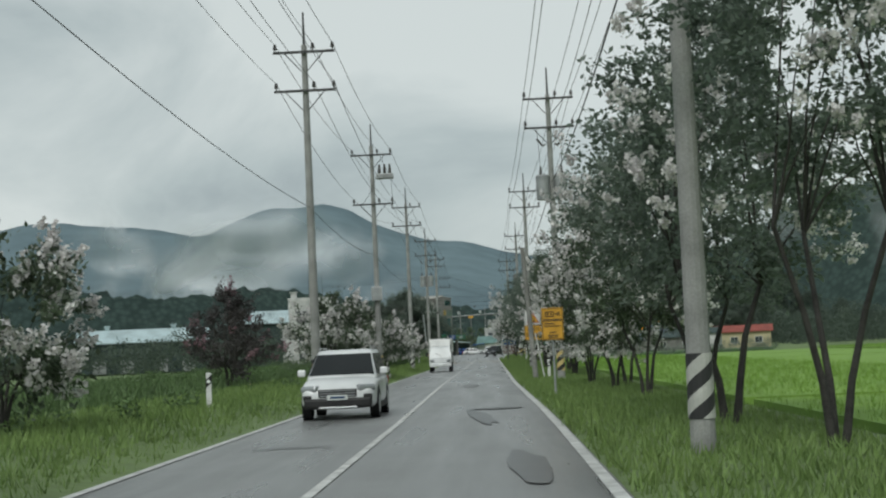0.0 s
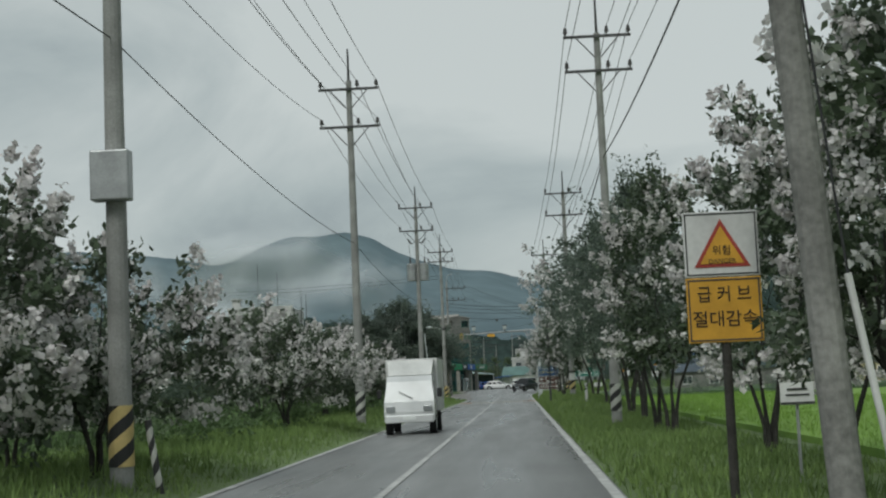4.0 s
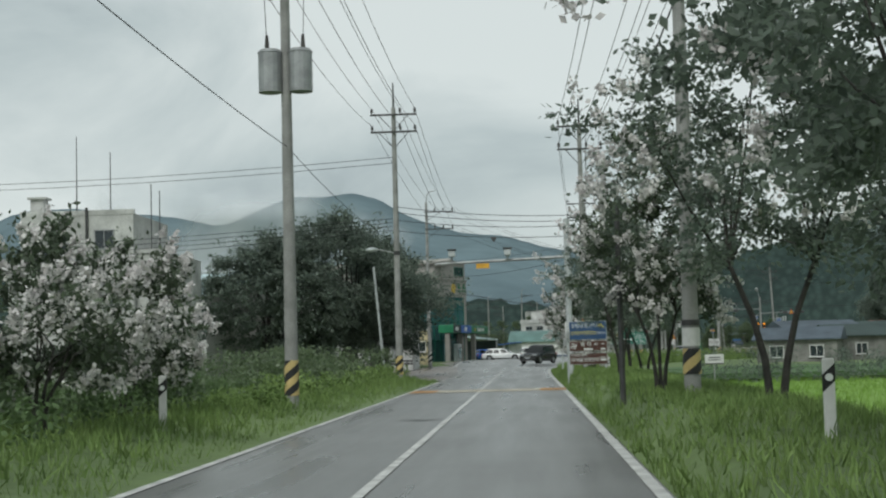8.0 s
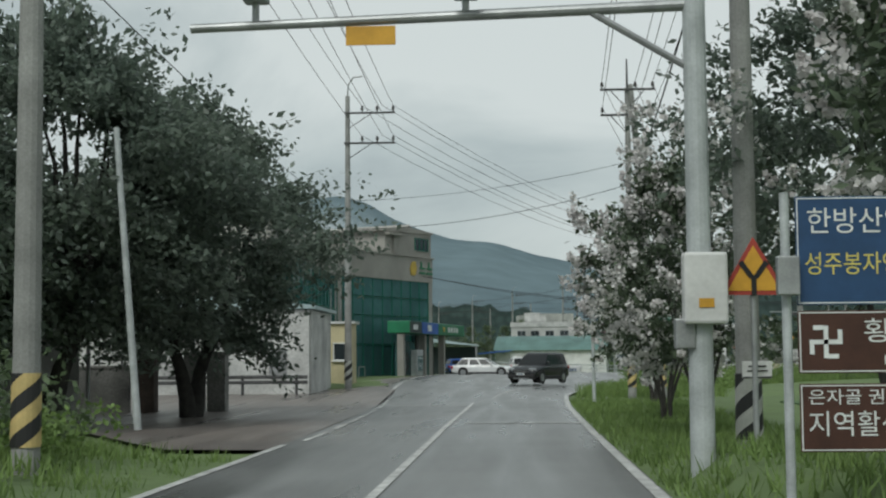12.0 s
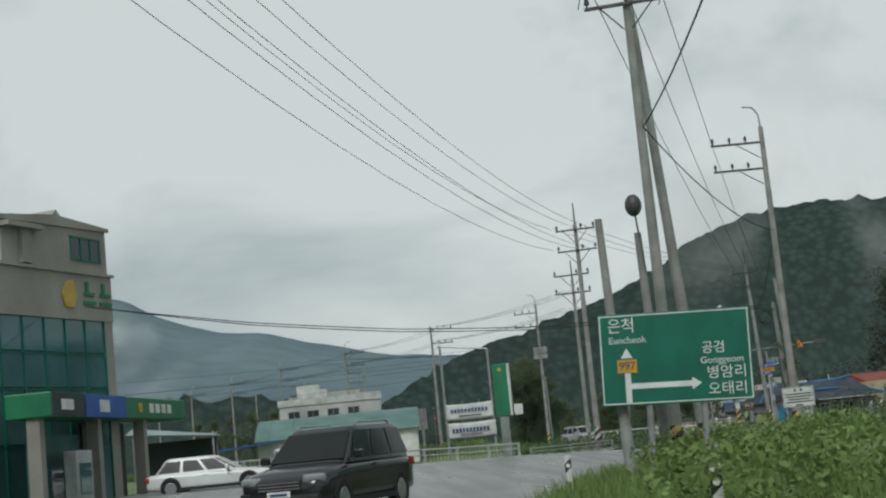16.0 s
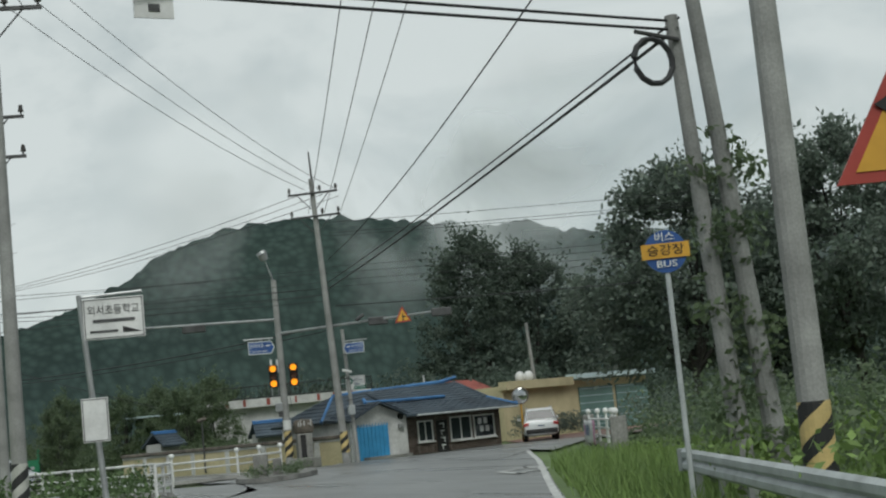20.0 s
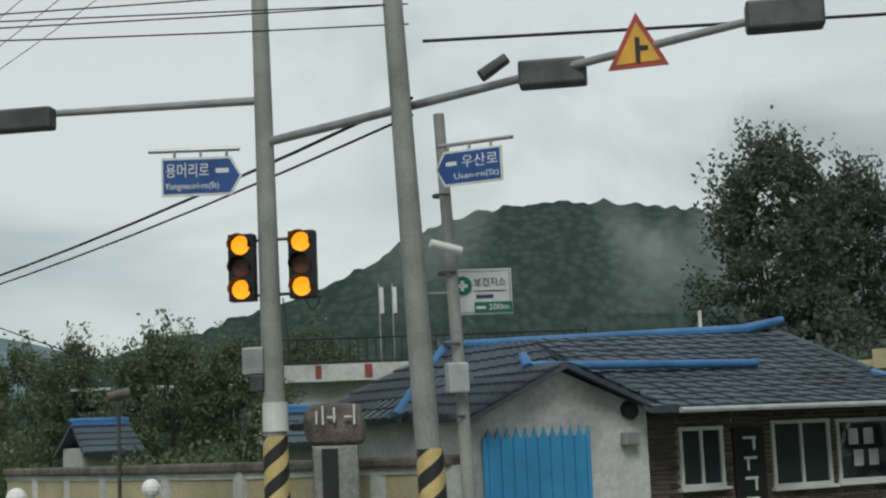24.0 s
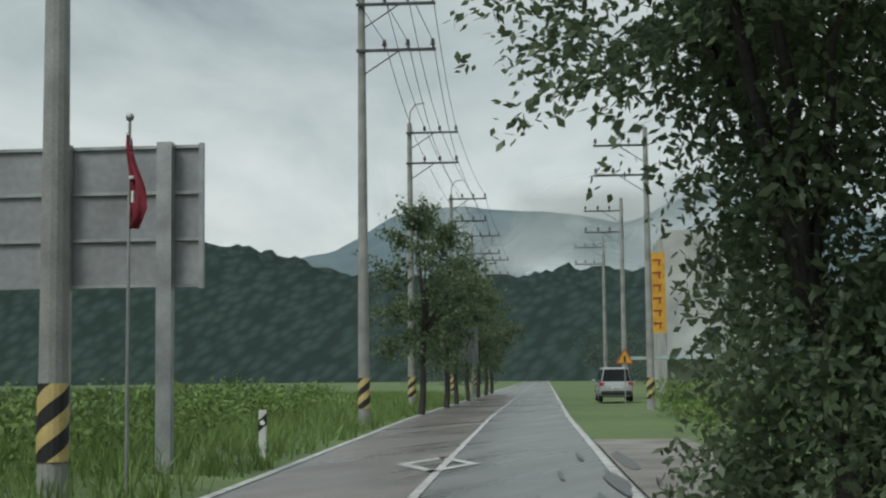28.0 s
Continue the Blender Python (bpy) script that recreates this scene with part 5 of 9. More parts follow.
for x, y, rz in ((-7.2, 32.4, 0), (3.9, 133.6, 0), (-7.0, 143, 0), (4.3, 192.9, 0), (5.4, 231.4, 0), (5.9, 246.5, -10), (6.9, 262.5, -15), (10.8, 263.0, -20), (12.9, 391.5, 18), (3.4, 66, 0)):
    delineator(x, y, rz)
delineator(13.35, 276.6, -25, 1.45)
delineator(4.35, 192.0, 0, 0.8)


def small_board(x, y, w, h, z, label="small white notice board on a thin post"):
    t = thing("notice_board", x, y, ground_z(x, y), 0, label, "sign")
    posts(t, (0,), z + h / 2, 0.025)
    panel(t, "board", -w / 2, w / 2, z - h / 2, z + h / 2, "white")
    bars(t, [(0, z + h * 0.2, w * 0.6, h * 0.1), (0, z - h * 0.05, w * 0.7, h * 0.08), (0, z - h * 0.42, w, h * 0.1)], "steel_d")


small_board(4.4, 76.5, 0.5, 0.33, 1.25)
small_board(6.1, 162.2, 0.6, 0.32, 0.9)
small_board(3.1, 190.9, 0.4, 0.24, 1.05)

# speed camera gantry
t = thing("camera_gantry", 2.3, 190.5, 0, 0, "grey steel gantry with speed cameras over the road", "gantry")
part("column", rod(B(), (0, 0, -0.3), (0, 0, 8.4), 0.17, 0.15, 16), "paleblue", t)
part("beam", rod(B(), (0, 0, 6.42), (-6.9, 0, 6.22), 0.085, 0.065, 12), "steel", t)
part("brace", rod(B(), (0, 0, 5.5), (-1.4, 0, 6.35), 0.05, 0.05, 8), "steel", t)
part("cabinet", box(B(), 0.05, -0.14, 2.55, 0.58, 0.34, 0.95, bevel=0.04), "white", t, "white control cabinet")
part("cabinet_label", box(B(), 0.05, -0.32, 2.35, 0.2, 0.01, 0.12), "yellowsign", t)
part("meter_box", box(B(), -0.22, -0.05, 1.95, 0.26, 0.26, 0.4, bevel=0.02), "steel", t)
for cx in (-3.1, -6.0):
    cam_box = part("speed_camera", box(B(), cx, -0.1, 6.72, 0.34, 0.55, 0.3, bevel=0.03), "paleblue", t)
    part("bracket", rod(B(), (cx, 0, 6.3), (cx, 0, 6.6), 0.05, 0.05, 8), "steel", t)
    part("hood", box(B(), cx, -0.12, 6.94, 0.46, 0.62, 0.05), "steel_d", cam_box)
part("plate", box(B(), -4.4, -0.08, 6.06, 0.68, 0.03, 0.26), "yellowsign", t, "small yellow plate under the beam")

# junction warning triangle
t = thing("warning_sign", 3.02, 190.5, 0, 0, "orange and red junction warning triangle on a steel post", "road sign")
posts(t, (0,), 3.1, 0.04)
triangle(t, 0, 2.72, 0.9)
bm = B()
for a in (-35, 35):
    box(bm, 0.1 * (1 if a > 0 else -1), -0.022, 2.8, 0.07, 0.008, 0.26, ry=a)
box(bm, 0, -0.022, 2.58, 0.07, 0.008, 0.26)
part("symbol", bm, "signblack", t)

# three direction boards
t = thing("direction_signs", 2.9, 182.4, 0.78, 0, "stack of one blue and two brown direction boards on posts", "road sign")
t.matrix_basis = t.matrix_basis @ Matrix.Diagonal((0.506, 0.506, 0.506, 1))
posts(t, (-1.85, 1.55), 4.2, 0.075, "paleblue", base=-2.2)
part("meter_box", box(B(), -1.85, -0.1, 2.9, 0.34, 0.2, 0.6, bevel=0.02), "steel", t)
panel(t, "blue_board", -1.7, 1.73, 2.45, 4.13, "navysign", "signwhite")
letters(t, "한방산업단지", -0.35, 3.72, 0.44, width=2.3)
letters(t, "성주봉자연휴양림", -0.4, 3.06, 0.38, "signyellow", width=2.3)
letters(t, "13km", 1.22, 3.06, 0.32, width=0.72)
bm = box(B(), 1.3, -0.022, 3.72, 0.12, 0.006, 0.45, ry=-45)
box(bm, 1.16, -0.022, 3.84, 0.3, 0.006, 0.1)
box(bm, 1.05, -0.022, 3.74, 0.1, 0.006, 0.3)
part("arrow", bm, "signyellow", t)
panel(t, "brown_board", -1.7, 1.73, 1.4, 2.36, "brownsign", "signwhite")
letters(t, "황 령 사", 0.1, 2.02, 0.4, width=1.6)
bars(t, [(0.0, 1.6, 0.8, 0.14), (1.35, 1.6, 0.4, 0.14), (1.35, 2.05, 0.22, 0.08), (-1.28, 1.88, 0.07, 0.5), (-1.28, 1.88, 0.5, 0.07), (-1.39, 2.1, 0.16, 0.07), (-1.17, 1.66, 0.16, 0.07), (-1.065, 1.99, 0.07, 0.16), (-1.495, 1.77, 0.07, 0.16)], "signwhite")
panel(t, "brown_board", -1.7, 1.73, 0.2, 1.24, "brownsign", "signwhite")
letters(t, "은자골 권역", -0.85, 1.02, 0.26, width=1.4)
letters(t, "지역활성화센터", -0.3, 0.6, 0.42, width=2.5)
bars(t, [(1.35, 0.62, 0.5, 0.16), (1.3, 0.85, 0.5, 0.06)], "signwhite")

# big green guide sign
t = thing("guide_sign", 8.3, 264.7, 0.28, -17.3, "large green guide sign with white lettering on posts", "road sign")
t.matrix_basis = t.matrix_basis @ pose(0, 0, 0, 0, 2.6, 0)
posts(t, (1.2, 2.6), 3.9, 0.09, "steel", 0.09)
panel(t, "green_board", 0, 3.88, 1.78, 4.15, "greensign", "signwhite", 0, 0.05, 0.05)
letters(t, "은척", 0.6, 3.82, 0.42, y=-0.032, width=0.66)
letters(t, "Euncheok", 0.74, 3.46, 0.25, y=-0.032, width=0.96)
letters(t, "공검", 2.92, 3.14, 0.34, y=-0.032, width=0.55)
letters(t, "Gonggeom", 3.12, 2.83, 0.25, y=-0.032, width=1.08)
letters(t, "병암리", 3.22, 2.5, 0.36, y=-0.032, width=0.95)
letters(t, "오태리", 3.22, 2.08, 0.36, y=-0.032, width=0.95)
bm = box(B(), 0.7, -0.03, 2.3, 0.15, 0.006, 0.9)
box(bm, 1.55, -0.03, 2.27, 1.6, 0.006, 0.14)
part("arrow_shaft", bm, "signwhite", t)
bm = prism(B(), [(0.55, 3.0), (0.85, 3.0), (0.7, 3.26)], -0.033, -0.027)
part("arrow_head", bm, "signwhite", t)
bm = prism(B(), [(2.33, 2.11), (2.33, 2.43), (2.58, 2.27)], -0.033, -0.027)
part("arrow_head", bm, "signwhite", t)
part("route_plate", box(B(), 0.7, -0.04, 2.79, 0.5, 0.012, 0.34), "yellowsign", t)
letters(t, "997", 0.7, 2.79, 0.3, "navysign", y=-0.05, width=0.42)

# leaning triangle warning of the left bend
t = thing("warning_sign", 16.85, 284.0, 0, -28, "yellow and red left-bend warning triangle on a post", "road sign")
posts(t, (0,), 3.0, 0.04)
triangle(t, 0, 2.72, 0.82)
bm = box(B(), 0.06, -0.022, 2.66, 0.07, 0.008, 0.2)
box(bm, 0.0, -0.022, 2.78, 0.16, 0.008, 0.07, ry=-25)
bm2 = prism(bm, [(-0.06, 2.92), (-0.06, 2.74), (-0.2, 2.84)], -0.026, -0.019)
part("symbol", bm2, "signblack", t)

# bus stop
t = thing("bus_stop_sign", 22.7, 294.0, 0.5, -32, "blue and yellow round bus stop sign on a pale pole", "bus stop sign")
posts(t, (0,), 2.9, 0.035, "paleblue", 0.03)
part("disc", rod(B(), (0, -0.015, 2.92), (0, 0.015, 2.92), 0.27, 0.27, 28), "bluesign", t)
part("name_bar", box(B(), 0, -0.02, 2.93, 0.6, 0.03, 0.19), "yellowsign", t)
letters(t, "버스", 0, 3.1, 0.13, y=-0.03, width=0.24)
letters(t, "승강장", 0, 2.93, 0.15, "signblack", y=-0.04, width=0.46)
letters(t, "BUS", 0, 2.76, 0.12, y=-0.03, width=0.25)

# notice board on the slope
t = thing("notice_board", 22.2, 288.9, 0, -24, "large white board with black lettering on the grassy slope", "sign")
posts(t, (-0.55, 0.55), 2.4, 0.04)
panel(t, "board", -0.68, 0.68, 1.55, 2.42, "white", "steel_d")
bars(t, [(-0.12, 2.28, 0.09, 0.1), (0.14, 2.28, 0.09, 0.1)] + [(0.02 * (i % 2), 2.12 - 0.115 * i, 1.12 - 0.2 * (i % 3 == 2), 0.045) for i in range(4)] + [(0.0, 1.64, 0.3, 0.05)], "signblack")

# school sign by the bridge
t = thing("school_sign", 19.6, 310.6, -0.05, -18, "white school direction sign on a bent grey pole", "road sign")
part("post", rod(B(), (0, 0.05, -0.2), (-0.35, 0.05, 5.1), 0.07, 0.06, 10), "steel", t)
part("arm", rod(B(), (-0.35, 0.05, 5.05), (1.0, 0.05, 5.1), 0.035, 0.035, 8), "steel", t)
panel(t, "board", -0.28, 1.02, 4.1, 5.0, "white", "steel_d")
letters(t, "외서초등학교", 0.37, 4.72, 0.24, "signblack", width=1.1)
bars(t, [(0.37, 4.5, 0.9, 0.07), (0.15, 4.27, 0.6, 0.05)], "steel_d")
part("arrow_head", prism(B(), [(0.55, 4.22), (0.95, 4.22), (0.55, 4.36)], -0.024, -0.016), "signblack", t)
panel(t, "lower_board", -0.45, 0.12, 1.9, 2.85, "white", "steel_d", 0.0)

# banner frame, banner and green sign tower behind the bridge rail
t = thing("banner_stand", 9.1, 311.2, 0, -16, "grey steel banner frame", "frame")
for x, h in ((0, 7.0), (2.75, 6.6)):
    part("post", rod(B(), (x, 0, -0.2), (x, 0, h), 0.07, 0.07, 10), "steel", t)
part("top_bar", rod(B(), (0, 0, 7.0), (2.75, 0, 6.6), 0.05, 0.05, 8), "steel", t)


def cloth(name, w, h, material, parent, x, y, z, seed, amp=0.05):
    vs, fs = [], []
    for j in range(7):
        for i in range(17):
            u, v = i / 16, j / 6
            vs.append((x + u * w, y + amp * noise.noise((u * 4 + seed, v * 2, seed)), z + v * h - 0.05 * h * math.sin(math.pi * u) * (0.5 + 0.5 * v)))
    for j in range(6):
        for i in range(16):
            k = j * 17 + i
            fs.append((k, k + 1, k + 18, k + 17))
    ob = raw(name, vs, fs, material, parent, "", True)
    sol = ob.modifiers.new("thickness", "SOLIDIFY")
    sol.thickness = 0.006
    return ob


t = thing("banner", 9.1, 311.05, 0, -16, "white cloth banner with rows of grey lettering", "banner")
cloth("cloth", 2.72, 0.9, "banner", t, 0.02, 0, 2.7, 1.0)
cloth("cloth", 2.78, 0.88, "banner", t, 0.05, 0, 1.65, 2.0)
for i in range(11):
    for z, h in ((3.2, 0.2), (2.08, 0.24)):
        part("lettering", box(B(), 0.36 + 0.2 * i, -0.075, z, 0.13, 0.006, h), "navysign", t)
for z in (2.9, 1.82):
    part("lettering", box(B(), 1.4, -0.075, z, 1.3, 0.006, 0.06), "steel_d", t)
t = thing("sign_tower", 12.15, 312.2, 0, -18, "tall green shop sign tower with white lettering", "sign")
part("core", box(B(), 0.46, 0.14, 4.2, 0.9, 0.3, 3.05, bevel=0.02), "green_roof", t)
part("edge", box(B(), 0.95, 0.1, 4.2, 0.12, 0.36, 3.05), "white", t)
part("face", box(B(), 0.45, -0.02, 4.2, 0.86, 0.02, 2.98), "brightgreen", t)
part("emblem", rod(B(), (0.45, -0.05, 5.4), (0.45, -0.03, 5.4), 0.11, 0.11, 18), "gold", t)
for i in range(5):
    z = 4.85 - 0.42 * i
    bars(t, [(0.36, z + 0.08, 0.3, 0.06), (0.36, z - 0.08, 0.3, 0.06), (0.6, z, 0.06, 0.3)], "signwhite")
part("base", box(B(), 0.46, 0.14, 1.3, 0.5, 0.25, 2.7), "steel", t)
part("round_sign", box(B(), 1.35, 0.05, 3.0, 0.5, 0.03, 0.62), "white", t)


# ---- flashing junction light, signal arms and street names ----
t = thing("flashing_signal", 36.6, 344.2, 0, -25, "grey pole with amber flashing signals and long arms", "traffic signal")
part("column", rod(B(), (0, 0, -0.3), (-0.08, 0, 9.0), 0.19, 0.13, 16), "concrete", t)
part("band", rod(B(), (0, 0, 0.55), (-0.015, 0, 1.78), 0.2, 0.195, 18, False), "band", t, "slanting yellow and black warning stripes")
part("lamp_arm", rod(B(), (-0.08, 0, 8.9), (-0.4, -0.1, 10.0), 0.035, 0.03, 8), "steel", t)
bm = rod(rod(B(), (-0.4, -0.1, 9.98), (-0.52, -0.14, 10.3), 0.17, 0.26, 14), (-0.52, -0.14, 10.3), (-0.58, -0.16, 10.42), 0.27, 0.2, 14)
part("lamp_head", bm, "steel", t, "grey street lamp head")
for s, n in ((-1, 0), (1, 1)):
    bx = 0.62 * s + (0.17 if s < 0 else -0.1)
    head = part("signal_head", box(B(), bx, -0.05, 4.42, 0.42, 0.22, 1.06, bevel=0.02), "signblack", t, "black signal head")
    for zz, m in ((4.77, "amber"), (4.42, "amber_off"), (4.07, "amber")):
        part("lens", rod(B(), (bx, -0.17, zz), (bx, -0.155, zz), 0.15, 0.15, 24), m, head, "lit amber lens" if m == "amber" else "unlit dark lens")
        hood = B()
        rod(hood, (bx, -0.16, zz), (bx, -0.36, zz), 0.17, 0.17, 20, False)
        bmesh.ops.delete(hood, geom=[v for v in hood.verts if v.co.z < zz - 0.09], context="VERTS")
        part("visor", hood, "signblack", head)
    part("bracket", rod(B(), (0, 0, 4.85), (bx, 0, 4.85), 0.025, 0.025, 6), "steel_d", t)
    part("bracket", rod(B(), (0, 0, 3.98), (bx, 0, 3.98), 0.025, 0.025, 6), "steel_d", t)
part("control_box", box(B(), -0.3, -0.05, 2.95, 0.34, 0.26, 0.42, bevel=0.02), "steel", t)
part("meter_box", box(B(), -0.24, -0.1, 2.6, 0.22, 0.2, 0.26, bevel=0.02), "steel_d", t)
part("notice", rod(B(), (-0.005, 0, 1.85), (-0.005, 0, 2.3), 0.2, 0.2, 18, False), "white", t, "paper notices with grey lettering")
tube("loose_cable", sag((0.2, -0.12, 3.9), (0.3, -0.14, 2.9), -0.1, 8), 0.012, "cable", t)
tube("loose_cable", sag((0.55, -0.1, 3.9), (0.8, -0.1, 3.92), 0.2, 8), 0.012, "cable", t)
part("signal_arm", rod(B(), (0, 0, 6.42), (7.75, -5.1, 6.42), 0.075, 0.05, 10), "steel", t)
part("signal_arm", rod(B(), (0, 0, 7.1), (-7.2, 0.6, 7.35), 0.07, 0.05, 10), "steel", t)
for x, y, z, dx in ((4.75, -3.2, 6.36, 0.9), (7.6, -5.1, 6.36, 0.9), (-4.0, -0.3, 7.0, 1.1)):
    b = part("signal_body", box(B(), x, y, z, dx, 0.3, 0.36, bevel=0.04), "steel_d", t, "dark horizontal signal body")
part("camera", rod(B(), (4.1, -2.7, 6.75), (3.75, -2.8, 6.5), 0.08, 0.09, 10), "steel_d", t)
sg = thing("warning_sign", 36.6, 344.2, 0, -25, "small side-road warning triangle on the signal arm", "road sign")
part("sign_plate", prism(B(), [(5.5, 6.12), (6.26, 6.15), (5.88, 6.85)], -4.06, -4.03), "redsign", sg, "red-edged triangular plate")
part("sign_face", prism(B(), [(5.6, 6.18), (6.16, 6.21), (5.88, 6.72)], -4.07, -4.055), "yellowsign", sg)
part("symbol", box(box(B(), 5.88, -4.075, 6.36, 0.06, 0.008, 0.32), 5.95, -4.075, 6.38, 0.12, 0.008, 0.06), "signblack", sg)
part("hanger", rod(B(), (5.88, -4.03, 6.42), (5.88, -3.9, 6.42), 0.02, 0.02, 6), "steel", sg)


def street_sign(x, y, z, rz, body, latin, flip, label, size=1.0):
    t = thing("street_sign", x, y, z, rz, label, "street sign")
    t.matrix_basis = t.matrix_basis @ Matrix.Diagonal((size, size, size, 1))
    d = -1 if flip else 1
    w = 1.28
    out = [(0.05, -0.3), (w - 0.16, -0.3), (w, 0), (w - 0.16, 0.3), (0.05, 0.3)]
    pts = [(d * a, b) for a, b in out]
    part("plate", prism(B(), pts if d > 0 else pts[::-1], -0.02, 0.02), "signwhite", t)
    inn = [(d * (0.5 * w + (a - 0.5 * w) * 0.95), b * 0.88) for a, b in out]
    part("face", prism(B(), inn if d > 0 else inn[::-1], -0.026, -0.018), "bluesign", t)
    letters(t, body, d * 0.45, 0.08, 0.24, y=-0.03, width=0.66)
    letters(t, latin, d * 0.52, -0.15, 0.14, y=-0.03, width=0.82)
    bars(t, [(d * 0.98, 0.08, 0.2, 0.07)], "signwhite")
    part("arm", rod(B(), (-d * 0.15, 0.03, 0.42), (d * 1.25, 0.03, 0.42), 0.035, 0.035, 8), "steel", t)
    for a in (0.25, 0.65, 1.05):
        part("hanger", rod(B(), (d * a, 0.02, 0.28), (d * a, 0.02, 0.42), 0.025, 0.025, 6), "steel", t)


street_sign(34.85, 344.0, 5.78, -15, "용머리로", "Yongmeori-ro(St)", False, "blue arrow-shaped street name sign on an arm")
street_sign(39.02, 339.85, 5.27, -42, "우산로", "Usan-ro(St)", True, "blue arrow-shaped street name sign on an arm", 0.8)

t = thing("slim_pole", 38.5, 341.1, 0, 0, "slim grey pole strapped beside the utility pole", "pole")
part("shaft", rod(B(), (0.25, 0, -0.2), (0.0, 0, 6.2), 0.1, 0.08, 12), "concrete", t)
part("junction_box", box(B(), 0.05, -0.18, 2.45, 0.3, 0.22, 0.42, bevel=0.03), "paleblue", t)
part("cctv", rod(B(), (-0.3, -0.35, 4.3), (0.15, -0.3, 4.2), 0.06, 0.06, 10), "white", t, "white security camera")
for z in (1.9, 2.9, 3.9, 5.0):
    part("strap", rod(B(), (0.14 - z * 0.03, 0, z), (0.14 - z * 0.03, 0, z + 0.04), 0.13, 0.13, 14, False), "steel_d", t)
t = thing("clinic_sign", 38.72, 341.7, 3.38, -12, "white and teal clinic direction sign", "sign")
panel(t, "board", 0, 0.92, 0, 0.66, "white", "steel")
part("emblem", rod(B(), (0.2, -0.03, 0.42), (0.2, -0.02, 0.42), 0.14, 0.14, 20), "greensign", t)
part("emblem_cross", box(box(B(), 0.2, -0.035, 0.42, 0.15, 0.008, 0.05), 0.2, -0.035, 0.42, 0.05, 0.008, 0.15), "signwhite", t)
letters(t, "보건지소", 0.6, 0.46, 0.14, "navysign", width=0.46)
bars(t, [(0.6, 0.34, 0.46, 0.012), (0.52, 0.26, 0.25, 0.05)], "navysign")
part("strip", box(B(), 0.64, -0.02, 0.1, 0.55, 0.012, 0.16), "greensign", t)
letters(t, "200m", 0.72, 0.1, 0.12, "signwhite", y=-0.03, width=0.3)
bars(t, [(0.46, 0.1, 0.14, 0.035)], "signwhite")
part("bracket", rod(B(), (-0.4, 0.05, 0.33), (0.1, 0.03, 0.33), 0.02, 0.02, 6), "steel", t)


# ---- vehicles: front towards -y ----
def loft(bm, rings):
    """Joins rings of equal length into a closed skin."""
    V = [[bm.verts.new(p) for p in r] for r in rings]
    n = len(rings[0])
    for a, b in zip(V, V[1:]):
        for i in range(n):
            j = (i + 1) % n
            bm.faces.new((a[i], a[j], b[j], b[i]))
    bm.faces.new(V[0][::-1])
    bm.faces.new(V[-1])
    bmesh.ops.recalc_face_normals(bm, faces=bm.faces)
    return bm


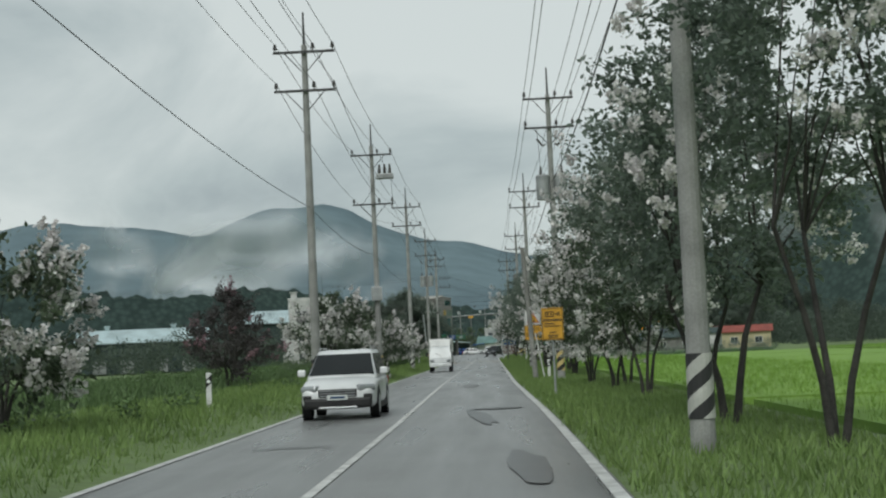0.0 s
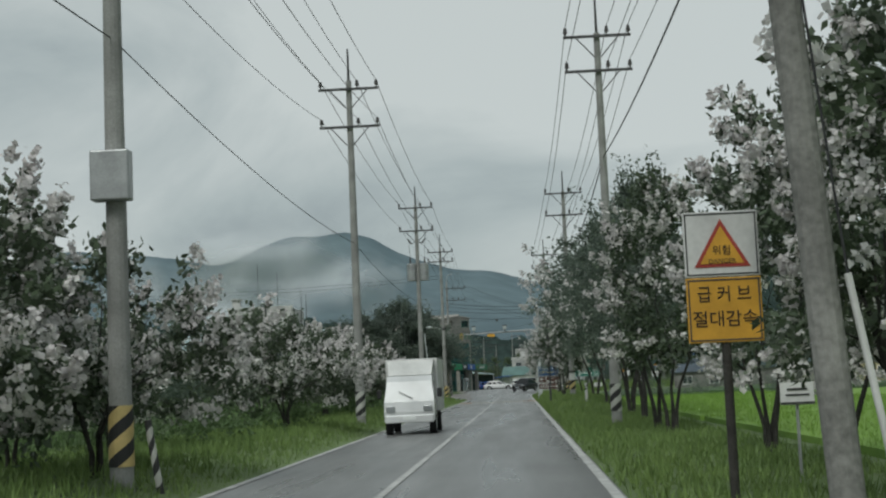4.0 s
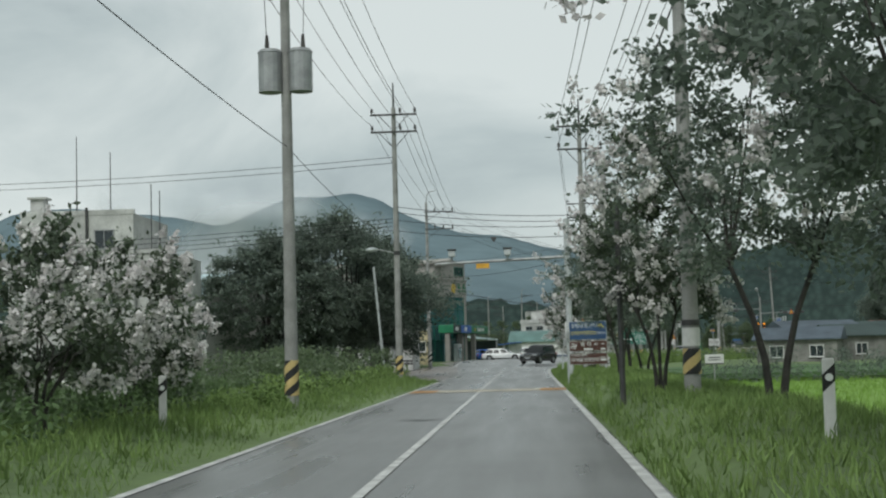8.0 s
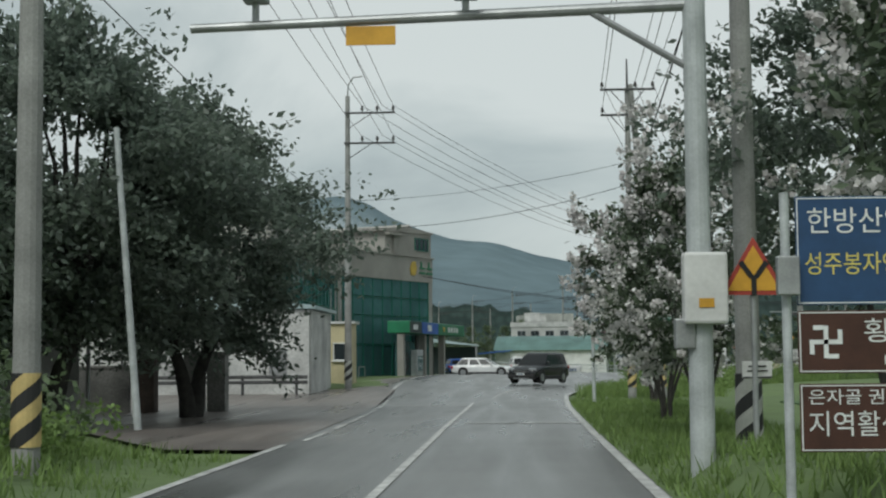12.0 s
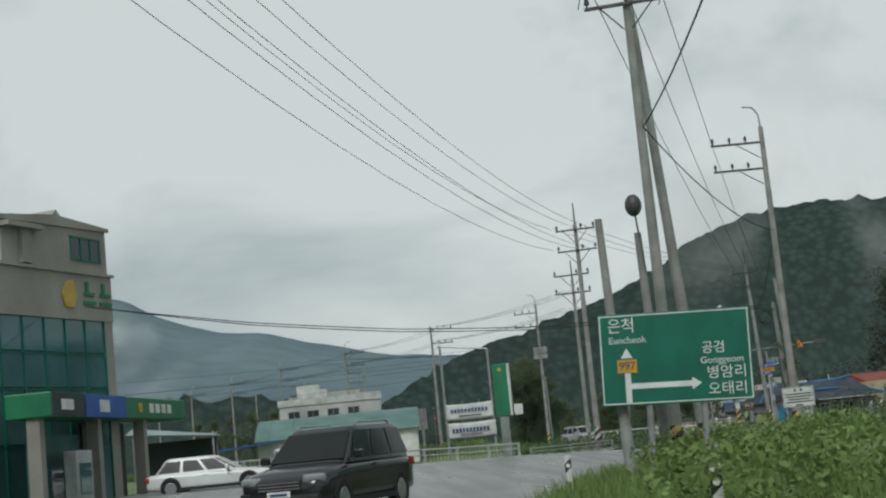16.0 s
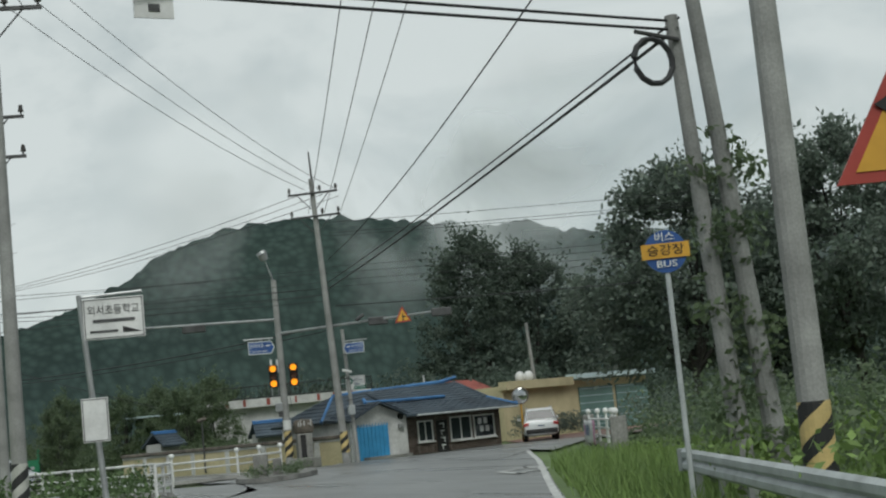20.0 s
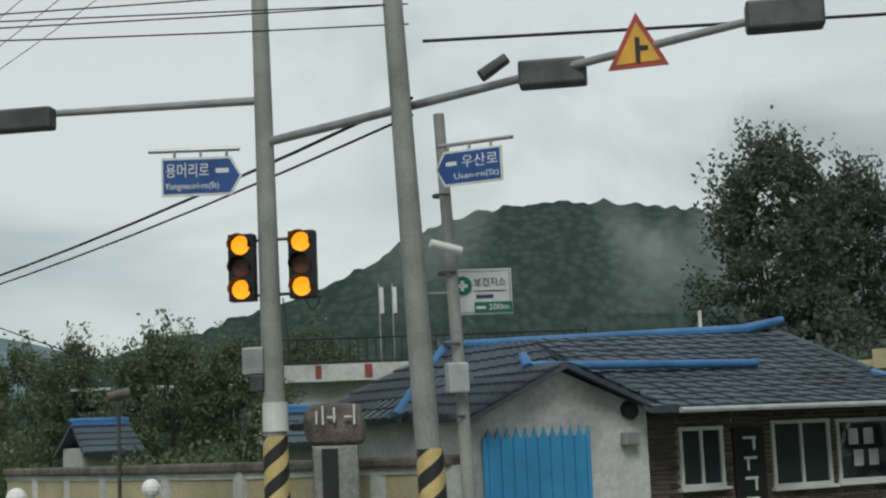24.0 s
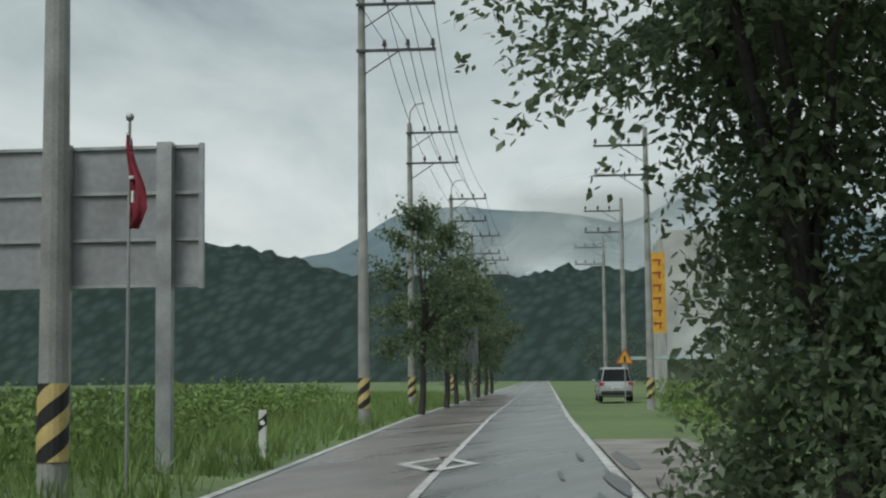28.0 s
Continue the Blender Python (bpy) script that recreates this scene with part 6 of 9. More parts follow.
def car(name, x, y, z, rz, label, paint, L=4.7, W=1.88, H=1.7, hood=0.98, bonnet=1.15, screen=0.75, roof0=0.42, rear=0.35, wheel=0.36, van=False, trim="plastic", category="car", rails=True, tail=True):
    t = thing(name, x, y, z, rz, label, category)
    h, w = L / 2, W / 2
    belt = hood + 0.04
    back = belt + 0.02 if not van else belt + 0.1

    def rounded(w_, h_, n, power):
        out = []
        for i in range(n):
            a = 2 * math.pi * (i + 0.5) / n
            c, s = math.cos(a), math.sin(a)
            out.append((w_ * math.copysign(abs(c) ** (2 / power), c), h_ * math.copysign(abs(s) ** (2 / power), s)))
        return out

    def smooth_part(nm, bm, material):
        ob = part(nm, bm, material, t)
        ob.data.shade_smooth()
        ob.data.set_sharp_from_angle(angle=radians(40))
        return ob
    # lower body, lofted front to back: place, half width, bottom, top
    prof = [(-h, w * 0.72, 0.4, hood - 0.34), (-h + 0.05, w * 0.84, 0.32, hood - 0.25), (-h + 0.18, w * 0.93, 0.28, hood - 0.16), (-h + 0.45, w * 0.98, 0.26, hood - 0.07), (-h + bonnet, w, 0.25, hood + 0.02), (0, w, 0.25, belt), (h - 0.5, w, 0.25, back), (h - 0.16, w * 0.97, 0.28, back - 0.02), (h - 0.04, w * 0.93, 0.32, back - 0.07), (h, w * 0.86, 0.4, back - 0.16)]
    yy_ = np.unique(np.concatenate([[p[0] for p in prof], np.linspace(-h + 0.45, h - 0.5, 12)]))
    rings = []
    for yv in yy_:
        wv, z0, z1 = (float(np.interp(yv, [p[0] for p in prof], [p[k] for p in prof])) for k in (1, 2, 3))
        rings.append([(a, float(yv), (z0 + z1) / 2 + b) for a, b in rounded(wv, (z1 - z0) / 2, 32, 5.5)])
    body = smooth_part("body", loft(B(), rings), paint)
    # cabin
    y0, y1 = -h + bonnet, h - rear * 0.4
    yr0, yr1 = y0 + screen, h - rear
    wt_ = w * 0.76
    rings = []
    for zz, ya, yb, wid in ((belt - 0.06, y0, y1, w * 0.955), ((belt + H - 0.13) / 2, (y0 + yr0) / 2, (y1 + yr1) / 2, (w * 0.955 + wt_) / 2), (H - 0.07, yr0, yr1, wt_), (H - 0.025, yr0 + 0.08, yr1 - 0.06, wt_ * 0.95), (H, yr0 + 0.3, yr1 - 0.22, wt_ * 0.8)):
        rings.append([(a, (ya + yb) / 2 + b, zz) for a, b in rounded(wid, (yb - ya) / 2, 48, 12)])
    smooth_part("cabin", loft(B(), rings), paint)

    def pane(nm, quad, out):
        o = Vector(out) * 0.016
        bm = B()
        f = [bm.verts.new(Vector(q) + o) for q in quad]
        k = [bm.verts.new(Vector(q) - o) for q in quad]
        bm.faces.new(f)
        bm.faces.new(k[::-1])
        for i in range(4):
            j = (i + 1) % 4
            bm.faces.new((f[j], f[i], k[i], k[j]))
        bmesh.ops.recalc_face_normals(bm, faces=bm.faces)
        return part(nm, bm, "carglass", t)
    zt, zb = H - 0.12, belt + 0.03
    def at(zz, s=0.0):
        u = (zz - belt + 0.06) / (H - 0.07 - belt + 0.06)
        return y0 + (yr0 - y0) * u, y1 + (yr1 - y1) * u, w * 0.955 + (wt_ - w * 0.955) * u
    (fb, rb, wb), (ft, rt, wtp) = at(zb), at(zt)
    pane("windscreen", [(-wb * 0.93, fb, zb), (wb * 0.93, fb, zb), (wtp * 0.93, ft, zt), (-wtp * 0.93, ft, zt)], (0, -1.0, 0.6))
    pane("rear_window", [(-wb * 0.88, rb, zb + 0.04), (wb * 0.88, rb, zb + 0.04), (wtp * 0.88, rt, zt), (-wtp * 0.88, rt, zt)], (0, 1, 0.3))
    n = 3
    for s in (-1, 1):
        for i in range(n):
            a, b = i / n + 0.03, (i + 1) / n - 0.015
            q = [(s * wb, fb + 0.12 + (rb - fb - 0.2) * a, zb), (s * wb, fb + 0.12 + (rb - fb - 0.2) * b, zb), (s * wtp, ft + 0.02 + (rt - ft - 0.1) * b, zt), (s * wtp, ft + 0.02 + (rt - ft - 0.1) * a, zt)]
            pane("side_window", q if s > 0 else q[::-1], (s, 0, 0.2))
        if rails:
            tube("roof_rail", [(s * wt_ * 0.9, yr0 + 0.25, H - 0.02), (s * wt_ * 0.92, yr0 + 0.4, H + 0.05), (s * wt_ * 0.92, yr1 - 0.5, H + 0.05), (s * wt_ * 0.9, yr1 - 0.3, H - 0.02)], 0.022, "steel", t, 6)
        bm = box(B(), s * (w + 0.1), fb + 0.25, belt + 0.1, 0.2, 0.13, 0.17, bevel=0.035)
        part("wing_mirror", bm, paint, t)
        for yy in (-h + 0.92, h - 0.95):
            wl = part("wheel", rod(B(), (s * (w - 0.22), yy, wheel), (s * (w + 0.005), yy, wheel), wheel, wheel, 24), "rubber", t)
            part("rim", rod(B(), (s * (w + 0.0), yy, wheel), (s * (w + 0.012), yy, wheel), wheel * 0.68, wheel * 0.62, 20), "rim", wl)
            bm = B()
            rod(bm, (s * (w - 0.02), yy, wheel + 0.03), (s * (w + 0.003), yy, wheel + 0.03), wheel * 1.16, wheel * 1.16, 24)
            part("wheel_arch", bm, "plastic", t)
        bm = box(B(), s * w * 0.7, -h + 0.2, hood - 0.25, 0.46, 0.3, 0.17, rz=s * 26, bevel=0.06)
        part("headlight", bm, "lampglass", t)
        bm = box(B(), s * w * 0.78, -h + 0.03, 0.56, 0.22, 0.08, 0.13, bevel=0.02)
        part("fog_lamp", bm, "plastic", t)
        bm = box(B(), s * w * 0.83, h - 0.08, back - 0.2, 0.3, 0.16, 0.2, bevel=0.03)
        part("tail_light", bm, "redlamp", t)
        for yy in (0.0,):
            part("door_handle", box(B(), s * (w + 0.01), 0.15, belt - 0.14, 0.03, 0.2, 0.035), paint, t)
    part("front_bumper", box(B(), 0, -h + 0.07, 0.42, W * 0.88, 0.24, 0.26, bevel=0.07), trim, t)
    part("skid_plate", box(B(), 0, -h - 0.03, 0.31, W * 0.5, 0.06, 0.05, bevel=0.015), "rim", t)
    part("grille", box(B(), 0, -h + 0.01, hood - 0.36, W * 0.5, 0.07, 0.2, bevel=0.03), "plastic", t)
    for gz in (-0.3, -0.36, -0.42):
        part("grille_bar", box(B(), 0, -h - 0.025, hood + gz, W * 0.46, 0.02, 0.022), "rim", t)
    part("rear_bumper", box(B(), 0, h - 0.05, 0.5, W * 0.9, 0.2, 0.24, bevel=0.05), trim, t)
    for yy, s in ((-h - 0.045, 1), (h + 0.01, -1)):
        pl = part("number_plate", box(B(), 0, yy, 0.56 if s > 0 else 0.78, 0.5, 0.02, 0.12), "signwhite", t)
        part("plate_bar", box(B(), 0, yy - s * 0.014, 0.56 if s > 0 else 0.78, 0.36, 0.006, 0.05), "navysign", pl)
    for s in (-1, 1):
        part("sill", box(B(), s * w * 0.97, 0, 0.3, 0.08, L * 0.5, 0.12), "plastic", t)
    return t


car("suv", -3.24, 30.6, 0.03, 0, "silver-white sport utility car on the oncoming lane", "white_car", 4.68, 1.9, 1.72, 1.02, 1.05, 1.0)
car("suv", 1.1, 258.4, 0.3, -26, "dark four-wheel-drive car coming round the bend", "black_car", 4.9, 1.92, 1.82, 1.08, 1.2, 0.9)
car("saloon_car", -2.8, 284.0, 0.45, 82, "white saloon parked before the bank", "white_car", 4.85, 1.83, 1.46, 0.86, 1.3, 0.95, 0.42, 0.75, 0.34, rails=False)
car("suv", 51.4, 345.9, 0.03, 152, "white sport utility car parked beside the tiled house", "white_car", 4.4, 1.82, 1.68, 1.0, 1.0, 0.95, 0.42, 0.45)
car("van", 4.3, 448.6, 0.02, 199, "silver people carrier parked beside the road", "silver_car", 5.1, 1.92, 1.94, 1.05, 0.75, 0.65, 0.42, 0.15, 0.34, van=True, rails=False)
car("suv", 26.3, 359.2, 0.03, 21, "silver sport utility car on the oncoming lane", "silver_car", 4.5, 1.86, 1.66, 1.0, 1.05)
car("suv", 1.2, 303.8, 0.35, 100, "white car parked behind the bridge rail", "white_car", 4.5, 1.82, 1.65, 1.0, 1.05)
car("hatchback", -4.8, 305.5, 0.4, 110, "blue car parked by the sheds", "nhblue", 4.2, 1.75, 1.5, 0.92, 1.05, 0.8, rails=False)


def truck(x, y, z, rz):
    t = thing("box_truck", x, y, z, rz, "small white box truck on the oncoming lane", "truck")
    prof = [(-2.45, 0.45), (-2.5, 0.75), (-2.42, 1.08), (-2.05, 1.75), (-1.85, 1.93), (-0.95, 1.95), (-0.92, 0.5)]
    rings = []
    for s, k in ((-0.83, 0.0), (-0.78, 0.03), (0.78, 0.03), (0.83, 0.0)):
        rings.append([(s * (0.9 if zz > 1.5 else 1.0), yy, zz) for yy, zz in prof])
    part("cab", loft(B(), rings), "white_car", t)
    part("windscreen", prism(B(), [(-0.7, 0), (0.7, 0), (0.62, 0.66), (-0.62, 0.66)], -0.012, 0.012, pose(0, -2.37, 1.14, -29)), "carglass", t)
    for s in (-1, 1):
        part("side_window", prism(B(), [(-2.0, 1.15), (-1.25, 1.15), (-1.25, 1.75), (-1.75, 1.75)], -0.01, 0.01, Matrix.Translation((s * 0.80, 0, 0)) @ pose(0, 0, 0, 0, 0, 90)), "carglass", t)
        part("headlight", box(B(), s * 0.62, -2.5, 0.85, 0.3, 0.1, 0.2, bevel=0.03), "lampglass", t)
        part("wing_mirror", box(B(), s * 1.0, -2.2, 1.35, 0.16, 0.1, 0.3, bevel=0.03), "plastic", t)
        for yy in (-1.75, 1.35):
            wl = part("wheel", rod(B(), (s * 0.62, yy, 0.33), (s * 0.84, yy, 0.33), 0.33, 0.33, 22), "rubber", t)
            part("rim", rod(B(), (s * 0.83, yy, 0.33), (s * 0.85, yy, 0.33), 0.2, 0.18, 16), "rim", wl)
    part("bumper", box(B(), 0, -2.5, 0.52, 1.6, 0.14, 0.26, bevel=0.04), "white_car", t)
    part("number_plate", box(B(), 0, -2.58, 0.55, 0.44, 0.02, 0.12), "signwhite", t)
    part("wiper", rod(B(), (0.15, -2.43, 1.16), (-0.35, -2.3, 1.42), 0.012, 0.012, 5), "plastic", t)
    part("cargo_box", box(B(), 0, 0.95, 1.62, 1.78, 3.55, 1.78, bevel=0.03), "white", t)
    part("wind_deflector", loft(B(), [[(-0.72, -1.75, 1.95), (0.72, -1.75, 1.95), (0.72, -0.85, 1.95), (-0.72, -0.85, 1.95)], [(-0.78, -1.25, 2.45), (0.78, -1.25, 2.45), (0.78, -0.85, 2.45), (-0.78, -0.85, 2.45)]]), "white", t)
    part("chassis", box(B(), 0, 0.4, 0.55, 0.8, 4.9, 0.2), "plastic", t)
    part("mud_guard", box(B(), 0, 1.35, 0.68, 1.6, 0.9, 0.06), "plastic", t)


truck(-3.35, 105, 0.03, 0)


# ---- buildings ----
def window(parent, x, z, w, h, y, frame="white", glass="darkglass", bars_x=1, sill=True, depth=0.08):
    """A framed window on a face at y, seen from -y."""
    win = part("window_frame", box(box(box(box(B(), x, y, z + h / 2, w + 0.1, depth, 0.07), x, y, z - h / 2, w + 0.1, depth, 0.07), x - w / 2, y, z, 0.07, depth, h), x + w / 2, y, z, 0.07, depth, h), frame, parent)
    part("pane", box(B(), x, y + 0.01, z, w, 0.02, h), glass, win)
    for i in range(bars_x):
        part("mullion", box(B(), x - w / 2 + w * (i + 1) / (bars_x + 1), y - 0.01, z, 0.05, depth * 0.8, h), frame, win)
    if sill:
        part("sill", box(B(), x, y - 0.05, z - h / 2 - 0.06, w + 0.2, 0.16, 0.05), frame, win)
    return win


# bank: front along local x, street side at -y
def curtain(t, x0, x1, n, rows, y=0.12):
    """Glass panels in a thin frame between x0 and x1."""
    for z0, z1 in rows:
        for i in range(n):
            a, b = x0 + (x1 - x0) * i / n, x0 + (x1 - x0) * (i + 1) / n
            part("glass_panel", box(B(), (a + b) / 2, y, (z0 + z1) / 2, b - a - 0.05, 0.05, z1 - z0 - 0.05), "nhglass", t)
    for i in range(n + 1):
        part("mullion", box(B(), x0 + (x1 - x0) * i / n, y - 0.02, (rows[0][0] + rows[-1][1]) / 2, 0.06, 0.14, rows[-1][1] - rows[0][0]), "greensign", t)
    for z0, z1 in rows:
        part("transom", box(B(), (x0 + x1) / 2, y - 0.015, z1, x1 - x0, 0.12, 0.06), "greensign", t)


t = thing("bank_building", -7.3, 293.7, 0, 64.3, "beige bank building with teal glass front and green canopy", "building")
part("wall", box(B(), -7.4, 6, 9.3, 14.8, 12, 2.0), "nhwall", t)
part("wall", box(B(), -0.35, 6, 4.15, 0.7, 11.9, 8.3), "nhwall", t)
part("wall", box(B(), -14.5, 6, 4.15, 0.6, 11.9, 8.3), "nhwall", t)
part("wall", box(B(), -7.4, 11.8, 4.15, 13.4, 0.4, 8.3), "nhwall", t)
part("coping", box(B(), -7.4, 0.02, 10.36, 15.0, 0.3, 0.12), "nhwall", t)
part("roof_deck", box(B(), -7.4, 6, 10.3, 14.4, 11.5, 0.06), "concrete_d", t)
part("interior", box(B(), -7.4, 3.2, 4.2, 13.2, 0.2, 8), "darkglass", t)
curtain(t, -14.1, -0.7, 9, ((0.5, 3.0), (3.05, 5.3), (5.35, 6.8), (6.85, 8.3)))
part("penthouse", box(B(), -3.9, 4.2, 11.35, 7.6, 8.2, 2.1), "nhwall", t)
part("penthouse_roof", prism(B(), [(-8.2, 12.2), (-8.2, 12.35), (-4.2, 12.75), (-3.9, 13.0), (-3.6, 12.75), (0.1, 12.55), (0.1, 12.4)], 0.0, 8.6), "nhwall", t)
window(t, -1.75, 11.45, 2.2, 1.0, 0.08, "greensign", "darkglass", 2, False)
part("duct", box(B(), -6.6, 0.0, 12.0, 2.4, 0.8, 0.2), "nhwall", t)
part("duct", box(B(), -6.2, 0.15, 11.2, 0.7, 0.5, 1.4), "nhwall", t)
part("emblem", prism(B(), [(-3.7, 8.8), (-3.1, 8.8), (-2.8, 9.4), (-3.1, 10.0), (-3.6, 9.9), (-3.9, 9.3)], -0.1, -0.02), "gold", t, "gold emblem without lettering")
for x in (-2.3, -1.05):
    part("emblem_bar", box(B(), x + 0.45, -0.06, 9.05, 0.9, 0.08, 0.16), "brightgreen", t)
    part("emblem_bar", box(B(), x + 0.45, -0.06, 9.45, 0.8, 0.08, 0.14), "brightgreen", t)
    part("emblem_bar", box(B(), x + 0.3, -0.06, 9.75, 0.16, 0.08, 0.45), "brightgreen", t)
can = part("canopy", box(B(), -9.3, 0.9, 4.35, 18.6, 1.8, 0.95, bevel=0.06), "brightgreen", t, "green and blue entrance canopy")
can.matrix_local = pose(-7.3, 293.7, 0, 0, 0, 64.3).inverted() @ pose(-4.9, 300.8, 0, 0, 0, 79)
part("canopy_panel", box(B(), -12.3, -0.02, 4.35, 5.2, 0.06, 0.9), "nhblue", can)
part("canopy_panel", box(B(), -16.8, -0.02, 4.35, 3.5, 0.06, 0.9), "barn", can)
for i in range(4):
    part("canopy_mark", box(B(), -5.9 + 0.95 * i, -0.03, 4.35, 0.6, 0.03, 0.42), "signwhite", can)
part("canopy_mark", box(B(), -7.6, -0.03, 4.35, 0.5, 0.03, 0.4), "gold", can)
part("canopy_mark", box(B(), -12.6, -0.06, 4.35, 1.2, 0.03, 0.5), "signwhite", can)
part("canopy_mark", box(B(), -17.0, -0.06, 4.35, 1.3, 0.03, 0.4), "signwhite", can)
for x in (-18.2, -11.6, -5.2):
    part("pillar", box(B(), x, 0.8, 1.95, 0.5, 0.5, 3.9), "nhwall", can)
part("roller_shutter", box(B(), -8.4, 1.5, 1.95, 5.6, 0.12, 3.7), "steel_d", can)
part("glass_door", box(B(), -14.8, 1.4, 1.7, 5.6, 0.1, 3.2), "nhglass", can)
part("cash_machine", box(B(), -14.6, 0.5, 1.45, 1.9, 0.5, 2.3, bevel=0.03), "paleblue", can, "pale cash machine booth")
part("machine_screen", box(B(), -14.6, 0.22, 1.5, 1.3, 0.04, 1.2), "nhglass", can)
part("base_slab", box(B(), -9.3, 0.2, 0.1, 19, 2.6, 0.5), "concrete_d", can)
t = thing("bank_annex", -13.7, 280.4, 0, 90, "long beige wing with teal strip windows", "building")
part("wall", box(B(), -15.1, 6, 9.1, 30, 12, 1.9), "nhwall", t)
part("wall", box(B(), -29.8, 6, 4.1, 0.5, 11.9, 8.2), "nhwall", t)
part("wall", box(B(), -15.1, 11.8, 4.1, 29, 0.4, 8.2), "nhwall", t)
part("interior", box(B(), -15.1, 3.2, 4.1, 29, 0.2, 8), "darkglass", t)
part("roof_deck", box(B(), -15.1, 6, 10.1, 29.6, 11.6, 0.06), "concrete_d", t)
curtain(t, -29.4, -0.3, 16, ((0.5, 3.2), (3.25, 5.6), (5.65, 8.15)))
part("canopy", box(B(), -22.5, -0.8, 4.1, 9, 1.6, 0.9, bevel=0.05), "brightgreen", t)
for x in (-20, -17.5, -15):
    part("flag_staff", rod(B(), (x, -2.0, 0.2), (x, -2.0, 6.2), 0.05, 0.04, 8), "steel", t)
tube("handrail", [(-6, -2.2, 0.2), (-6, -2.2, 1.3), (-2, -2.2, 1.3), (-2, -2.2, 0.2)], 0.035, "steel", t, 6)

t = thing("bus_shelter", -6.2, 310.5, 0.35, 0, "small open shelter with a white sheet roof", "shelter")
part("roof", prism(B(), [(-2.6, 3.2), (-2.2, 3.5), (2.3, 2.85), (2.3, 2.75)], -2, 2), "paleroof", t)
for x in (-2.2, 2.1):
    for y in (-1.8, 1.8):
        part("post", box(B(), x, y, 1.5, 0.1, 0.1, 3.0), "steel", t)
part("back_wall", box(B(), 0, 1.9, 1.4, 4.3, 0.08, 2.6), "barn", t)

# white warehouse wall, gate pillars, booth
t = thing("warehouse", -16.5, 239.5, 0.2, 0, "low white rendered warehouse behind the yard", "building")
part("wall", box(B(), 2.2, -3.6, 1.9, 9.6, 0.3, 3.8), "wallwhite", t)
part("wall", box(B(), 6.9, 0, 1.9, 0.3, 6.9, 3.8), "wallwhite", t)
part("wall", box(B(), -8, -3.6, 1.5, 11, 0.3, 3.0), "wallwhite", t)
part("roof", prism(B(), [(-13.5, 3.75), (-13.5, 3.9), (2, 4.5), (7.3, 4.0), (7.3, 3.85)], -3.9, 3.9), "paleroof", t)
part("door", box(B(), 5.6, -3.78, 1.4, 0.8, 0.06, 1.3), "steel", t)
part("drain_pipe", rod(B(), (-1.5, -3.8, 0), (-1.5, -3.8, 3.8), 0.05, 0.05, 8), "steel_d", t)
t = thing("guard_rail", -13.5, 234.6, 0.15, 0, "dark steel crash barrier before the warehouse", "guard rail")
for z in (0.62, 0.85):
    part("beam", box(B(), 0.3, 0, z, 7.6, 0.08, 0.16, bevel=0.03), "steel_d", t)
for x in (-3.2, -1, 1.2, 3.6):
    part("post", box(B(), x, 0.08, 0.45, 0.12, 0.1, 1.0), "steel_d", t)
for i, x in enumerate((-12.4, -10.9, -10.2)):
    t = thing("gate_pillar", x, 218.5 + 0.4 * i, 0, 0, "weathered brick and concrete gate pillar", "pillar", "gate pillars")
    part("shaft", box(B(), 0, 0, 0.95, 0.62, 0.62, 1.9, bevel=0.02), "brick" if i == 0 else "concrete_d", t)
    part("cap", box(B(), 0, 0, 1.95, 0.72, 0.72, 0.12, bevel=0.02), "concrete_d", t)
t = thing("yard_wall", -17.0, 218.6, 0, 0, "dark stained yard wall under the trees", "wall")
part("panel", box(B(), 0, 0, 0.75, 8, 0.25, 1.5), "concrete_d", t)
part("coping", box(B(), 0, 0, 1.53, 8.1, 0.33, 0.08), "concrete_d", t)
t = thing("site_booth", -9.6, 249.0, 0.3, 0, "small pale site booth beside the bank", "booth")
part("wall", box(B(), 0, 0, 1.7, 1.3, 2.0, 3.4, bevel=0.02), "cream", t)
window(t, 0.0, 1.9, 0.7, 0.9, -1.02, "white", "darkglass", 0)
part("roof", box(B(), 0, 0, 3.45, 1.6, 2.3, 0.12), "white", t)
t = thing("slim_pole", -8.6, 203, 0.35, 0, "leaning white pole before the dark trees", "pole")
part("shaft", rod(B(), (0, 0, -0.2), (-0.55, 0, 6.6), 0.09, 0.07, 10), "paleblue", t)

t = thing("emblem_board", -12.0, 212.0, 0.0, 0, "dark board with a pale shield on a steel post", "sign")
posts(t, (-0.45,), 5.6, 0.06, "steel")
panel(t, "board", -0.4, 0.45, 3.7, 5.5, "barn", "paleblue")
part("shield", prism(B(), [(-0.2, 5.25), (0.24, 5.25), (0.24, 4.95), (0.02, 4.7), (-0.2, 4.95)], -0.026, -0.018), "paleblue", t)
bars(t, [(0.02, 4.35, 0.6, 0.12), (0.02, 4.05, 0.5, 0.1)], "paleblue")

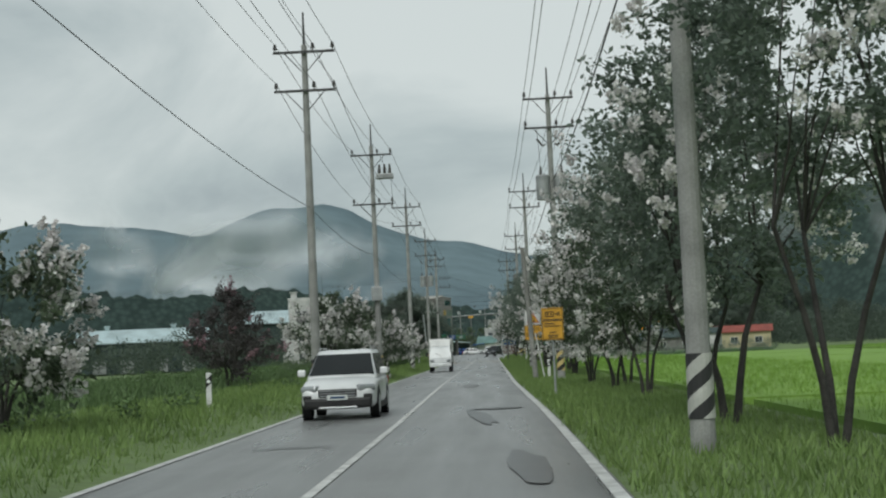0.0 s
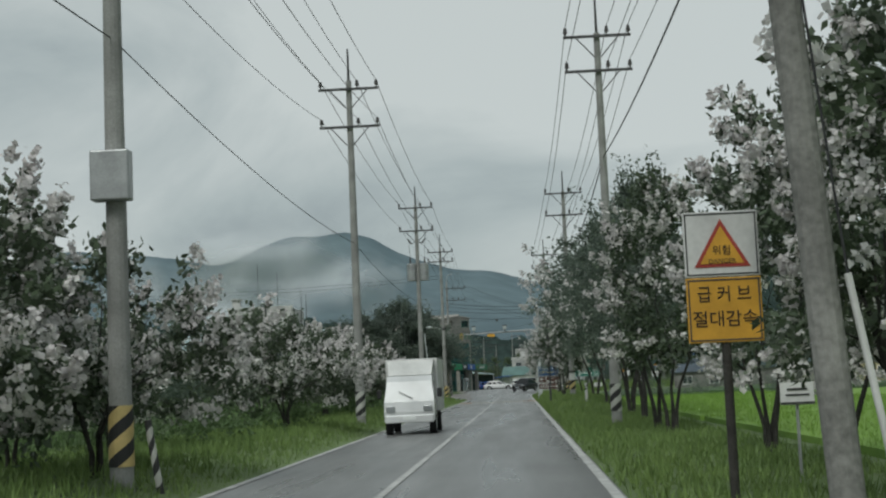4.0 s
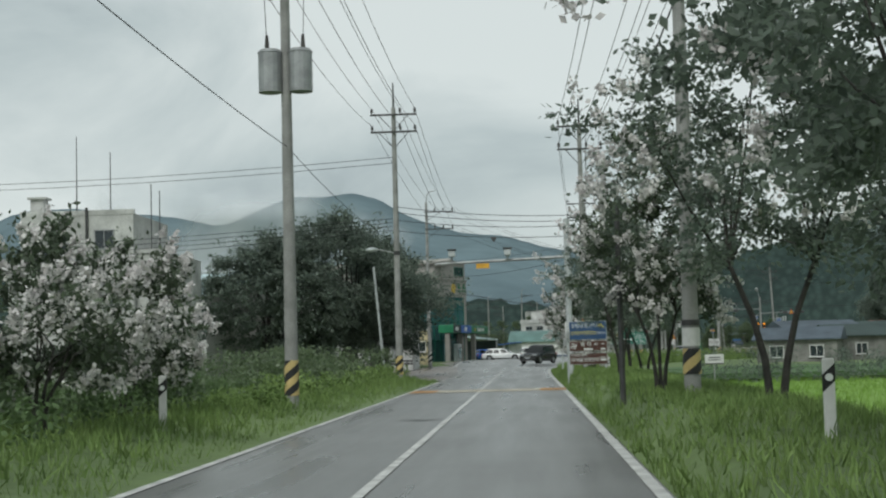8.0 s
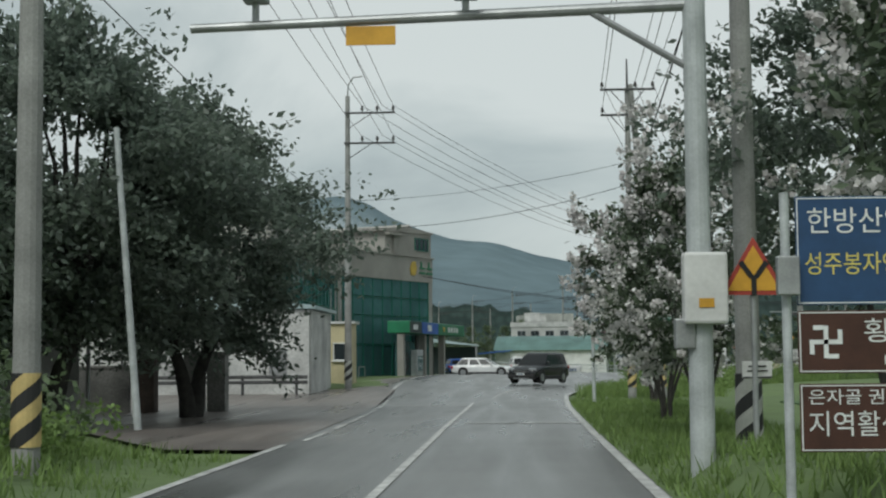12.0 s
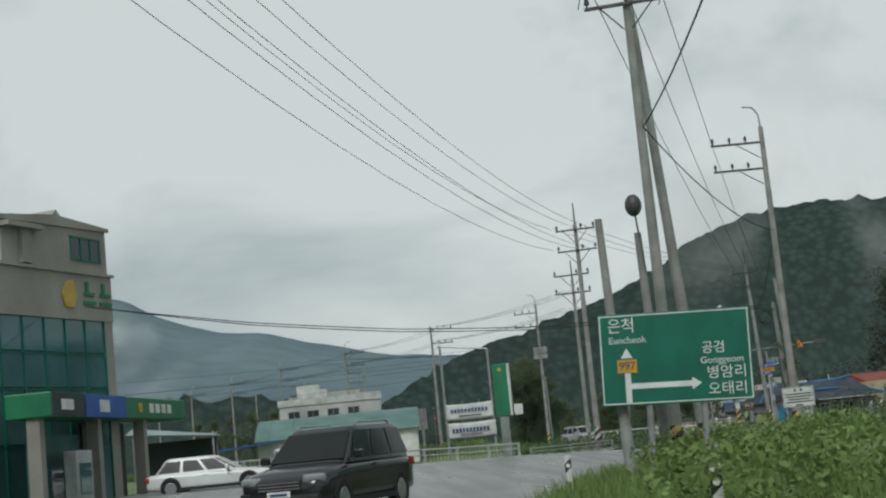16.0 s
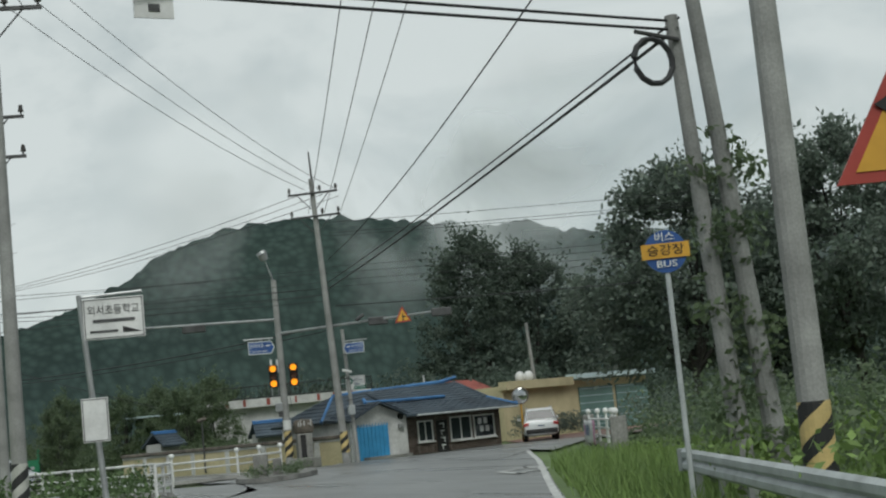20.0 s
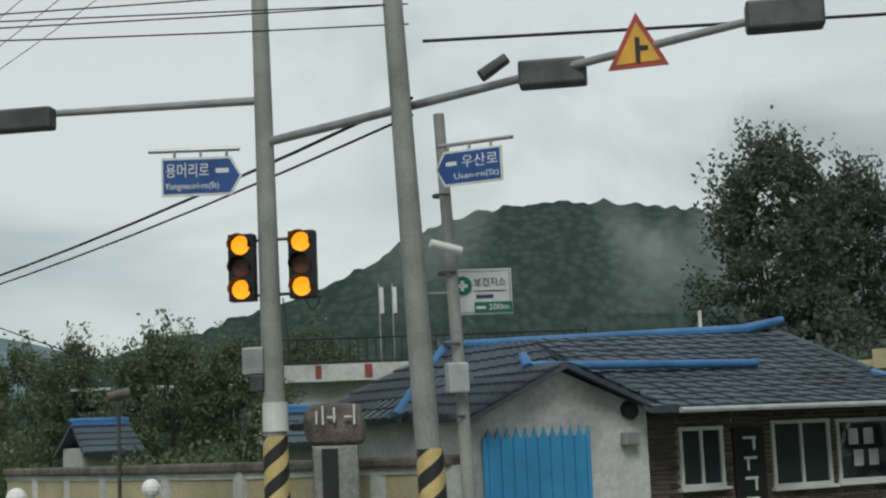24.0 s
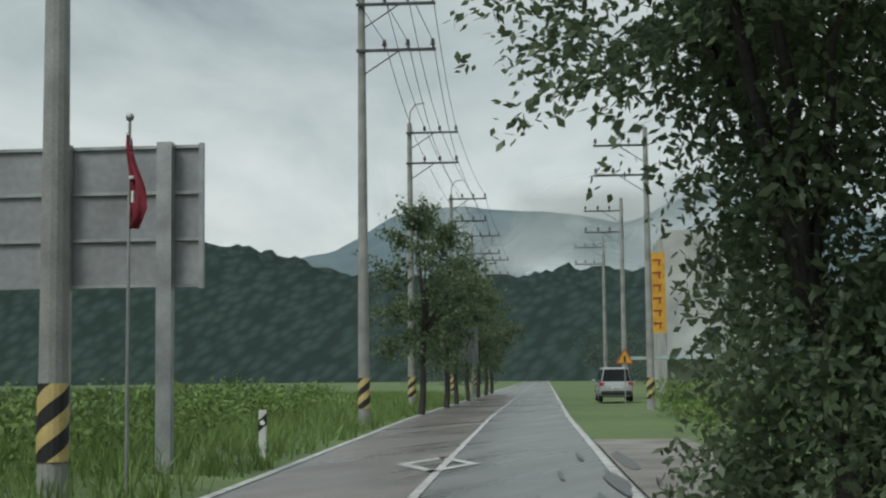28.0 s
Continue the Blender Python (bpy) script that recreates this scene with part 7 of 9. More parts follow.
# white three-storey building
t = thing("apartment_house", -27.2, 192.0, 0.2, 0, "grey-white three-storey building with dark windows", "building")
t.matrix_basis = t.matrix_basis @ Matrix.Diagonal((0.94, 0.94, 0.92, 1))
part("wall", box(B(), 3.3, 4, 5.1, 6.6, 8, 10.2), "wallwhite", t)
part("wall", box(B(), 7.6, 4.2, 3.9, 2.2, 7.6, 7.8), "wallwhite", t)
part("wall", box(B(), -0.5, 4.5, 3.2, 1.2, 7, 6.4), "wallwhite", t)
for x, z, w, h in ((2.0, 7.6, 1.6, 1.6), (4.9, 8.7, 1.1, 1.1), (2.0, 4.2, 1.2, 1.4), (4.9, 5.0, 1.1, 1.4), (2.0, 1.6, 1.2, 1.2)):
    window(t, x, z, w, h, -0.02, "steel", "darkglass", 1)
part("parapet", box(box(B(), 3.3, 0.1, 10.3, 6.7, 0.25, 0.3), 7.6, 0.45, 7.95, 2.3, 0.25, 0.3), "wallwhite", t)
part("chimney", box(box(B(), 0.7, 1.2, 10.8, 0.8, 0.8, 1.0), 0.7, 1.2, 11.35, 1.1, 1.1, 0.12), "wallwhite", t)
part("drain_pipe", rod(B(), (3.9, -0.1, 0), (3.9, -0.1, 10.6), 0.08, 0.08, 8), "steel_d", t)
for x in (3.0, 5.0):
    part("antenna", rod(B(), (x, 1, 10.2), (x, 1, 16.5 - x * 0.5), 0.04, 0.025, 5), "steel_d", t)
for i, x in enumerate((7.4, 7.9)):
    part("flag_staff", rod(B(), (x, 1, 7.8), (x, 1, 12.0 - 0.4 * i), 0.04, 0.03, 5), "steel_d", t)
t = thing("shed", -16.5, 205, 0.2, 0, "pale blue roofed shed behind the building", "shed")
part("wall", box(B(), 0, 4, 3.0, 7, 8, 6.0), "plaster", t)
part("roof", prism(B(), [(-3.8, 6.0), (-3.8, 6.2), (0, 7.2), (3.8, 6.2), (3.8, 6.0)], -0.3, 8.3), "paleroof", t)
t = thing("barn", -58, 236, 0.2, 10, "long dark green farm shed with pale sheet roof", "barn")
part("wall", box(B(), 0, 0, 2.6, 21, 10, 5.2), "barn", t)
part("roof", prism(B(), [(-5.6, 5.0), (-5.6, 5.2), (0, 7.4), (5.6, 5.2), (5.6, 5.0)], -11, 11, pose(0, 0, 0, 0, 0, 90)), "paleroof", t)
for x in (-6, 5):
    part("roof_vent", box(box(B(), x, 0, 7.6, 0.7, 0.7, 0.6), x, 0, 8.0, 1.0, 1.0, 0.2), "paleroof", t)
for x in (-7, -2.5, 3, 7.5):
    part("door", box(B(), x, -5.05, 1.2, 2.2, 0.08, 2.2), "steel", t)
t = thing("barn", -62, 268, 0.2, 5, "second farm shed with blue-white roof", "barn")
part("wall", box(B(), 24, 0, 4, 22, 10, 8), "barn", t)
part("roof", prism(B(), [(-5.6, 8.0), (-5.6, 8.2), (0, 10.6), (5.6, 8.2), (5.6, 8.0)], -11.5, 11.5, pose(24, 0, 0, 0, 0, 90)), "paleroof", t)

# arched green warehouse and white office behind the bridge
t = thing("arched_shed", 4.5, 361, 0, -5, "arched green-roofed store shed", "shed")
part("wall", box(B(), 0, 0, 1.5, 14, 11.5, 3.0), "white", t)
arc = [(-6.2 + 12.4 * i / 12, 3.0 + 1.9 * math.sin(math.pi * i / 12)) for i in range(13)]
part("roof", prism(B(), arc, -7.2, 7.2, pose(0, 0, 0, 0, 0, 90)), "green_roof", t)
part("gable", prism(B(), [(a * 0.96, b * 0.985) for a, b in arc], 7.18, 7.3, pose(0, 0, 0, 0, 0, 90)), "barn", t)
for i in range(-6, 7, 2):
    part("rib", prism(B(), [(a, b + 0.06) for a, b in arc] + [(a, b) for a, b in arc[::-1]], i - 0.05, i + 0.05, pose(0, 0, 0, 0, 0, 90)), "green_roof", t)
t = thing("lean_to", -5.0, 357, 0, 0, "low open shed with blue tarpaulin roof", "shed")
part("roof", prism(B(), [(-4, 2.3), (-4, 2.4), (4, 3.0), (4, 2.9)], -3, 3), "nhblue", t)
for x in (-3.8, 3.8):
    for y in (-2.8, 2.8):
        part("post", box(B(), x, y, 1.3, 0.1, 0.1, 2.6), "steel", t)
t = thing("office_block", 4.2, 376, 0, -3, "cream-white flat-roofed office block", "building")
t.matrix_basis = t.matrix_basis @ Matrix.Diagonal((0.72, 0.72, 0.72, 1))
part("wall", box(B(), 0, 0, 4.6, 14, 10, 9.2), "plaster", t)
part("parapet", box(B(), 0, -5, 9.3, 14.3, 0.3, 0.9), "wallwhite", t)
part("roof_house", box(box(B(), -3, 1, 10.6, 3.2, 4, 2.2), -1, -1, 10.2, 1.2, 1.2, 1.6), "wallwhite", t)
part("stair_wing", box(box(B(), 5.5, -3, 9.4, 3, 4, 1.0), 8.5, 0, 3.2, 4, 8, 6.4), "plaster", t)
for z in (2.2, 5.4, 7.6):
    for x in (-5, -2.4, 0.4, 3.2):
        window(t, x, z, 1.6, 1.4 if z < 7 else 1.0, -5.05, "steel", "darkglass", 1)

# ---- bridge rails ----
def cast_rail(name, pts, label, h=1.05, ball_posts=False, step=2.0, material="paleblue", rows=3, mesh=False):
    """Posts and rails along a line of points."""
    t = thing(name, pts[0][0], pts[0][1], 0, 0, label, "railing")
    L = dense(pts, step)
    o = Vector((pts[0][0], pts[0][1], 0))
    P = [Vector((x, y, ground_z(x, y))) - o for x, y in L]
    for p in P:
        bm = rod(B(), p, p + Vector((0, 0, h)), 0.055, 0.05, 8)
        if ball_posts:
            rod(bm, p + Vector((0, 0, h)), p + Vector((0, 0, h + 0.16)), 0.05, 0.04, 8)
            ball(bm, p + Vector((0, 0, h + 0.25)), 0.11)
        part("post", bm, material, t)
    for k in range(rows):
        zz = h * (0.95 - 0.28 * k)
        tube("rail", [p + Vector((0, 0, zz)) for p in P], 0.042 if k == 0 else 0.032, material, t, 8)
    tube("kerb", [p + Vector((0, 0, 0.08)) for p in P], 0.14, "concrete_d", t, 4)
    if mesh:
        for a, b in zip(P, P[1:]):
            for i in range(9):
                q = a.lerp(b, (i + 0.5) / 9)
                part("bar", rod(B(), q + Vector((0, 0, 0.15)), q + Vector((0.0, 0, h * 0.92)), 0.013, 0.013, 5), material, t)
    return t


cast_rail("bridge_rail", [(-4.0, 297.5), (1.5, 301), (12.6, 307.6)], "pale steel bridge railing with thin bars", 1.05, False, 1.9, "paleblue", 2, True)
cast_rail("bridge_rail", [(23.4, 320.4), (24.6, 323.0), (24.4, 326.5), (21.5, 331.5)], "curved white tubular bridge railing", 1.15, False, 1.3, "white", 4)
cast_rail("bridge_rail", [(28.3, 335.4), (31.2, 336.0), (34.2, 339.0)], "low white railing with ball-topped posts", 0.95, True, 1.5, "white", 2)
cast_rail("bridge_rail", [(36.6, 316.4), (38.6, 319.6), (40.6, 323.0), (42.4, 326.3), (44.1, 329.6)], "grey and white bridge railing with ball-topped posts", 1.1, True, 2.6, "white", 3)
t = thing("rail_pier", 36.4, 316.0, 0, -30, "stained concrete end pier of the bridge rail", "pier")
part("pier", box(B(), 0, 0, 0.6, 0.5, 0.5, 1.2, bevel=0.03), "concrete_d", t)
t = thing("rail_pier", 44.4, 330.1, 0, -30, "stained concrete end pier of the bridge rail", "pier")
part("pier", box(B(), 0, 0, 0.6, 0.45, 0.45, 1.25, bevel=0.03), "concrete_d", t)
t = thing("banner", 42.15, 326.3, 0, 241, "pink and white cloth banner tied to the railing", "banner")
cloth("cloth", 4.6, 0.86, "banner", t, -2.9, -0.16, 0.2, 3.0, 0.06)
cloth("cloth", 1.1, 0.88, "pink", t, 1.72, -0.16, 0.18, 5.0, 0.06)
for i in range(7):
    part("lettering", box(B(), -1.9 + 0.42 * i, -0.24, 0.66, 0.2, 0.006, 0.4), "pink" if i < 2 else "navysign", t)
t = thing("banner", 2.75, 301.6, 0.3, 30.7, "white cloth banner with dark lettering on the bridge rail", "banner")
cloth("cloth", 3.4, 0.75, "banner", t, -0.2, -0.16, 0.15, 7.0, 0.06)
for i in range(9):
    part("lettering", box(B(), 0.35 + 0.27 * i, -0.24, 0.52, 0.16, 0.006, 0.24), "navysign", t)
cast_rail("guard_rail", [(13.4, 308.6), (16.2, 311.4), (19.2, 313.8)], "low crash barrier by the bridge", 0.7, False, 2.0, "steel", 2)
t = thing("guard_rail", 13.7, 276.5, 0.1, 61.8, "galvanised crash barrier half hidden in the grass", "guard rail")
wave = [(0.0, 0.44), (0.05, 0.48), (0.05, 0.55), (0.0, 0.6), (0.05, 0.65), (0.05, 0.72), (0.0, 0.76)]
vs = [(L_, y_, z_) for L_ in (0.0, 22.6) for y_, z_ in wave] + [(L_, y_ - 0.012, z_) for L_ in (0.0, 22.6) for y_, z_ in wave]
nw = len(wave)
fs = [(i, i + 1, nw + i + 1, nw + i) for i in range(nw - 1)] + [(2 * nw + i + 1, 2 * nw + i, 3 * nw + i, 3 * nw + i + 1) for i in range(nw - 1)]
raw("beam", vs, fs, "paleblue", t)
for x in range(12):
    part("post", box(B(), 0.3 + 2.0 * x, -0.14, 0.15, 0.12, 0.1, 1.1), "steel", t)
    part("block", box(B(), 0.3 + 2.0 * x, -0.06, 0.6, 0.1, 0.08, 0.24), "steel", t)
part("end_cap", rod(B(), (22.6, 0.0, 0.44), (22.6, 0.0, 0.76), 0.09, 0.09, 12), "paleblue", t)

# planted island
t = thing("traffic_island", 31.2, 331.5, 0, -25, "kerbed traffic island with low planting", "traffic island")
bm = B()
bmesh.ops.create_circle(bm, cap_ends=True, segments=24, radius=1, matrix=Matrix.Translation((0, 0, 0.05)) @ Matrix.Diagonal((1.5, 4.6, 1, 1)))
r_ = bmesh.ops.extrude_face_region(bm, geom=bm.faces[:])
bmesh.ops.translate(bm, verts=[v for v in r_["geom"] if isinstance(v, bmesh.types.BMVert)], vec=(0, 0, 0.16))
part("kerb", bm, "concrete_d", t)
part("stone_post", box(box(B(), -0.3, -3.2, 0.6, 0.5, 0.4, 0.8), 0.2, -2.2, 0.5, 0.3, 0.3, 0.6), "concrete_d", t)
rgi = np.random.default_rng(77)
cen = np.stack([rgi.uniform(-1.1, 1.1, 26), rgi.uniform(-3.8, 3.8, 26), rgi.uniform(0.25, 0.5, 26)], 1)
quads("planting", leaf_quads(rgi, cen, np.full(26, 0.35), 70, 0.05), "leaf_mid", t)


# ---- tiled house with brick front: local front faces -y ----
HX, HY, HR = 43.0, 345.0, 12.5
t = thing("tiled_house", HX, HY, 0, HR, "low brick house with blue-ridged grey tile roof", "house")
W1, D1, H1 = 6.5, 5.0, 1.95
part("wall", box(B(), W1 / 2, D1, 1.0, W1, 0.25, 2.0), "mortar", t)
part("wall", box(B(), W1 - 0.1, D1 / 2 + 0.1, 1.0, 0.2, D1 - 0.2, 2.0), "mortar", t)
part("wall", box(B(), -1.9, 4.9, 1.0, 3.9, 0.25, 2.0), "wallwhite", t)
part("wall", box(B(), -3.4, 2.9, 1.0, 0.2, 3.7, 2.0), "wallwhite", t)
part("wall", box(B(), -3.4, 0.5, 0.95, 0.2, 1.1, 1.9), "wallwhite", t)
FRONT = ((0.45, 0.975, 0.9, 1.95), (1.4, 0.29, 1.0, 0.58), (1.4, 1.8, 1.0, 0.3), (2.01, 0.975, 0.22, 1.95), (2.5, 1.78, 0.76, 0.34), (2.965, 0.975, 0.17, 1.95), (4.575, 0.25, 3.05, 0.5), (4.575, 1.82, 3.05, 0.26), (4.56, 1.09, 0.18, 1.18), (6.3, 0.975, 0.4, 1.95))
for bx, bz, bw, bh in FRONT:
    part("front_wall", box(B(), bx, 0.13, bz, bw, 0.2, bh), "mortar", t)
brick_mesh = None
for bx, bz, bw, bh in FRONT:
    for r_ in range(max(1, int(bh / 0.084))):
        n = max(1, round(bw / 0.25))
        for i in range(n):
            if brick_mesh is None:
                brick = part("brick", box(B(), 0, 0, 0, 0.235, 0.05, 0.07, bevel=0.005), "brick", t)
                brick_mesh = brick.data
            else:
                brick = new("brick", brick_mesh)
                brick.parent = t
            sh = 0.06 if r_ % 2 else -0.06
            xx = min(max(bx - bw / 2 + (i + 0.5) * bw / n + sh, bx - bw / 2 + 0.12), bx + bw / 2 - 0.12)
            brick.location = (xx, 0.02, bz - bh / 2 + 0.042 + 0.084 * r_)
window(t, 1.4, 1.12, 0.92, 1.0, 0.0, "white", "darkglass", 1)
window(t, 3.75, 1.1, 1.36, 1.15, 0.0, "white", "darkglass", 1)
window(t, 5.35, 1.1, 1.36, 1.12, 0.0, "white", "darkglass", 0)
d = part("door", box(B(), 2.5, 0.02, 0.8, 0.72, 0.08, 1.6), "signblack", t, "black door with white painted characters")
for i in range(4):
    part("lettering", box(B(), 2.5, -0.03, 1.42 - 0.36 * i, 0.3, 0.012, 0.05), "signwhite", d)
    part("lettering", box(B(), 2.6 - 0.16 * (i % 2), -0.03, 1.3 - 0.36 * i, 0.05, 0.012, 0.2), "signwhite", d)
for i in range(4):
    part("poster", box(B(), 5.05 + 0.34 * (i % 2) + 0.05 * i, -0.03, 1.35 - 0.4 * (i // 2), 0.24, 0.012, 0.3), "banner", t)
# front pediment wall: white gable with the blue gate
part("gable_wall", prism(B(), [(-3.5, 0), (-0.02, 0), (-0.02, 2.0), (-1.85, 2.7), (-3.5, 2.0)], -0.35, -0.15), "wallwhite", t)
gt = part("gate", box(B(), -2.3, -0.42, 0.8, 2.05, 0.06, 1.6), "blue_gate", t, "bright blue sheet-steel gate")
for i in range(9):
    part("gate_rib", box(B(), -3.23 + 0.235 * i, -0.47, 0.8, 0.05, 0.04, 1.58), "blue_gate", gt)
for i in range(12):
    part("spike", prism(B(), [(-3.27 + 0.175 * i, 1.6), (-3.17 + 0.175 * i, 1.6), (-3.22 + 0.175 * i, 1.76)], -0.44, -0.41), "blue_gate", gt)
part("mail_box", box(B(), -0.45, -0.45, 1.5, 0.3, 0.16, 0.22, bevel=0.02), "steel", t)
part("stove_pipe", rod(B(), (-0.42, -0.5, 1.95), (-0.42, -0.1, 2.05), 0.14, 0.14, 14), "plastic", t)
part("step", box(B(), -1.6, -0.7, 0.06, 2.6, 0.6, 0.16), "concrete_d", t)


def tile_slope(parent, p00, p10, p11, p01, name="roof_slope", rows=9):
    """A tiled slope: p00-p10 eave, p01-p11 ridge; overlapping courses."""
    p00, p10, p11, p01 = (Vector(p) for p in (p00, p10, p11, p01))
    n = (p10 - p00).cross(p01 - p00).normalized()
    if n.z < 0:
        n = -n
    vs, fs = [], []
    for r in range(rows):
        a, b = r / rows, (r + 1.15) / rows
        b = min(b, 1.0)
        l0, r0 = p00.lerp(p01, a) + n * 0.05, p10.lerp(p11, a) + n * 0.05
        l1, r1 = p00.lerp(p01, b) + n * 0.012, p10.lerp(p11, b) + n * 0.012
        m = 26
        for k in range(m):
            u0, u1 = k / m, (k + 1) / m
            i = len(vs)
            lift = n * (0.02 if k % 2 else 0.0)
            vs += [l0.lerp(r0, u0) + lift, l0.lerp(r0, u1) + lift, l1.lerp(r1, u1) + lift, l1.lerp(r1, u0) + lift, l0.lerp(r0, u0) - n * 0.05, l0.lerp(r0, u1) - n * 0.05]
            fs += [(i, i + 1, i + 2, i + 3), (i + 4, i + 5, i + 1, i)]
    ob = raw(name, vs, fs, "roof_grey", parent)
    ob["kind"] = "stuff"
    under = raw("roof_board", [p00, p10, p11, p01] + [p - n * 0.08 for p in (p00, p10, p11, p01)], [(0, 1, 2, 3), (7, 6, 5, 4), (0, 4, 5, 1), (2, 6, 7, 3), (0, 3, 7, 4), (1, 5, 6, 2)], "roof_grey", parent)
    return ob


EZ, RZ, RY = 1.98, 3.55, 2.7
GZ = EZ + 0.56
tile_slope(t, (-0.35, -0.95, EZ), (6.95, -0.95, EZ), (5.98, 0.35, GZ), (-0.35, 0.35, GZ - 0.02), rows=5)
tile_slope(t, (-0.35, 0.35, GZ - 0.02), (5.98, 0.35, GZ), (5.8, RY, RZ), (-0.35, RY, RZ - 0.12), rows=8)
tile_slope(t, (6.95, -0.95, EZ), (6.95, 5.9, EZ), (5.98, 4.9, GZ), (5.98, 0.35, GZ), rows=5)
raw("gable_end", [(5.78, 0.45, GZ - 0.1), (5.78, 4.8, GZ - 0.1), (5.78, RY, RZ - 0.05), (5.6, 0.45, GZ - 0.1), (5.6, 4.8, GZ - 0.1), (5.6, RY, RZ - 0.05)], [(0, 1, 2), (5, 4, 3), (0, 3, 4, 1), (1, 4, 5, 2), (2, 5, 3, 0)], "concrete_d", t)
tile_slope(t, (-3.9, 5.9, EZ), (6.95, 5.9, EZ), (5.7, RY, RZ), (-2.2, RY, RZ - 0.3), rows=10)
tile_slope(t, (-3.95, 1.3, EZ + 0.05), (-0.35, 1.3, EZ + 0.6), (-0.35, RY, RZ - 0.12), (-2.2, RY, RZ - 0.3), rows=6)
tile_slope(t, (-3.95, 5.9, EZ), (-3.95, 1.3, EZ), (-2.2, RY, RZ - 0.32), (-2.2, RY + 0.2, RZ - 0.3), rows=7)
tile_slope(t, (-3.75, -0.75, 1.93), (-3.75, 1.6, 2.05), (-1.85, 1.6, 2.78), (-1.85, -0.75, 2.78), rows=5)
tile_slope(t, (-0.1, -0.8, 2.05), (-0.1, 0.6, 2.6), (-1.85, 1.6, 2.78), (-1.85, -0.75, 2.78), rows=5)
part("ridge", rod(B(), (-2.2, RY, RZ - 0.24), (5.0, RY, RZ + 0.06), 0.09, 0.11, 10), "roof_blue", t, "blue glazed ridge tiles")
part("ridge", rod(B(), (4.9, RY, RZ + 0.05), (5.95, RY - 0.05, RZ + 0.26), 0.12, 0.08, 10), "roof_blue", t)
part("ridge", rod(B(), (-2.2, RY, RZ - 0.26), (-3.95, 1.35, EZ + 0.06), 0.07, 0.09, 10), "roof_blue", t)
part("ridge", rod(B(), (-1.9, 0.5, 2.8), (3.4, 0.65, 2.8), 0.08, 0.08, 10), "roof_blue", t)
part("ridge_end", rod(B(), (-2.0, 0.2, 2.75), (-1.9, 0.5, 2.98), 0.1, 0.08, 10), "roof_blue", t)
part("ridge", rod(B(), (5.83, RY, RZ + 0.02), (6.0, 0.3, GZ + 0.07), 0.06, 0.07, 10), "roof_grey", t)
part("ridge", rod(B(), (6.0, 0.35, GZ + 0.06), (7.0, -0.98, EZ + 0.08), 0.06, 0.07, 10), "roof_blue", t)
part("eave_gutter", rod(B(), (0.2, -1.02, EZ - 0.04), (6.9, -1.02, EZ - 0.04), 0.05, 0.05, 8), "paleblue", t)
part("pipe", rod(B(), (4.2, 3.2, RZ - 0.2), (4.2, 3.2, RZ + 0.5), 0.04, 0.04, 6), "white", t)

# end wall and garden beside the car
t = thing("garden_wall", 50.0, 348.3, 0, 62, "pale garden wall with hedge", "wall")
part("panel", box(B(), 2.2, 0, 0.75, 5, 0.2, 1.5), "cream", t)
cen = np.stack([rgi.uniform(0, 4.6, 24), rgi.uniform(0.2, 0.8, 24), rgi.uniform(1.3, 1.75, 24)], 1)
quads("hedge", leaf_quads(rgi, cen, np.full(24, 0.3), 70, 0.05), "leaf_mid", t)

# flat-roofed house with stained parapet and rail behind
t = thing("flat_house", 42.8, 364.0, 0, -10, "flat-roofed house with rust-stained parapet and black roof rail", "house")
part("wall", box(B(), 1.5, 3.5, 1.75, 9.5, 7, 3.5), "wallwhite", t)
part("parapet", box(B(), 1.5, -0.25, 3.72, 10.3, 0.6, 0.5), "wallwhite", t)
part("roof_slab", box(B(), 1.5, 3.5, 3.6, 10.2, 7.6, 0.16), "concrete_d", t)
part("awning", box(B(), -6.0, 0.6, 3.5, 5.0, 2.0, 0.08), "paleroof", t)
for i in range(7):
    part("rust_stain", box(B(), -2.4 + 1.35 * i + 0.3 * math.sin(i * 5), -0.557, 3.74, 0.13 + 0.05 * (i % 3), 0.006, 0.4), "redroof", t)
bm = B()
for i in range(40):
    rod(bm, (-3.5 + 0.26 * i, -0.2, 3.95), (-3.5 + 0.26 * i, -0.2, 4.75), 0.015, 0.015, 4)
part("rail_infill", bm, "signblack", t)["kind"] = "stuff"
for z in (4.75, 4.05):
    part("rail", rod(B(), (-3.6, -0.2, z), (6.8, -0.2, z), 0.03, 0.03, 6), "signblack", t)
for x in (-3.6, 1.6, 6.8):
    part("rail_post", rod(B(), (x, -0.2, 3.9), (x, -0.2, 4.85), 0.035, 0.035, 6), "signblack", t)
for x in (0.6, 1.0):
    part("flag_staff", rod(B(), (x, 0.4, 3.7), (x, 0.4, 6.4), 0.025, 0.02, 6), "steel", t)
    part("white_flag", box(B(), x + 0.06, 0.4, 5.9, 0.14, 0.03, 0.8), "banner", t)
window(t, 0.5, 1.9, 1.8, 1.2, -0.02, "steel", "darkglass", 1)
window(t, 3.8, 1.9, 1.6, 1.2, -0.02, "steel", "darkglass", 1)

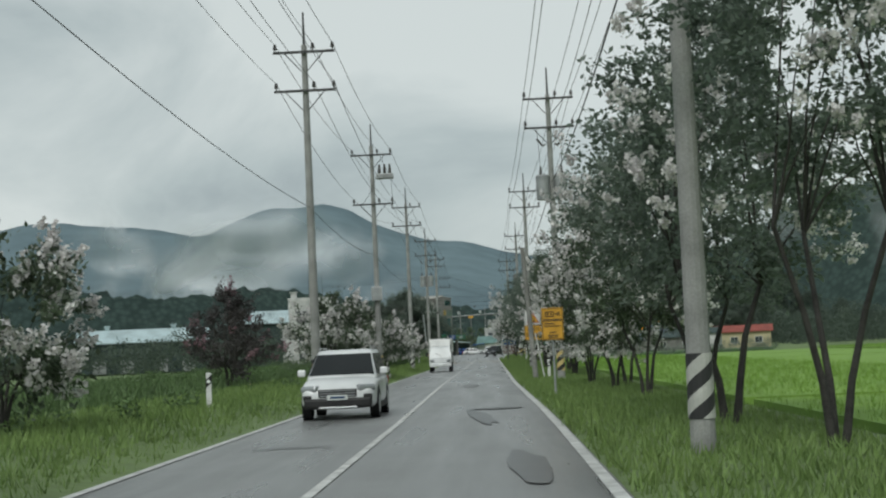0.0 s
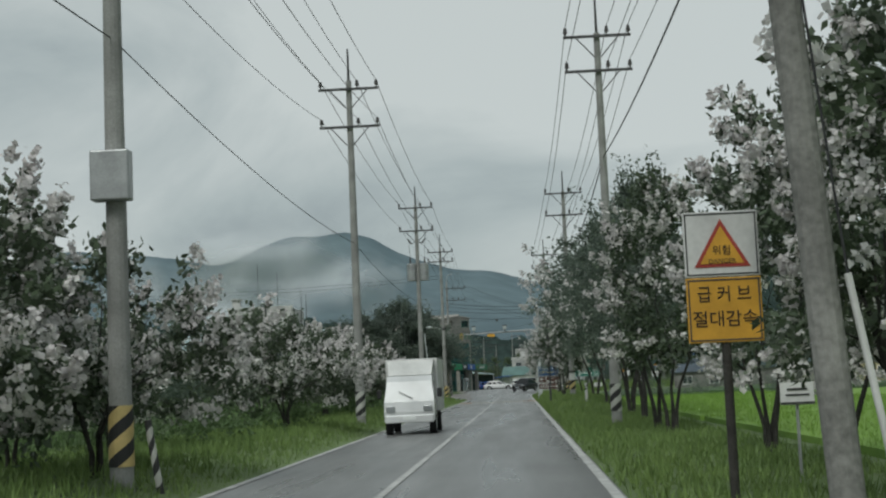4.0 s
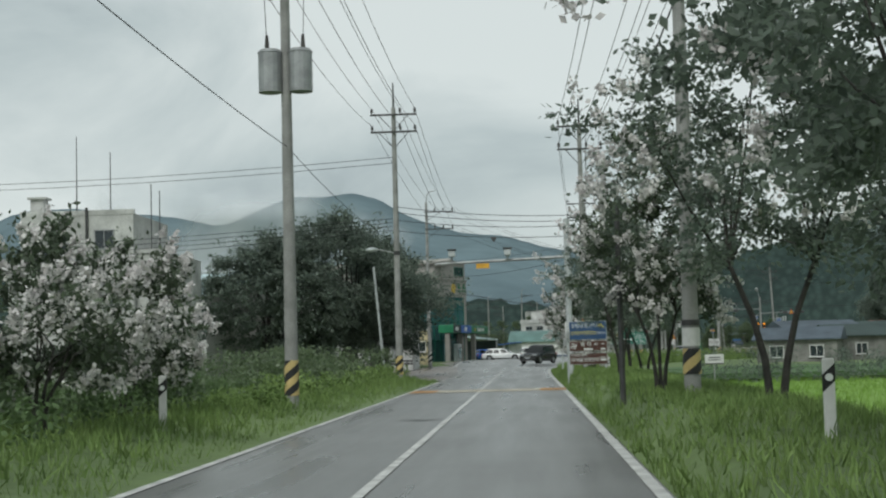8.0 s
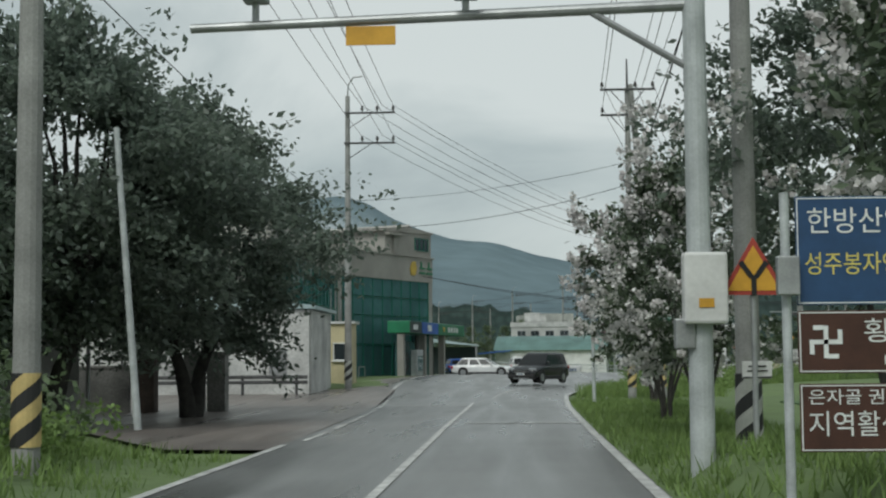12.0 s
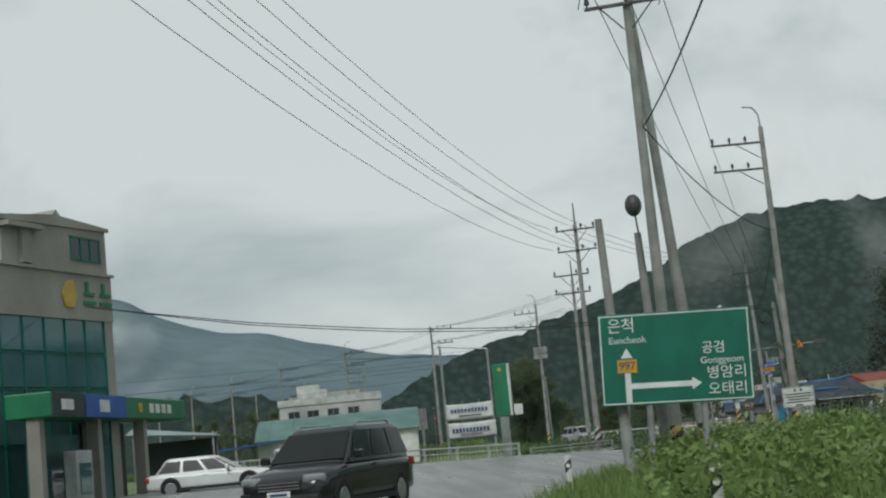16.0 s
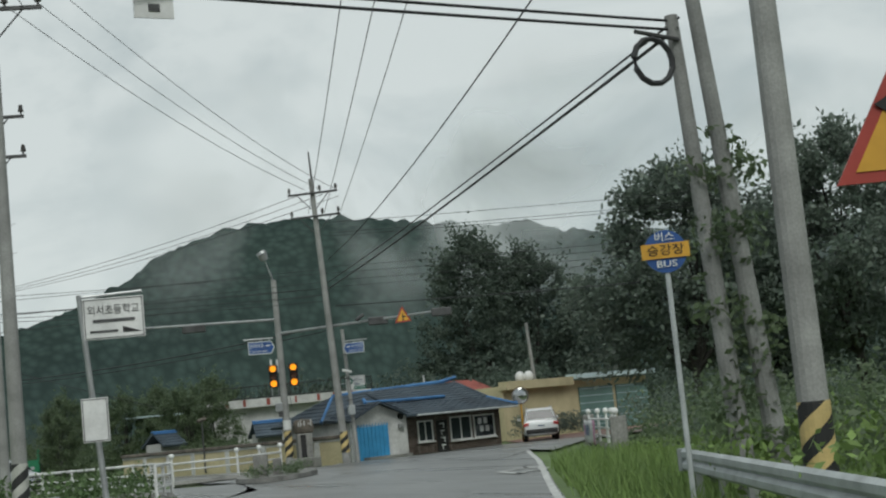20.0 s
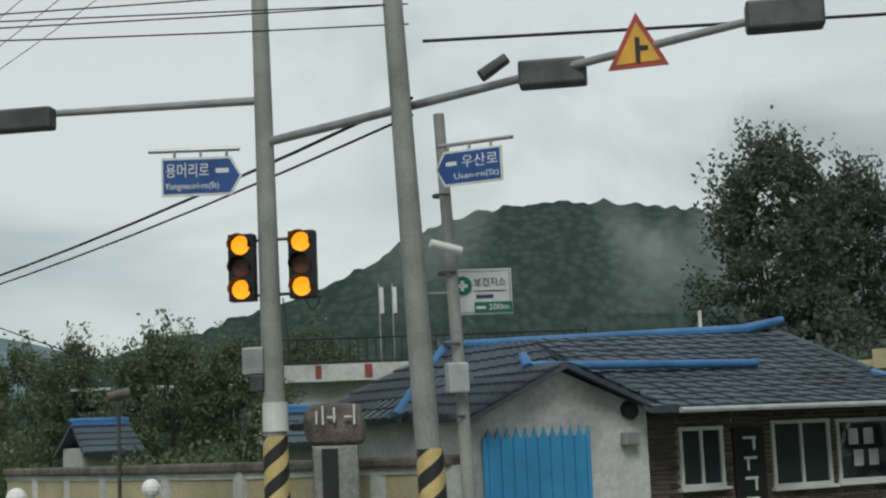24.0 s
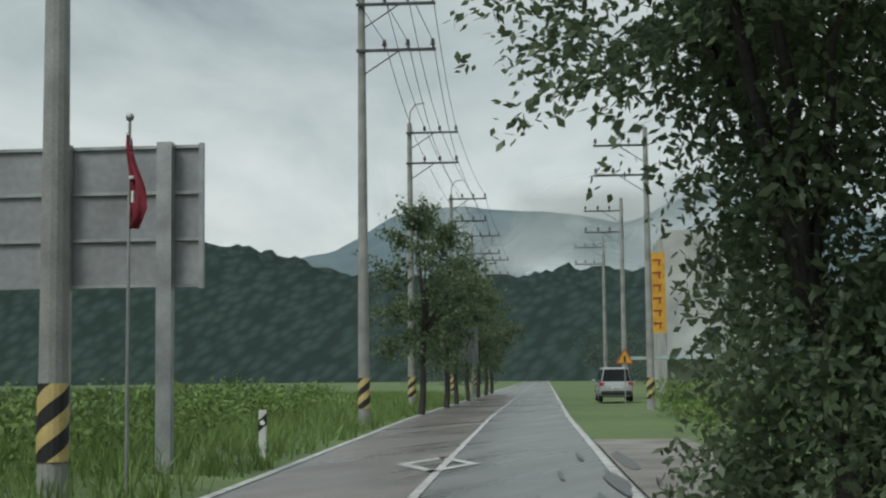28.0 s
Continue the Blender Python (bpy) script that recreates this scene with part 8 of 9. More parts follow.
# boundary wall with panels along the road, stone pillar
WL = [(39.5, 344.2), (38.6, 345.6), (36.6, 347.6), (34.6, 352.8), (32.7, 359.6)]
t = thing("boundary_wall", 0, 0, 0, 0, "cream panelled boundary wall with white piers and dark coping", "wall")
for a, b in zip(WL, WL[1:]):
    L = math.dist(a, b)
    n = max(1, round(L / 2.4))
    ang = math.degrees(math.atan2(b[1] - a[1], b[0] - a[0]))
    for i in range(n):
        u = (i + 0.5) / n
        cx, cy = a[0] + (b[0] - a[0]) * u, a[1] + (b[1] - a[1]) * u
        part("panel", box(B(), cx, cy, 0.45, L / n, 0.16, 1.3, ang), "cream", t)
        part("rim", box(B(), cx, cy, 1.14, L / n, 0.22, 0.12, ang), "wallwhite", t)
        part("coping", box(B(), cx, cy, 1.28, L / n + 0.02, 0.4, 0.18, ang, bevel=0.05), "stone", t)
        px, py = a[0] + (b[0] - a[0]) * i / n, a[1] + (b[1] - a[1]) * i / n
        part("pier", box(B(), px, py, 0.5, 0.3, 0.24, 1.42, ang), "wallwhite", t)
t = thing("village_stone", 37.7, 345.0, 0, -10, "weathered boulder with carved characters on a concrete pedestal", "stone monument")
part("pedestal", box(B(), 0, 0, 0.75, 0.72, 0.6, 1.7, bevel=0.04), "concrete_d", t)
part("plaque", box(B(), -0.1, -0.31, 0.9, 0.26, 0.03, 1.3), "plastic", t)
bm = B()
bmesh.ops.create_icosphere(bm, subdivisions=4, radius=1)
for v in bm.verts:
    c = v.co
    k = 1 + 0.12 * noise.noise(c * 1.3) + 0.05 * noise.noise(c * 4)
    q = 1 / max(abs(c.x), abs(c.y), abs(c.z)) ** 0.55
    v.co = Vector((c.x * 0.5 * k * q, c.y * 0.36 * k * q, max(-0.34, c.z * 0.36 * k * q)))
bmesh.ops.translate(bm, verts=bm.verts, vec=(0.02, 0, 1.93))
st = part("boulder", bm, "stone", t)
st.data.shade_smooth()
for i, (x, w, h) in enumerate(((-0.3, 0.03, 0.2), (-0.2, 0.03, 0.3), (-0.06, 0.14, 0.03), (-0.02, 0.03, 0.24), (0.2, 0.12, 0.03), (0.3, 0.03, 0.32))):
    part("carving", box(B(), x, -0.43, 2.05 + 0.03 * (i % 2), w, 0.06, h), "white", st)
t = thing("planter", 37.3, 344.3, 0, -10, "low concrete planter at the foot of the stone", "planter")
part("trough", box(B(), 0, 0, 0.2, 1.6, 0.7, 0.5, bevel=0.05), "concrete_d", t)

# blue-roofed sheds in the garden
for x, y, rz, s in ((34.9, 358.2, 14, 1.0), (38.8, 352.6, -10, 1.2)):
    t = thing("garden_shed", x, y, 0, rz, "small grey shed with bright blue ridge over the wall", "shed", "garden sheds")
    part("wall", box(B(), 0, 0.6, 0.9, 1.25 * s, 1.6, 1.8), "plaster", t)
    tile_slope(t, (-0.75 * s, -0.75, 1.65), (0.75 * s, -0.75, 1.65), (0.68 * s, 0.5, 2.42), (-0.68 * s, 0.5, 2.42), rows=5)
    tile_slope(t, (-0.75 * s, 1.8, 1.65), (0.75 * s, 1.8, 1.65), (0.68 * s, 0.5, 2.42), (-0.68 * s, 0.5, 2.42), rows=5)
    part("ridge", box(box(B(), 0, 0.5, 2.47, 1.4 * s, 0.3, 0.1, bevel=0.03), 0, 0.3, 2.38, 1.4 * s, 0.16, 0.08), "roof_blue", t)
t = thing("green_gatepost", 30.3, 370.6, 0, 0, "bright green painted post and gate", "gate")
part("post", rod(B(), (0, 0, 0), (0, 0, 2.2), 0.08, 0.08, 12), "brightgreen", t)
part("post", rod(B(), (-0.7, 0.3, 0), (-0.7, 0.3, 2.0), 0.06, 0.06, 10), "paleblue", t)
part("gate_leaf", box(B(), -0.42, -0.1, 0.85, 0.75, 0.06, 1.5), "brightgreen", t)
t = thing("low_wall", 31.2, 371.4, 0, 12, "weathered low concrete wall with flat coping", "wall")
part("panel", box(B(), 0.1, 0, 0.65, 1.9, 0.2, 1.3), "concrete_d", t)
part("coping", box(B(), 0.1, 0, 1.35, 2.0, 0.35, 0.1), "concrete", t)
t = thing("pipe_end", 34.75, 351.5, 2.78, 10, "rusty horizontal pipe end above the hedge", "pipe")
part("pipe", rod(B(), (-0.22, 0, -0.04), (0.22, 0, 0.05), 0.09, 0.1, 16), "stone", t)
part("stand", rod(B(), (0, 0, -2.7), (0, 0, 0), 0.04, 0.04, 6), "steel_d", t)

# garage, red roof, mirror, slope clutter
t = thing("garage", 60.6, 356.2, 0, 18, "cream flat-roofed garage with green shutters", "building")
part("wall", box(B(), 0, 3, 1.6, 14, 6, 3.2), "cream", t)
part("fascia", box(B(), -4.0, -0.15, 3.2, 6.2, 0.6, 0.5), "cream", t)
part("roof_edge", box(B(), 3.1, -0.3, 3.45, 8.0, 0.9, 0.3), "paleroof", t)
for x in (1.6, 5.3):
    s = part("shutter", box(B(), x, -0.06, 1.4, 3.3, 0.1, 2.7), "green_roof", t, "teal roller shutter")
    for i in range(6):
        part("slat", box(B(), x, -0.12, 0.4 + 0.45 * i, 3.4, 0.03, 0.05), "paleroof", s)
for x in (-4.2, -3.4):
    part("water_tank", ball(B(), (x, 1, 3.7), 0.3, 1, 1, 1.2), "white", t)
t = thing("red_house", 60.5, 370.5, 0, 20, "house with red sheet roof behind", "house")
part("wall", box(B(), 0, 2, 1.6, 5, 4, 3.2), "plaster", t)
part("roof", prism(B(), [(-2.6, 3.1), (-2.6, 3.2), (0, 4.3), (2.6, 3.2), (2.6, 3.1)], -2.8, 2.8, pose(0, 2, 0, 0, 0, 90)), "redroof", t)
t = thing("traffic_mirror", 50.3, 345.7, 0, -25, "round convex traffic mirror on a post", "traffic mirror")
posts(t, (0,), 2.9, 0.045, "yellowsign")
part("rim", rod(B(), (0, -0.03, 2.45), (0, 0.03, 2.45), 0.46, 0.46, 28), "stone", t)
bm = ball(B(), (0, 0.0, 2.45), 0.42, 1, 0.2, 1, 24, 12)
part("mirror_face", bm, "mirror", t)
t = thing("street_pole", 57.4, 356.0, 0, 0, "slim concrete pole with small lamp", "pole")
part("shaft", rod(B(), (0.2, 0, 0), (-0.2, 0, 7.0), 0.13, 0.09, 10), "concrete", t)
for i, (x, y) in enumerate(((53.5, 350.0), (55.2, 350.6), (57.0, 351.4))):
    t = thing("shrub", x, y, 0, 0, "dark rounded shrub by the lane", "shrub", "shrubs")
    cen = np.stack([rgi.normal(size=20) * 0.55, rgi.normal(size=20) * 0.5, rgi.uniform(0.3, 1.3, 20)], 1)
    quads("foliage", leaf_quads(rgi, cen, np.full(20, 0.45), 90, 0.06), "leaf_dark", t)

# billboard, flags
t = thing("billboard", 14.7, 386.3, 0.2, 17, "large grey billboard seen from behind on steel posts", "billboard")
part("panel", box(B(), -2.3, 0.06, 3.95, 4.6, 0.06, 2.25), "boardgrey", t)
for z in (2.85, 3.58, 4.32, 5.05):
    part("batten", box(B(), -2.3, -0.0, z, 4.62, 0.05, 0.05), "steel", t)
for x in (-0.55, -2.2, -3.9):
    part("post", box(B(), x, -0.12, 2.5, 0.24, 0.2, 5.2), "steel", t)
for x in (0.0, -4.6):
    part("edge", box(B(), x, 0, 3.95, 0.07, 0.1, 2.3), "steel", t)
t = thing("billboard", 1.5, 434.5, 0.2, 17, "small grey board on posts seen from behind", "billboard")
part("panel", box(B(), -1.2, 0.06, 2.9, 1.9, 0.06, 1.8), "boardgrey", t)
for x in (-0.5, -1.9):
    part("post", box(B(), x, 0, 1.9, 0.1, 0.1, 3.9), "steel", t)
for i, (x, y) in enumerate(((20.7, 368.8), (18.8, 372.3), (17.5, 375.7), (16.8, 378.2), (15.3, 383.4))):
    t = thing("flag_pole", x, y, ground_z(x, y), 0, "thin steel flagpole with a hanging red flag", "flag", "red flags")
    part("staff", rod(B(), (0, 0, -0.2), (0.02, 0, 5.05), 0.028, 0.02, 8), "steel", t)
    part("finial", ball(B(), (0.02, 0, 5.1), 0.06), "steel", t)
    vs, fs = [], []
    for j in range(9):
        for k in range(7):
            u, v = k / 6, j / 8
            ww = 0.05 + 0.27 * min(v, 0.8) - 0.5 * max(0.0, v - 0.8)
            vs.append((0.03 + ww * u + 0.03 * math.sin(v * 7 + i), 0.07 * math.sin(u * 9 + v * 3 + i), 4.9 - 1.35 * v - 0.3 * u * (1 - v)))
    for j in range(8):
        for k in range(6):
            q = j * 7 + k
            fs.append((q, q + 1, q + 8, q + 7))
    f = raw("flag", vs, fs, "flag", t, "", True)
    f.modifiers.new("thickness", "SOLIDIFY").thickness = 0.008
    part("lettering", box(B(), 0.1, -0.03, 4.25, 0.07, 0.1, 0.04), "signwhite", f)
    part("lettering", box(B(), 0.12, -0.03, 3.98, 0.03, 0.1, 0.16), "signwhite", f)

# factory beyond the tree, roadside things on the second road
t = thing("factory", 6.6, 463, 0, 17, "pale factory block with a yellow sign strip", "building")
part("wall", box(B(), 1.2, 8, 5.6, 7.2, 16, 11.2), "plaster", t)
part("sign_strip", box(B(), -2.9, 0.2, 7.0, 1.0, 0.3, 5.4), "yellowsign", t)
for i in range(6):
    part("lettering", box(box(B(), -2.95, 0.02, 9.2 - 0.85 * i, 0.6, 0.03, 0.1), -2.8, 0.02, 9.0 - 0.85 * i, 0.1, 0.03, 0.4), "redsign", t)
part("canopy", box(B(), -2.0, -1.6, 2.6, 7, 3.4, 0.2), "paleroof", t)
for x in (-5.2, 1.2):
    part("post", box(B(), x, -3.0, 1.3, 0.12, 0.12, 2.6), "steel", t)
for z in (4.2, 9.0):
    window(t, 0.6, z, 0.8, 0.9, -0.02, "steel", "darkglass", 0)
t = thing("warning_sign", 9.0, 433.5, 0, 17, "small orange and red warning triangle beside the road", "road sign")
posts(t, (0,), 2.6, 0.03)
triangle(t, 0, 2.3, 0.85)
part("symbol", box(B(), 0, -0.022, 2.28, 0.1, 0.008, 0.3), "signblack", t)
pine = make_tree("roadside_pine", 61, "irregular dark roadside pine", 8.5, 3.4, 1.8, 1.7, 1, 0.14, 70, 100, 0.09, 1.3, "leaf_mid", 0, "petal", "tree", 2.6, 0.4, 0.1)
plant(pine, [(3.8, 421, 1.0, 0), (0.5, 432, 1.05, 60), (-2.5, 441, 0.95, 120), (-6, 452, 1.0, 200), (-9.5, 463, 1.0, 300), (-13, 474, 1.0, 30), (-16.5, 485, 1.0, 80), (13.5, 439, 0.75, 45), (6.5, 470, 0.7, 90), (3, 482, 0.75, 10)], "roadside pines")
drop(pine)

# ---- shrubs, scrub and hedges ----
def scrub(name, seed, spots, material, label, rad=0.6, per=110, leaf=0.07):
    rng = np.random.default_rng(seed)
    c = np.array([(x, y, ground_z(x, y) + zz) for x, y, zz in spots])
    ob = quads(name, leaf_quads(rng, c, rng.uniform(0.6, 1.3, len(c)) * rad, per, leaf, 0.8), material)
    return tagged(ob, label, "bush", kind="stuff")


rs = np.random.default_rng(99)
scrub("bushes", 1, [(rs.uniform(-13, -7.2), rs.uniform(158, 197), rs.uniform(0.1, 1.35)) for _ in range(150)], "leaf_mid", "overgrown bushes beside the verge", 0.7, 110, 0.075)
scrub("bushes", 21, [(rs.uniform(-8.0, -6.5), rs.uniform(150, 195), rs.uniform(0.0, 0.5)) for _ in range(80)], "grass", "bright weeds at the verge", 0.45, 90, 0.06)
scrub("bushes", 22, [(rs.uniform(-12.5, -7.0), rs.uniform(92, 152), rs.uniform(0.0, 0.8)) for _ in range(150)], "weed", "dark weeds behind the verge", 0.55, 100, 0.065)
scrub("bushes", 23, [(rs.uniform(-14, -7.2), rs.uniform(18, 92), rs.uniform(-0.1, 0.25)) for _ in range(70)], "weed", "dark weeds behind the verge", 0.42, 80, 0.06)
scrub("bushes", 2, [(rs.uniform(-16, -8.5), rs.uniform(95, 160), rs.uniform(0.1, 0.9)) for _ in range(120)], "leaf_mid", "overgrown bushes beside the verge", 0.7)
scrub("bushes", 3, [(rs.uniform(-26, -12), rs.uniform(60, 130), rs.uniform(0.1, 0.6)) for _ in range(80)], "weed", "low field scrub", 0.6)
scrub("bushes", 4, [(polyx(RIGHT1, y) + rs.uniform(2.2, 7.5), y, rs.uniform(0.1, 1.0)) for y in rs.uniform(243, 300, 190)], "grass", "leafy scrub on the inside of the bend", 0.6)
scrub("bushes", 5, [(polyx(RIGHT1, y) + rs.uniform(3.5, 9.0), y, rs.uniform(0.1, 1.6)) for y in rs.uniform(288, 322, 110)], "leaf_mid", "leafy scrub beside the bridge approach", 0.8)
scrub("bushes", 6, [(polyx(LEFT2, y) - rs.uniform(2.2, 10), y, rs.uniform(0.1, 0.9)) for y in rs.uniform(366, 420, 190)], "grass", "tall scrub beside the road", 0.65)
scrub("bushes", 7, [(polyx(RIGHT2, y) + rs.uniform(3.2, 7.0), y, rs.uniform(0.3, 2.4)) for y in rs.uniform(374, 392, 120)], "leaf_mid", "ivy and shrubs under the garden tree", 0.7, 120, 0.085)
scrub("bushes", 8, [(rs.uniform(36.5, 43), rs.uniform(360, 372), rs.uniform(0.3, 1.7)) for _ in range(90)], "leaf_mid", "garden shrubs behind the wall", 0.7)
scrub("bushes", 9, [(polyx(RIGHT2, y) + rs.uniform(3.0, 7.0), y, rs.uniform(0.2, 2.0)) for y in rs.uniform(362, 376, 110)], "leaf_mid", "garden shrubs behind the wall", 0.7)
scrub("bushes", 17, [(rs.uniform(34.9, 37.6), rs.uniform(353.8, 356.6), rs.uniform(0.2, 1.5)) for _ in range(46)], "leaf_mid", "shrubs before the garden sheds", 0.55)
scrub("ivy", 18, [(25.2 + 1.9 * math.cos(q) * s, 382.2 + 2.2 * math.sin(q) * s, z) for q, s, z in zip(rs.uniform(0, 6.28, 150), rs.uniform(0.4, 1.0, 150), rs.uniform(0.2, 6.2, 150))], "leaf_mid", "dense ivy hanging from the garden tree", 0.75, 210, 0.066)
scrub("bushes", 19, [(polyx(RIGHT2, y) + rs.uniform(3.4, 6.5), y, rs.uniform(0.1, 1.2)) for y in rs.uniform(396, 425, 70)], "grass", "low shrubs beside the concrete apron", 0.6)
# Dark leaves added in place of the deep shade over the stream.
scrub("bushes", 20, [(polyx(RIGHT1, y) + rs.uniform(5.0, 14.0), y, rs.uniform(0.0, 1.6)) for y in rs.uniform(314, 336, 120)], "leaf_dark", "dark bushes added for the tree shade along the stream behind the railing", 0.9)
scrub("bushes", 10, [(rs.uniform(14, 24), rs.uniform(315, 326), rs.uniform(0.0, 0.8)) for _ in range(60)], "weed", "weeds behind the bridge rail", 0.6)
scrub("bushes", 11, [(rs.uniform(8.5, 40), rs.uniform(187, 196), rs.uniform(0.0, 1.7)) for _ in range(130)], "leaf_dark", "hedge at the end of the rice fields", 0.8)
for sp, seed in (([(rs.uniform(62, 105), rs.uniform(300, 345), rs.uniform(0.5, 7)) for _ in range(130)], 16), ([(x, y, rs.uniform(1, 7)) for x, y in zip(rs.uniform(-70, 80, 200), rs.uniform(570, 610, 200)) if abs(x - polyx(RIGHT2, y) + 3) > 9], 12), ([(rs.uniform(48, 110), rs.uniform(372, 400), rs.uniform(0.5, 4.5)) for _ in range(170)], 13), ([(rs.uniform(56, 115), rs.uniform(190, 330), rs.uniform(0.5, 5)) for _ in range(170)], 14), ([(rs.uniform(-90, -28), rs.uniform(180, 260), rs.uniform(0.5, 4)) for _ in range(120)], 15)):
    scrub("woodland", seed, sp, "wood", "dark belt of trees behind the fields", 2.8, 260, 0.2)

# village beyond the fields
for i, (x, y, w, h, m) in enumerate(((24, 246, 7, 2.2, "concrete_d"), (33, 252, 9, 2.4, "concrete_d"), (43, 236, 8, 2.8, "cream"), (30, 262, 8, 3, "plaster"), (40, 275, 9, 3, "wallwhite"), (46, 290, 8, 3.2, "plaster"))):
    t = thing("village_house", x, y, -0.2, rs.uniform(-25, 25), "low village house with a dull sheet roof", "house", "village houses")
    part("wall", box(B(), 0, 3, h / 2, w, 6, h), m, t)
    part("roof", prism(B(), [(-3.4, h - 0.1), (-3.4, h), (0, h + 1.1), (3.4, h), (3.4, h - 0.1)], -w / 2 - 0.4, w / 2 + 0.4, pose(0, 3, 0, 0, 0, 90)), ("roof_grey", "barn", "redroof")[i % 3], t)
    window(t, -w / 4, h * 0.5, 1.2, 1.0, -0.02, "white", "darkglass", 1)
    window(t, w / 4, h * 0.5, 1.2, 1.0, -0.02, "white", "darkglass", 1)
for x0, x1, y0, y1 in ((9, 40, 198, 214), (10, 44, 216, 228)):
    t = thing("crop_field", (x0 + x1) / 2, (y0 + y1) / 2, -0.3, 0, "flat green vegetable plot", "field")
    part("bed", box(B(), 0, 0, 0.15, x1 - x0, y1 - y0, 0.3), "crop", t)


# ---- markings and repairs on the road ----
def sheet(name, pts, material, dz, label, category="road marking"):
    vs = [(x, y, ground_z(x, y) + dz) for x, y in pts]
    return tagged(raw(name, vs, [tuple(range(len(vs)))], material), label, category, kind="structure")


for y0 in (171.6,):
    for i in range(6):
        a, b = -4.6 + 1.03 * i, -4.6 + 1.03 * (i + 1)
        sheet("speed_hump", [(a, y0), (b, y0), (b, y0 + 3.4), (a, y0 + 3.4)], "hump" if i % 5 == 0 else "humpw", 0.046, "faded orange and white speed table")
sheet("stop_line", [(-4.9, 223.2), (-1.6, 223.2), (-1.6, 223.6), (-4.9, 223.6)], "line", 0.046, "white painted stop line")
sheet("stop_line", [(-1.5, 207.9), (1.55, 207.9), (1.55, 208.25), (-1.5, 208.25)], "line", 0.046, "white painted stop line")
for cx, cy, a in ((17.0, 390.4, 19), (31.5, 313.5, -33)):
    c, s = math.cos(radians(a)), math.sin(radians(a))
    for q in (((-0.75, 0), (0, -2.2), (0.12, -1.9), (-0.5, 0)), ((0.75, 0), (0, -2.2), (-0.12, -1.9), (0.5, 0)), ((-0.75, 0), (0, 2.2), (0.12, 1.9), (-0.5, 0)), ((0.75, 0), (0, 2.2), (-0.12, 1.9), (0.5, 0))):
        sheet("crossing_diamond", [(cx + c * u - s * v, cy + s * u + c * v) for u, v in q], "line", 0.052, "white painted diamond marking")
rp = np.random.default_rng(8)


def blot(cx, cy, w, l, ang, material, dz, label, n=14, seed=0):
    rr = np.random.default_rng(seed)
    c, s = math.cos(radians(ang)), math.sin(radians(ang))
    pts = []
    for i in range(n):
        a = 2 * math.pi * i / n
        k = rr.uniform(0.75, 1.15)
        u, v = w * k * math.cos(a), l * k * math.sin(a)
        pts.append((cx + c * u - s * v, cy + s * u + c * v))
    sheet("road_patch", pts, material, dz, label, "road repair")


for i, (x, y, w, l, a) in enumerate(((0.25, 27, 0.25, 4.0, 4), (0.6, 31, 0.7, 0.6, 0), (-2.9, 39, 1.0, 0.12, 8), (-2.6, 52, 0.9, 0.1, 5), (-0.4, 56, 0.3, 2.4, 0), (-3.2, 68, 0.8, 0.12, 3), (-2.9, 128, 0.7, 0.14, 5), (-2.4, 149, 0.5, 0.2, 0), (1.0, 12, 0.3, 3.0, 2), (-3.0, 18, 0.8, 0.1, 4))):
    blot(x, y, w, l, a, "patch" if i % 2 else "wet", 0.05, "dark wet patch on the asphalt", 14, i)
for i, (x, y, l) in enumerate(((21.9, 382, 3.0), (20.6, 387, 2.4), (24.0, 376.5, 2.2), (19.4, 392, 3.0))):
    blot(x + 0.55, y, 0.14, l, 19, "wet", 0.06, "dark wet gutter streak", 14, 50 + i)
    blot(x - 0.6, y + 1, 0.05, l * 0.5, 19, "wet", 0.06, "dark crack in the asphalt", 10, 70 + i)
L2 = [p for p in LEFT2 if 352 < p[1] < 470]
inner = offset(L2, 0.35)
outer = offset(L2, 2.9)
vs = [(x, y, ground_z(x, y) + 0.043) for a, b in zip(inner, outer) for x, y in (a, b)]
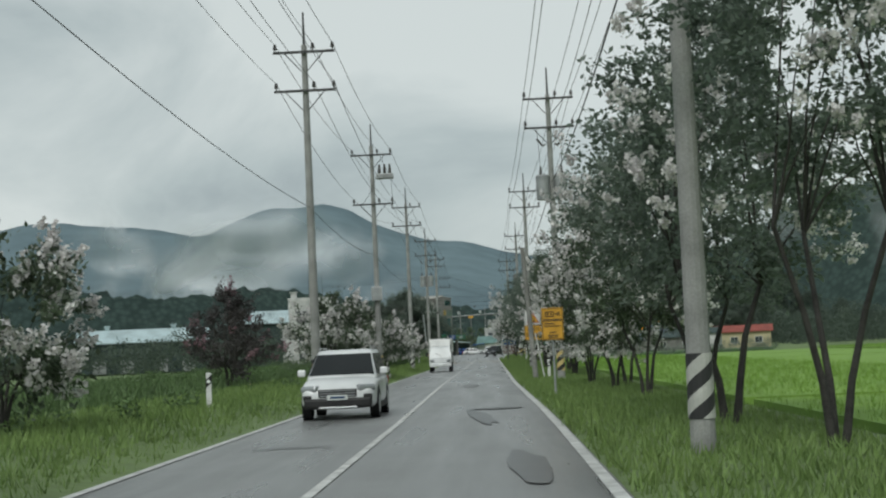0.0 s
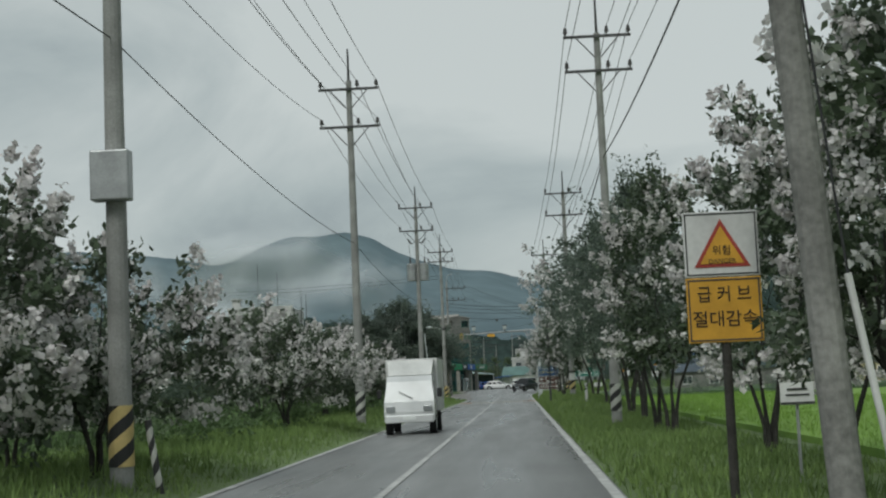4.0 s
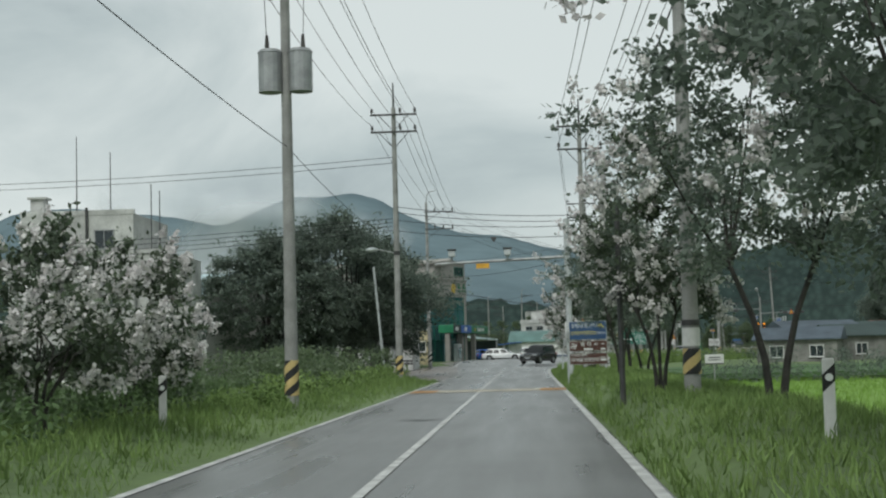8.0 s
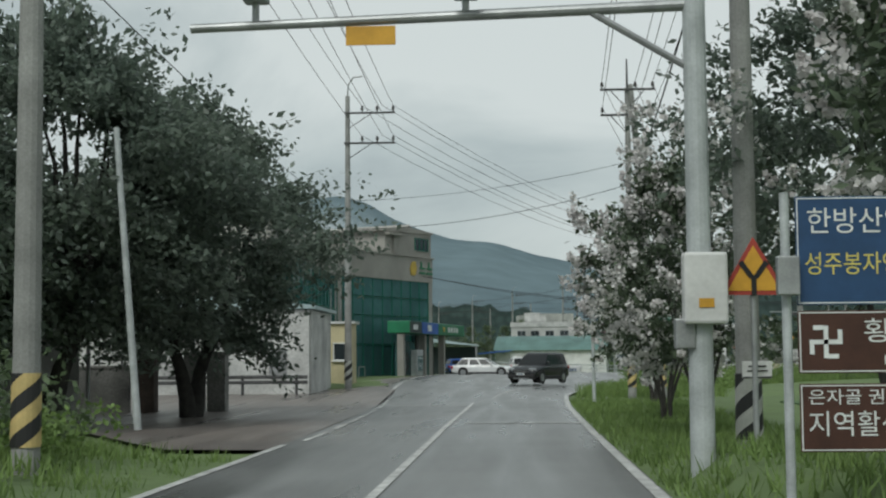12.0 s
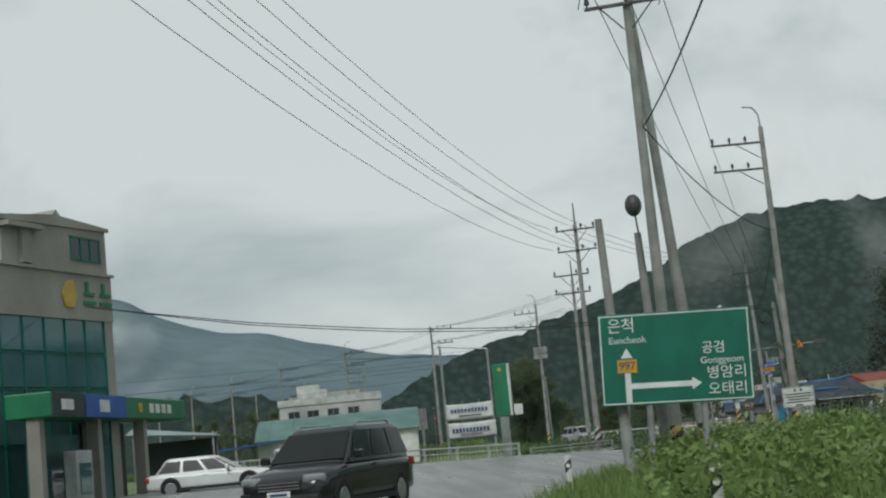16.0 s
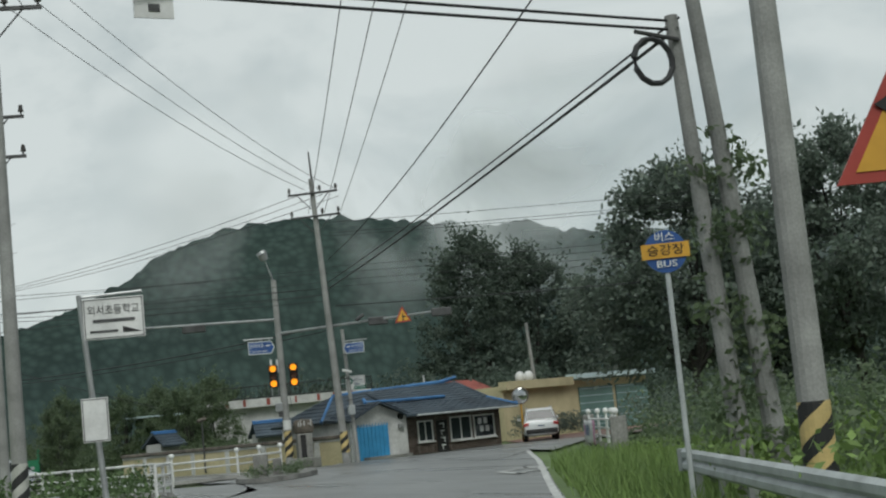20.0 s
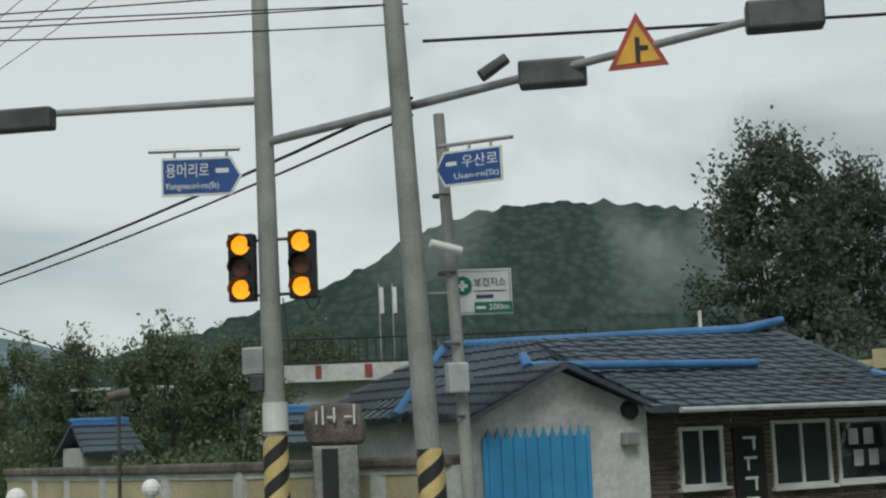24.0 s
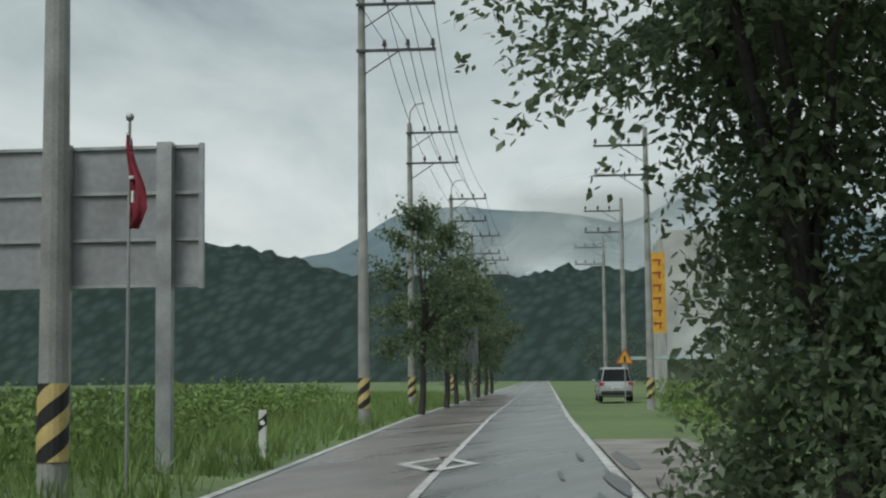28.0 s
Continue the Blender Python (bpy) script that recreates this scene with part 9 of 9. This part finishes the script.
tagged(raw("road_lane", vs, [(2 * i, 2 * i + 1, 2 * i + 3, 2 * i + 2) for i in range(len(inner) - 1)], "asphalt_old"), "older reddish asphalt of the far lane", "road", kind="structure")
RR = [p for p in RIGHT2 if 366 < p[1] < 402]
o1, o2 = offset(RR, 0.02), offset(RR, 2.2)
vs = [(x, y, ground_z(x, y) + 0.05) for a, b in zip(o1, o2) for x, y in (a, b)]
tagged(raw("pavement", vs, [(2 * i, 2 * i + 1, 2 * i + 3, 2 * i + 2) for i in range(len(o1) - 1)], "drive"), "cracked concrete apron beside the road", "pavement", kind="structure")
sheet("pavement", [(49.6, 345), (53, 340), (70, 350), (68, 358), (53, 352.6)], "redpave", 0.03, "reddish paved lane beside the garage", "pavement")
sheet("pavement", [(37.5, 325), (41.5, 330.2), (49.5, 344), (48.6, 345.4), (41, 341.4), (38.6, 343), (36.8, 340)], "asphalt", 0.045, "wet asphalt forecourt of the junction", "pavement")
sheet("pavement", [(-4.7, 197.5), (-6.6, 197.2), (-11, 206), (-24, 210), (-24, 222.2), (-5.2, 222.2)], "asphalt_old", 0.018, "dark damp asphalt apron under the trees", "pavement")
sheet("pavement", [(-5.2, 222), (-7.0, 262), (-6.4, 290), (-2.5, 297), (-5, 312), (-14, 312), (-22, 222)], "asphalt_old", 0.02, "worn asphalt yard before the bank", "pavement")
sheet("pavement", [(20.2, 311.3), (26.9, 321.7), (29.2, 330), (27, 334), (20, 330), (15.5, 336), (12, 330), (22.0, 318.5)], "asphalt", 0.03, "side road over the small bridge", "pavement")
for k in range(2):
    L = [(47.6, 341.2), (50.4, 340.4), (53.0, 341.8), (55.0, 345.2)]
    q0, q1 = offset(L, 0.12 + 0.3 * k), offset(L, 0.0 + 0.3 * k)
    for a, b, c_, d_ in zip(q0, q1, q1[1:], q0[1:]):
        sheet("kerb_line", [a, b, c_, d_], "yline", 0.06, "double yellow kerb line")
sheet("pavement", [(41, 327.5), (44.2, 331.5), (49, 337.5), (53, 340.6), (49.7, 345), (45.5, 341.5)], "asphalt", 0.04, "worn asphalt between the house and the bridge", "pavement")
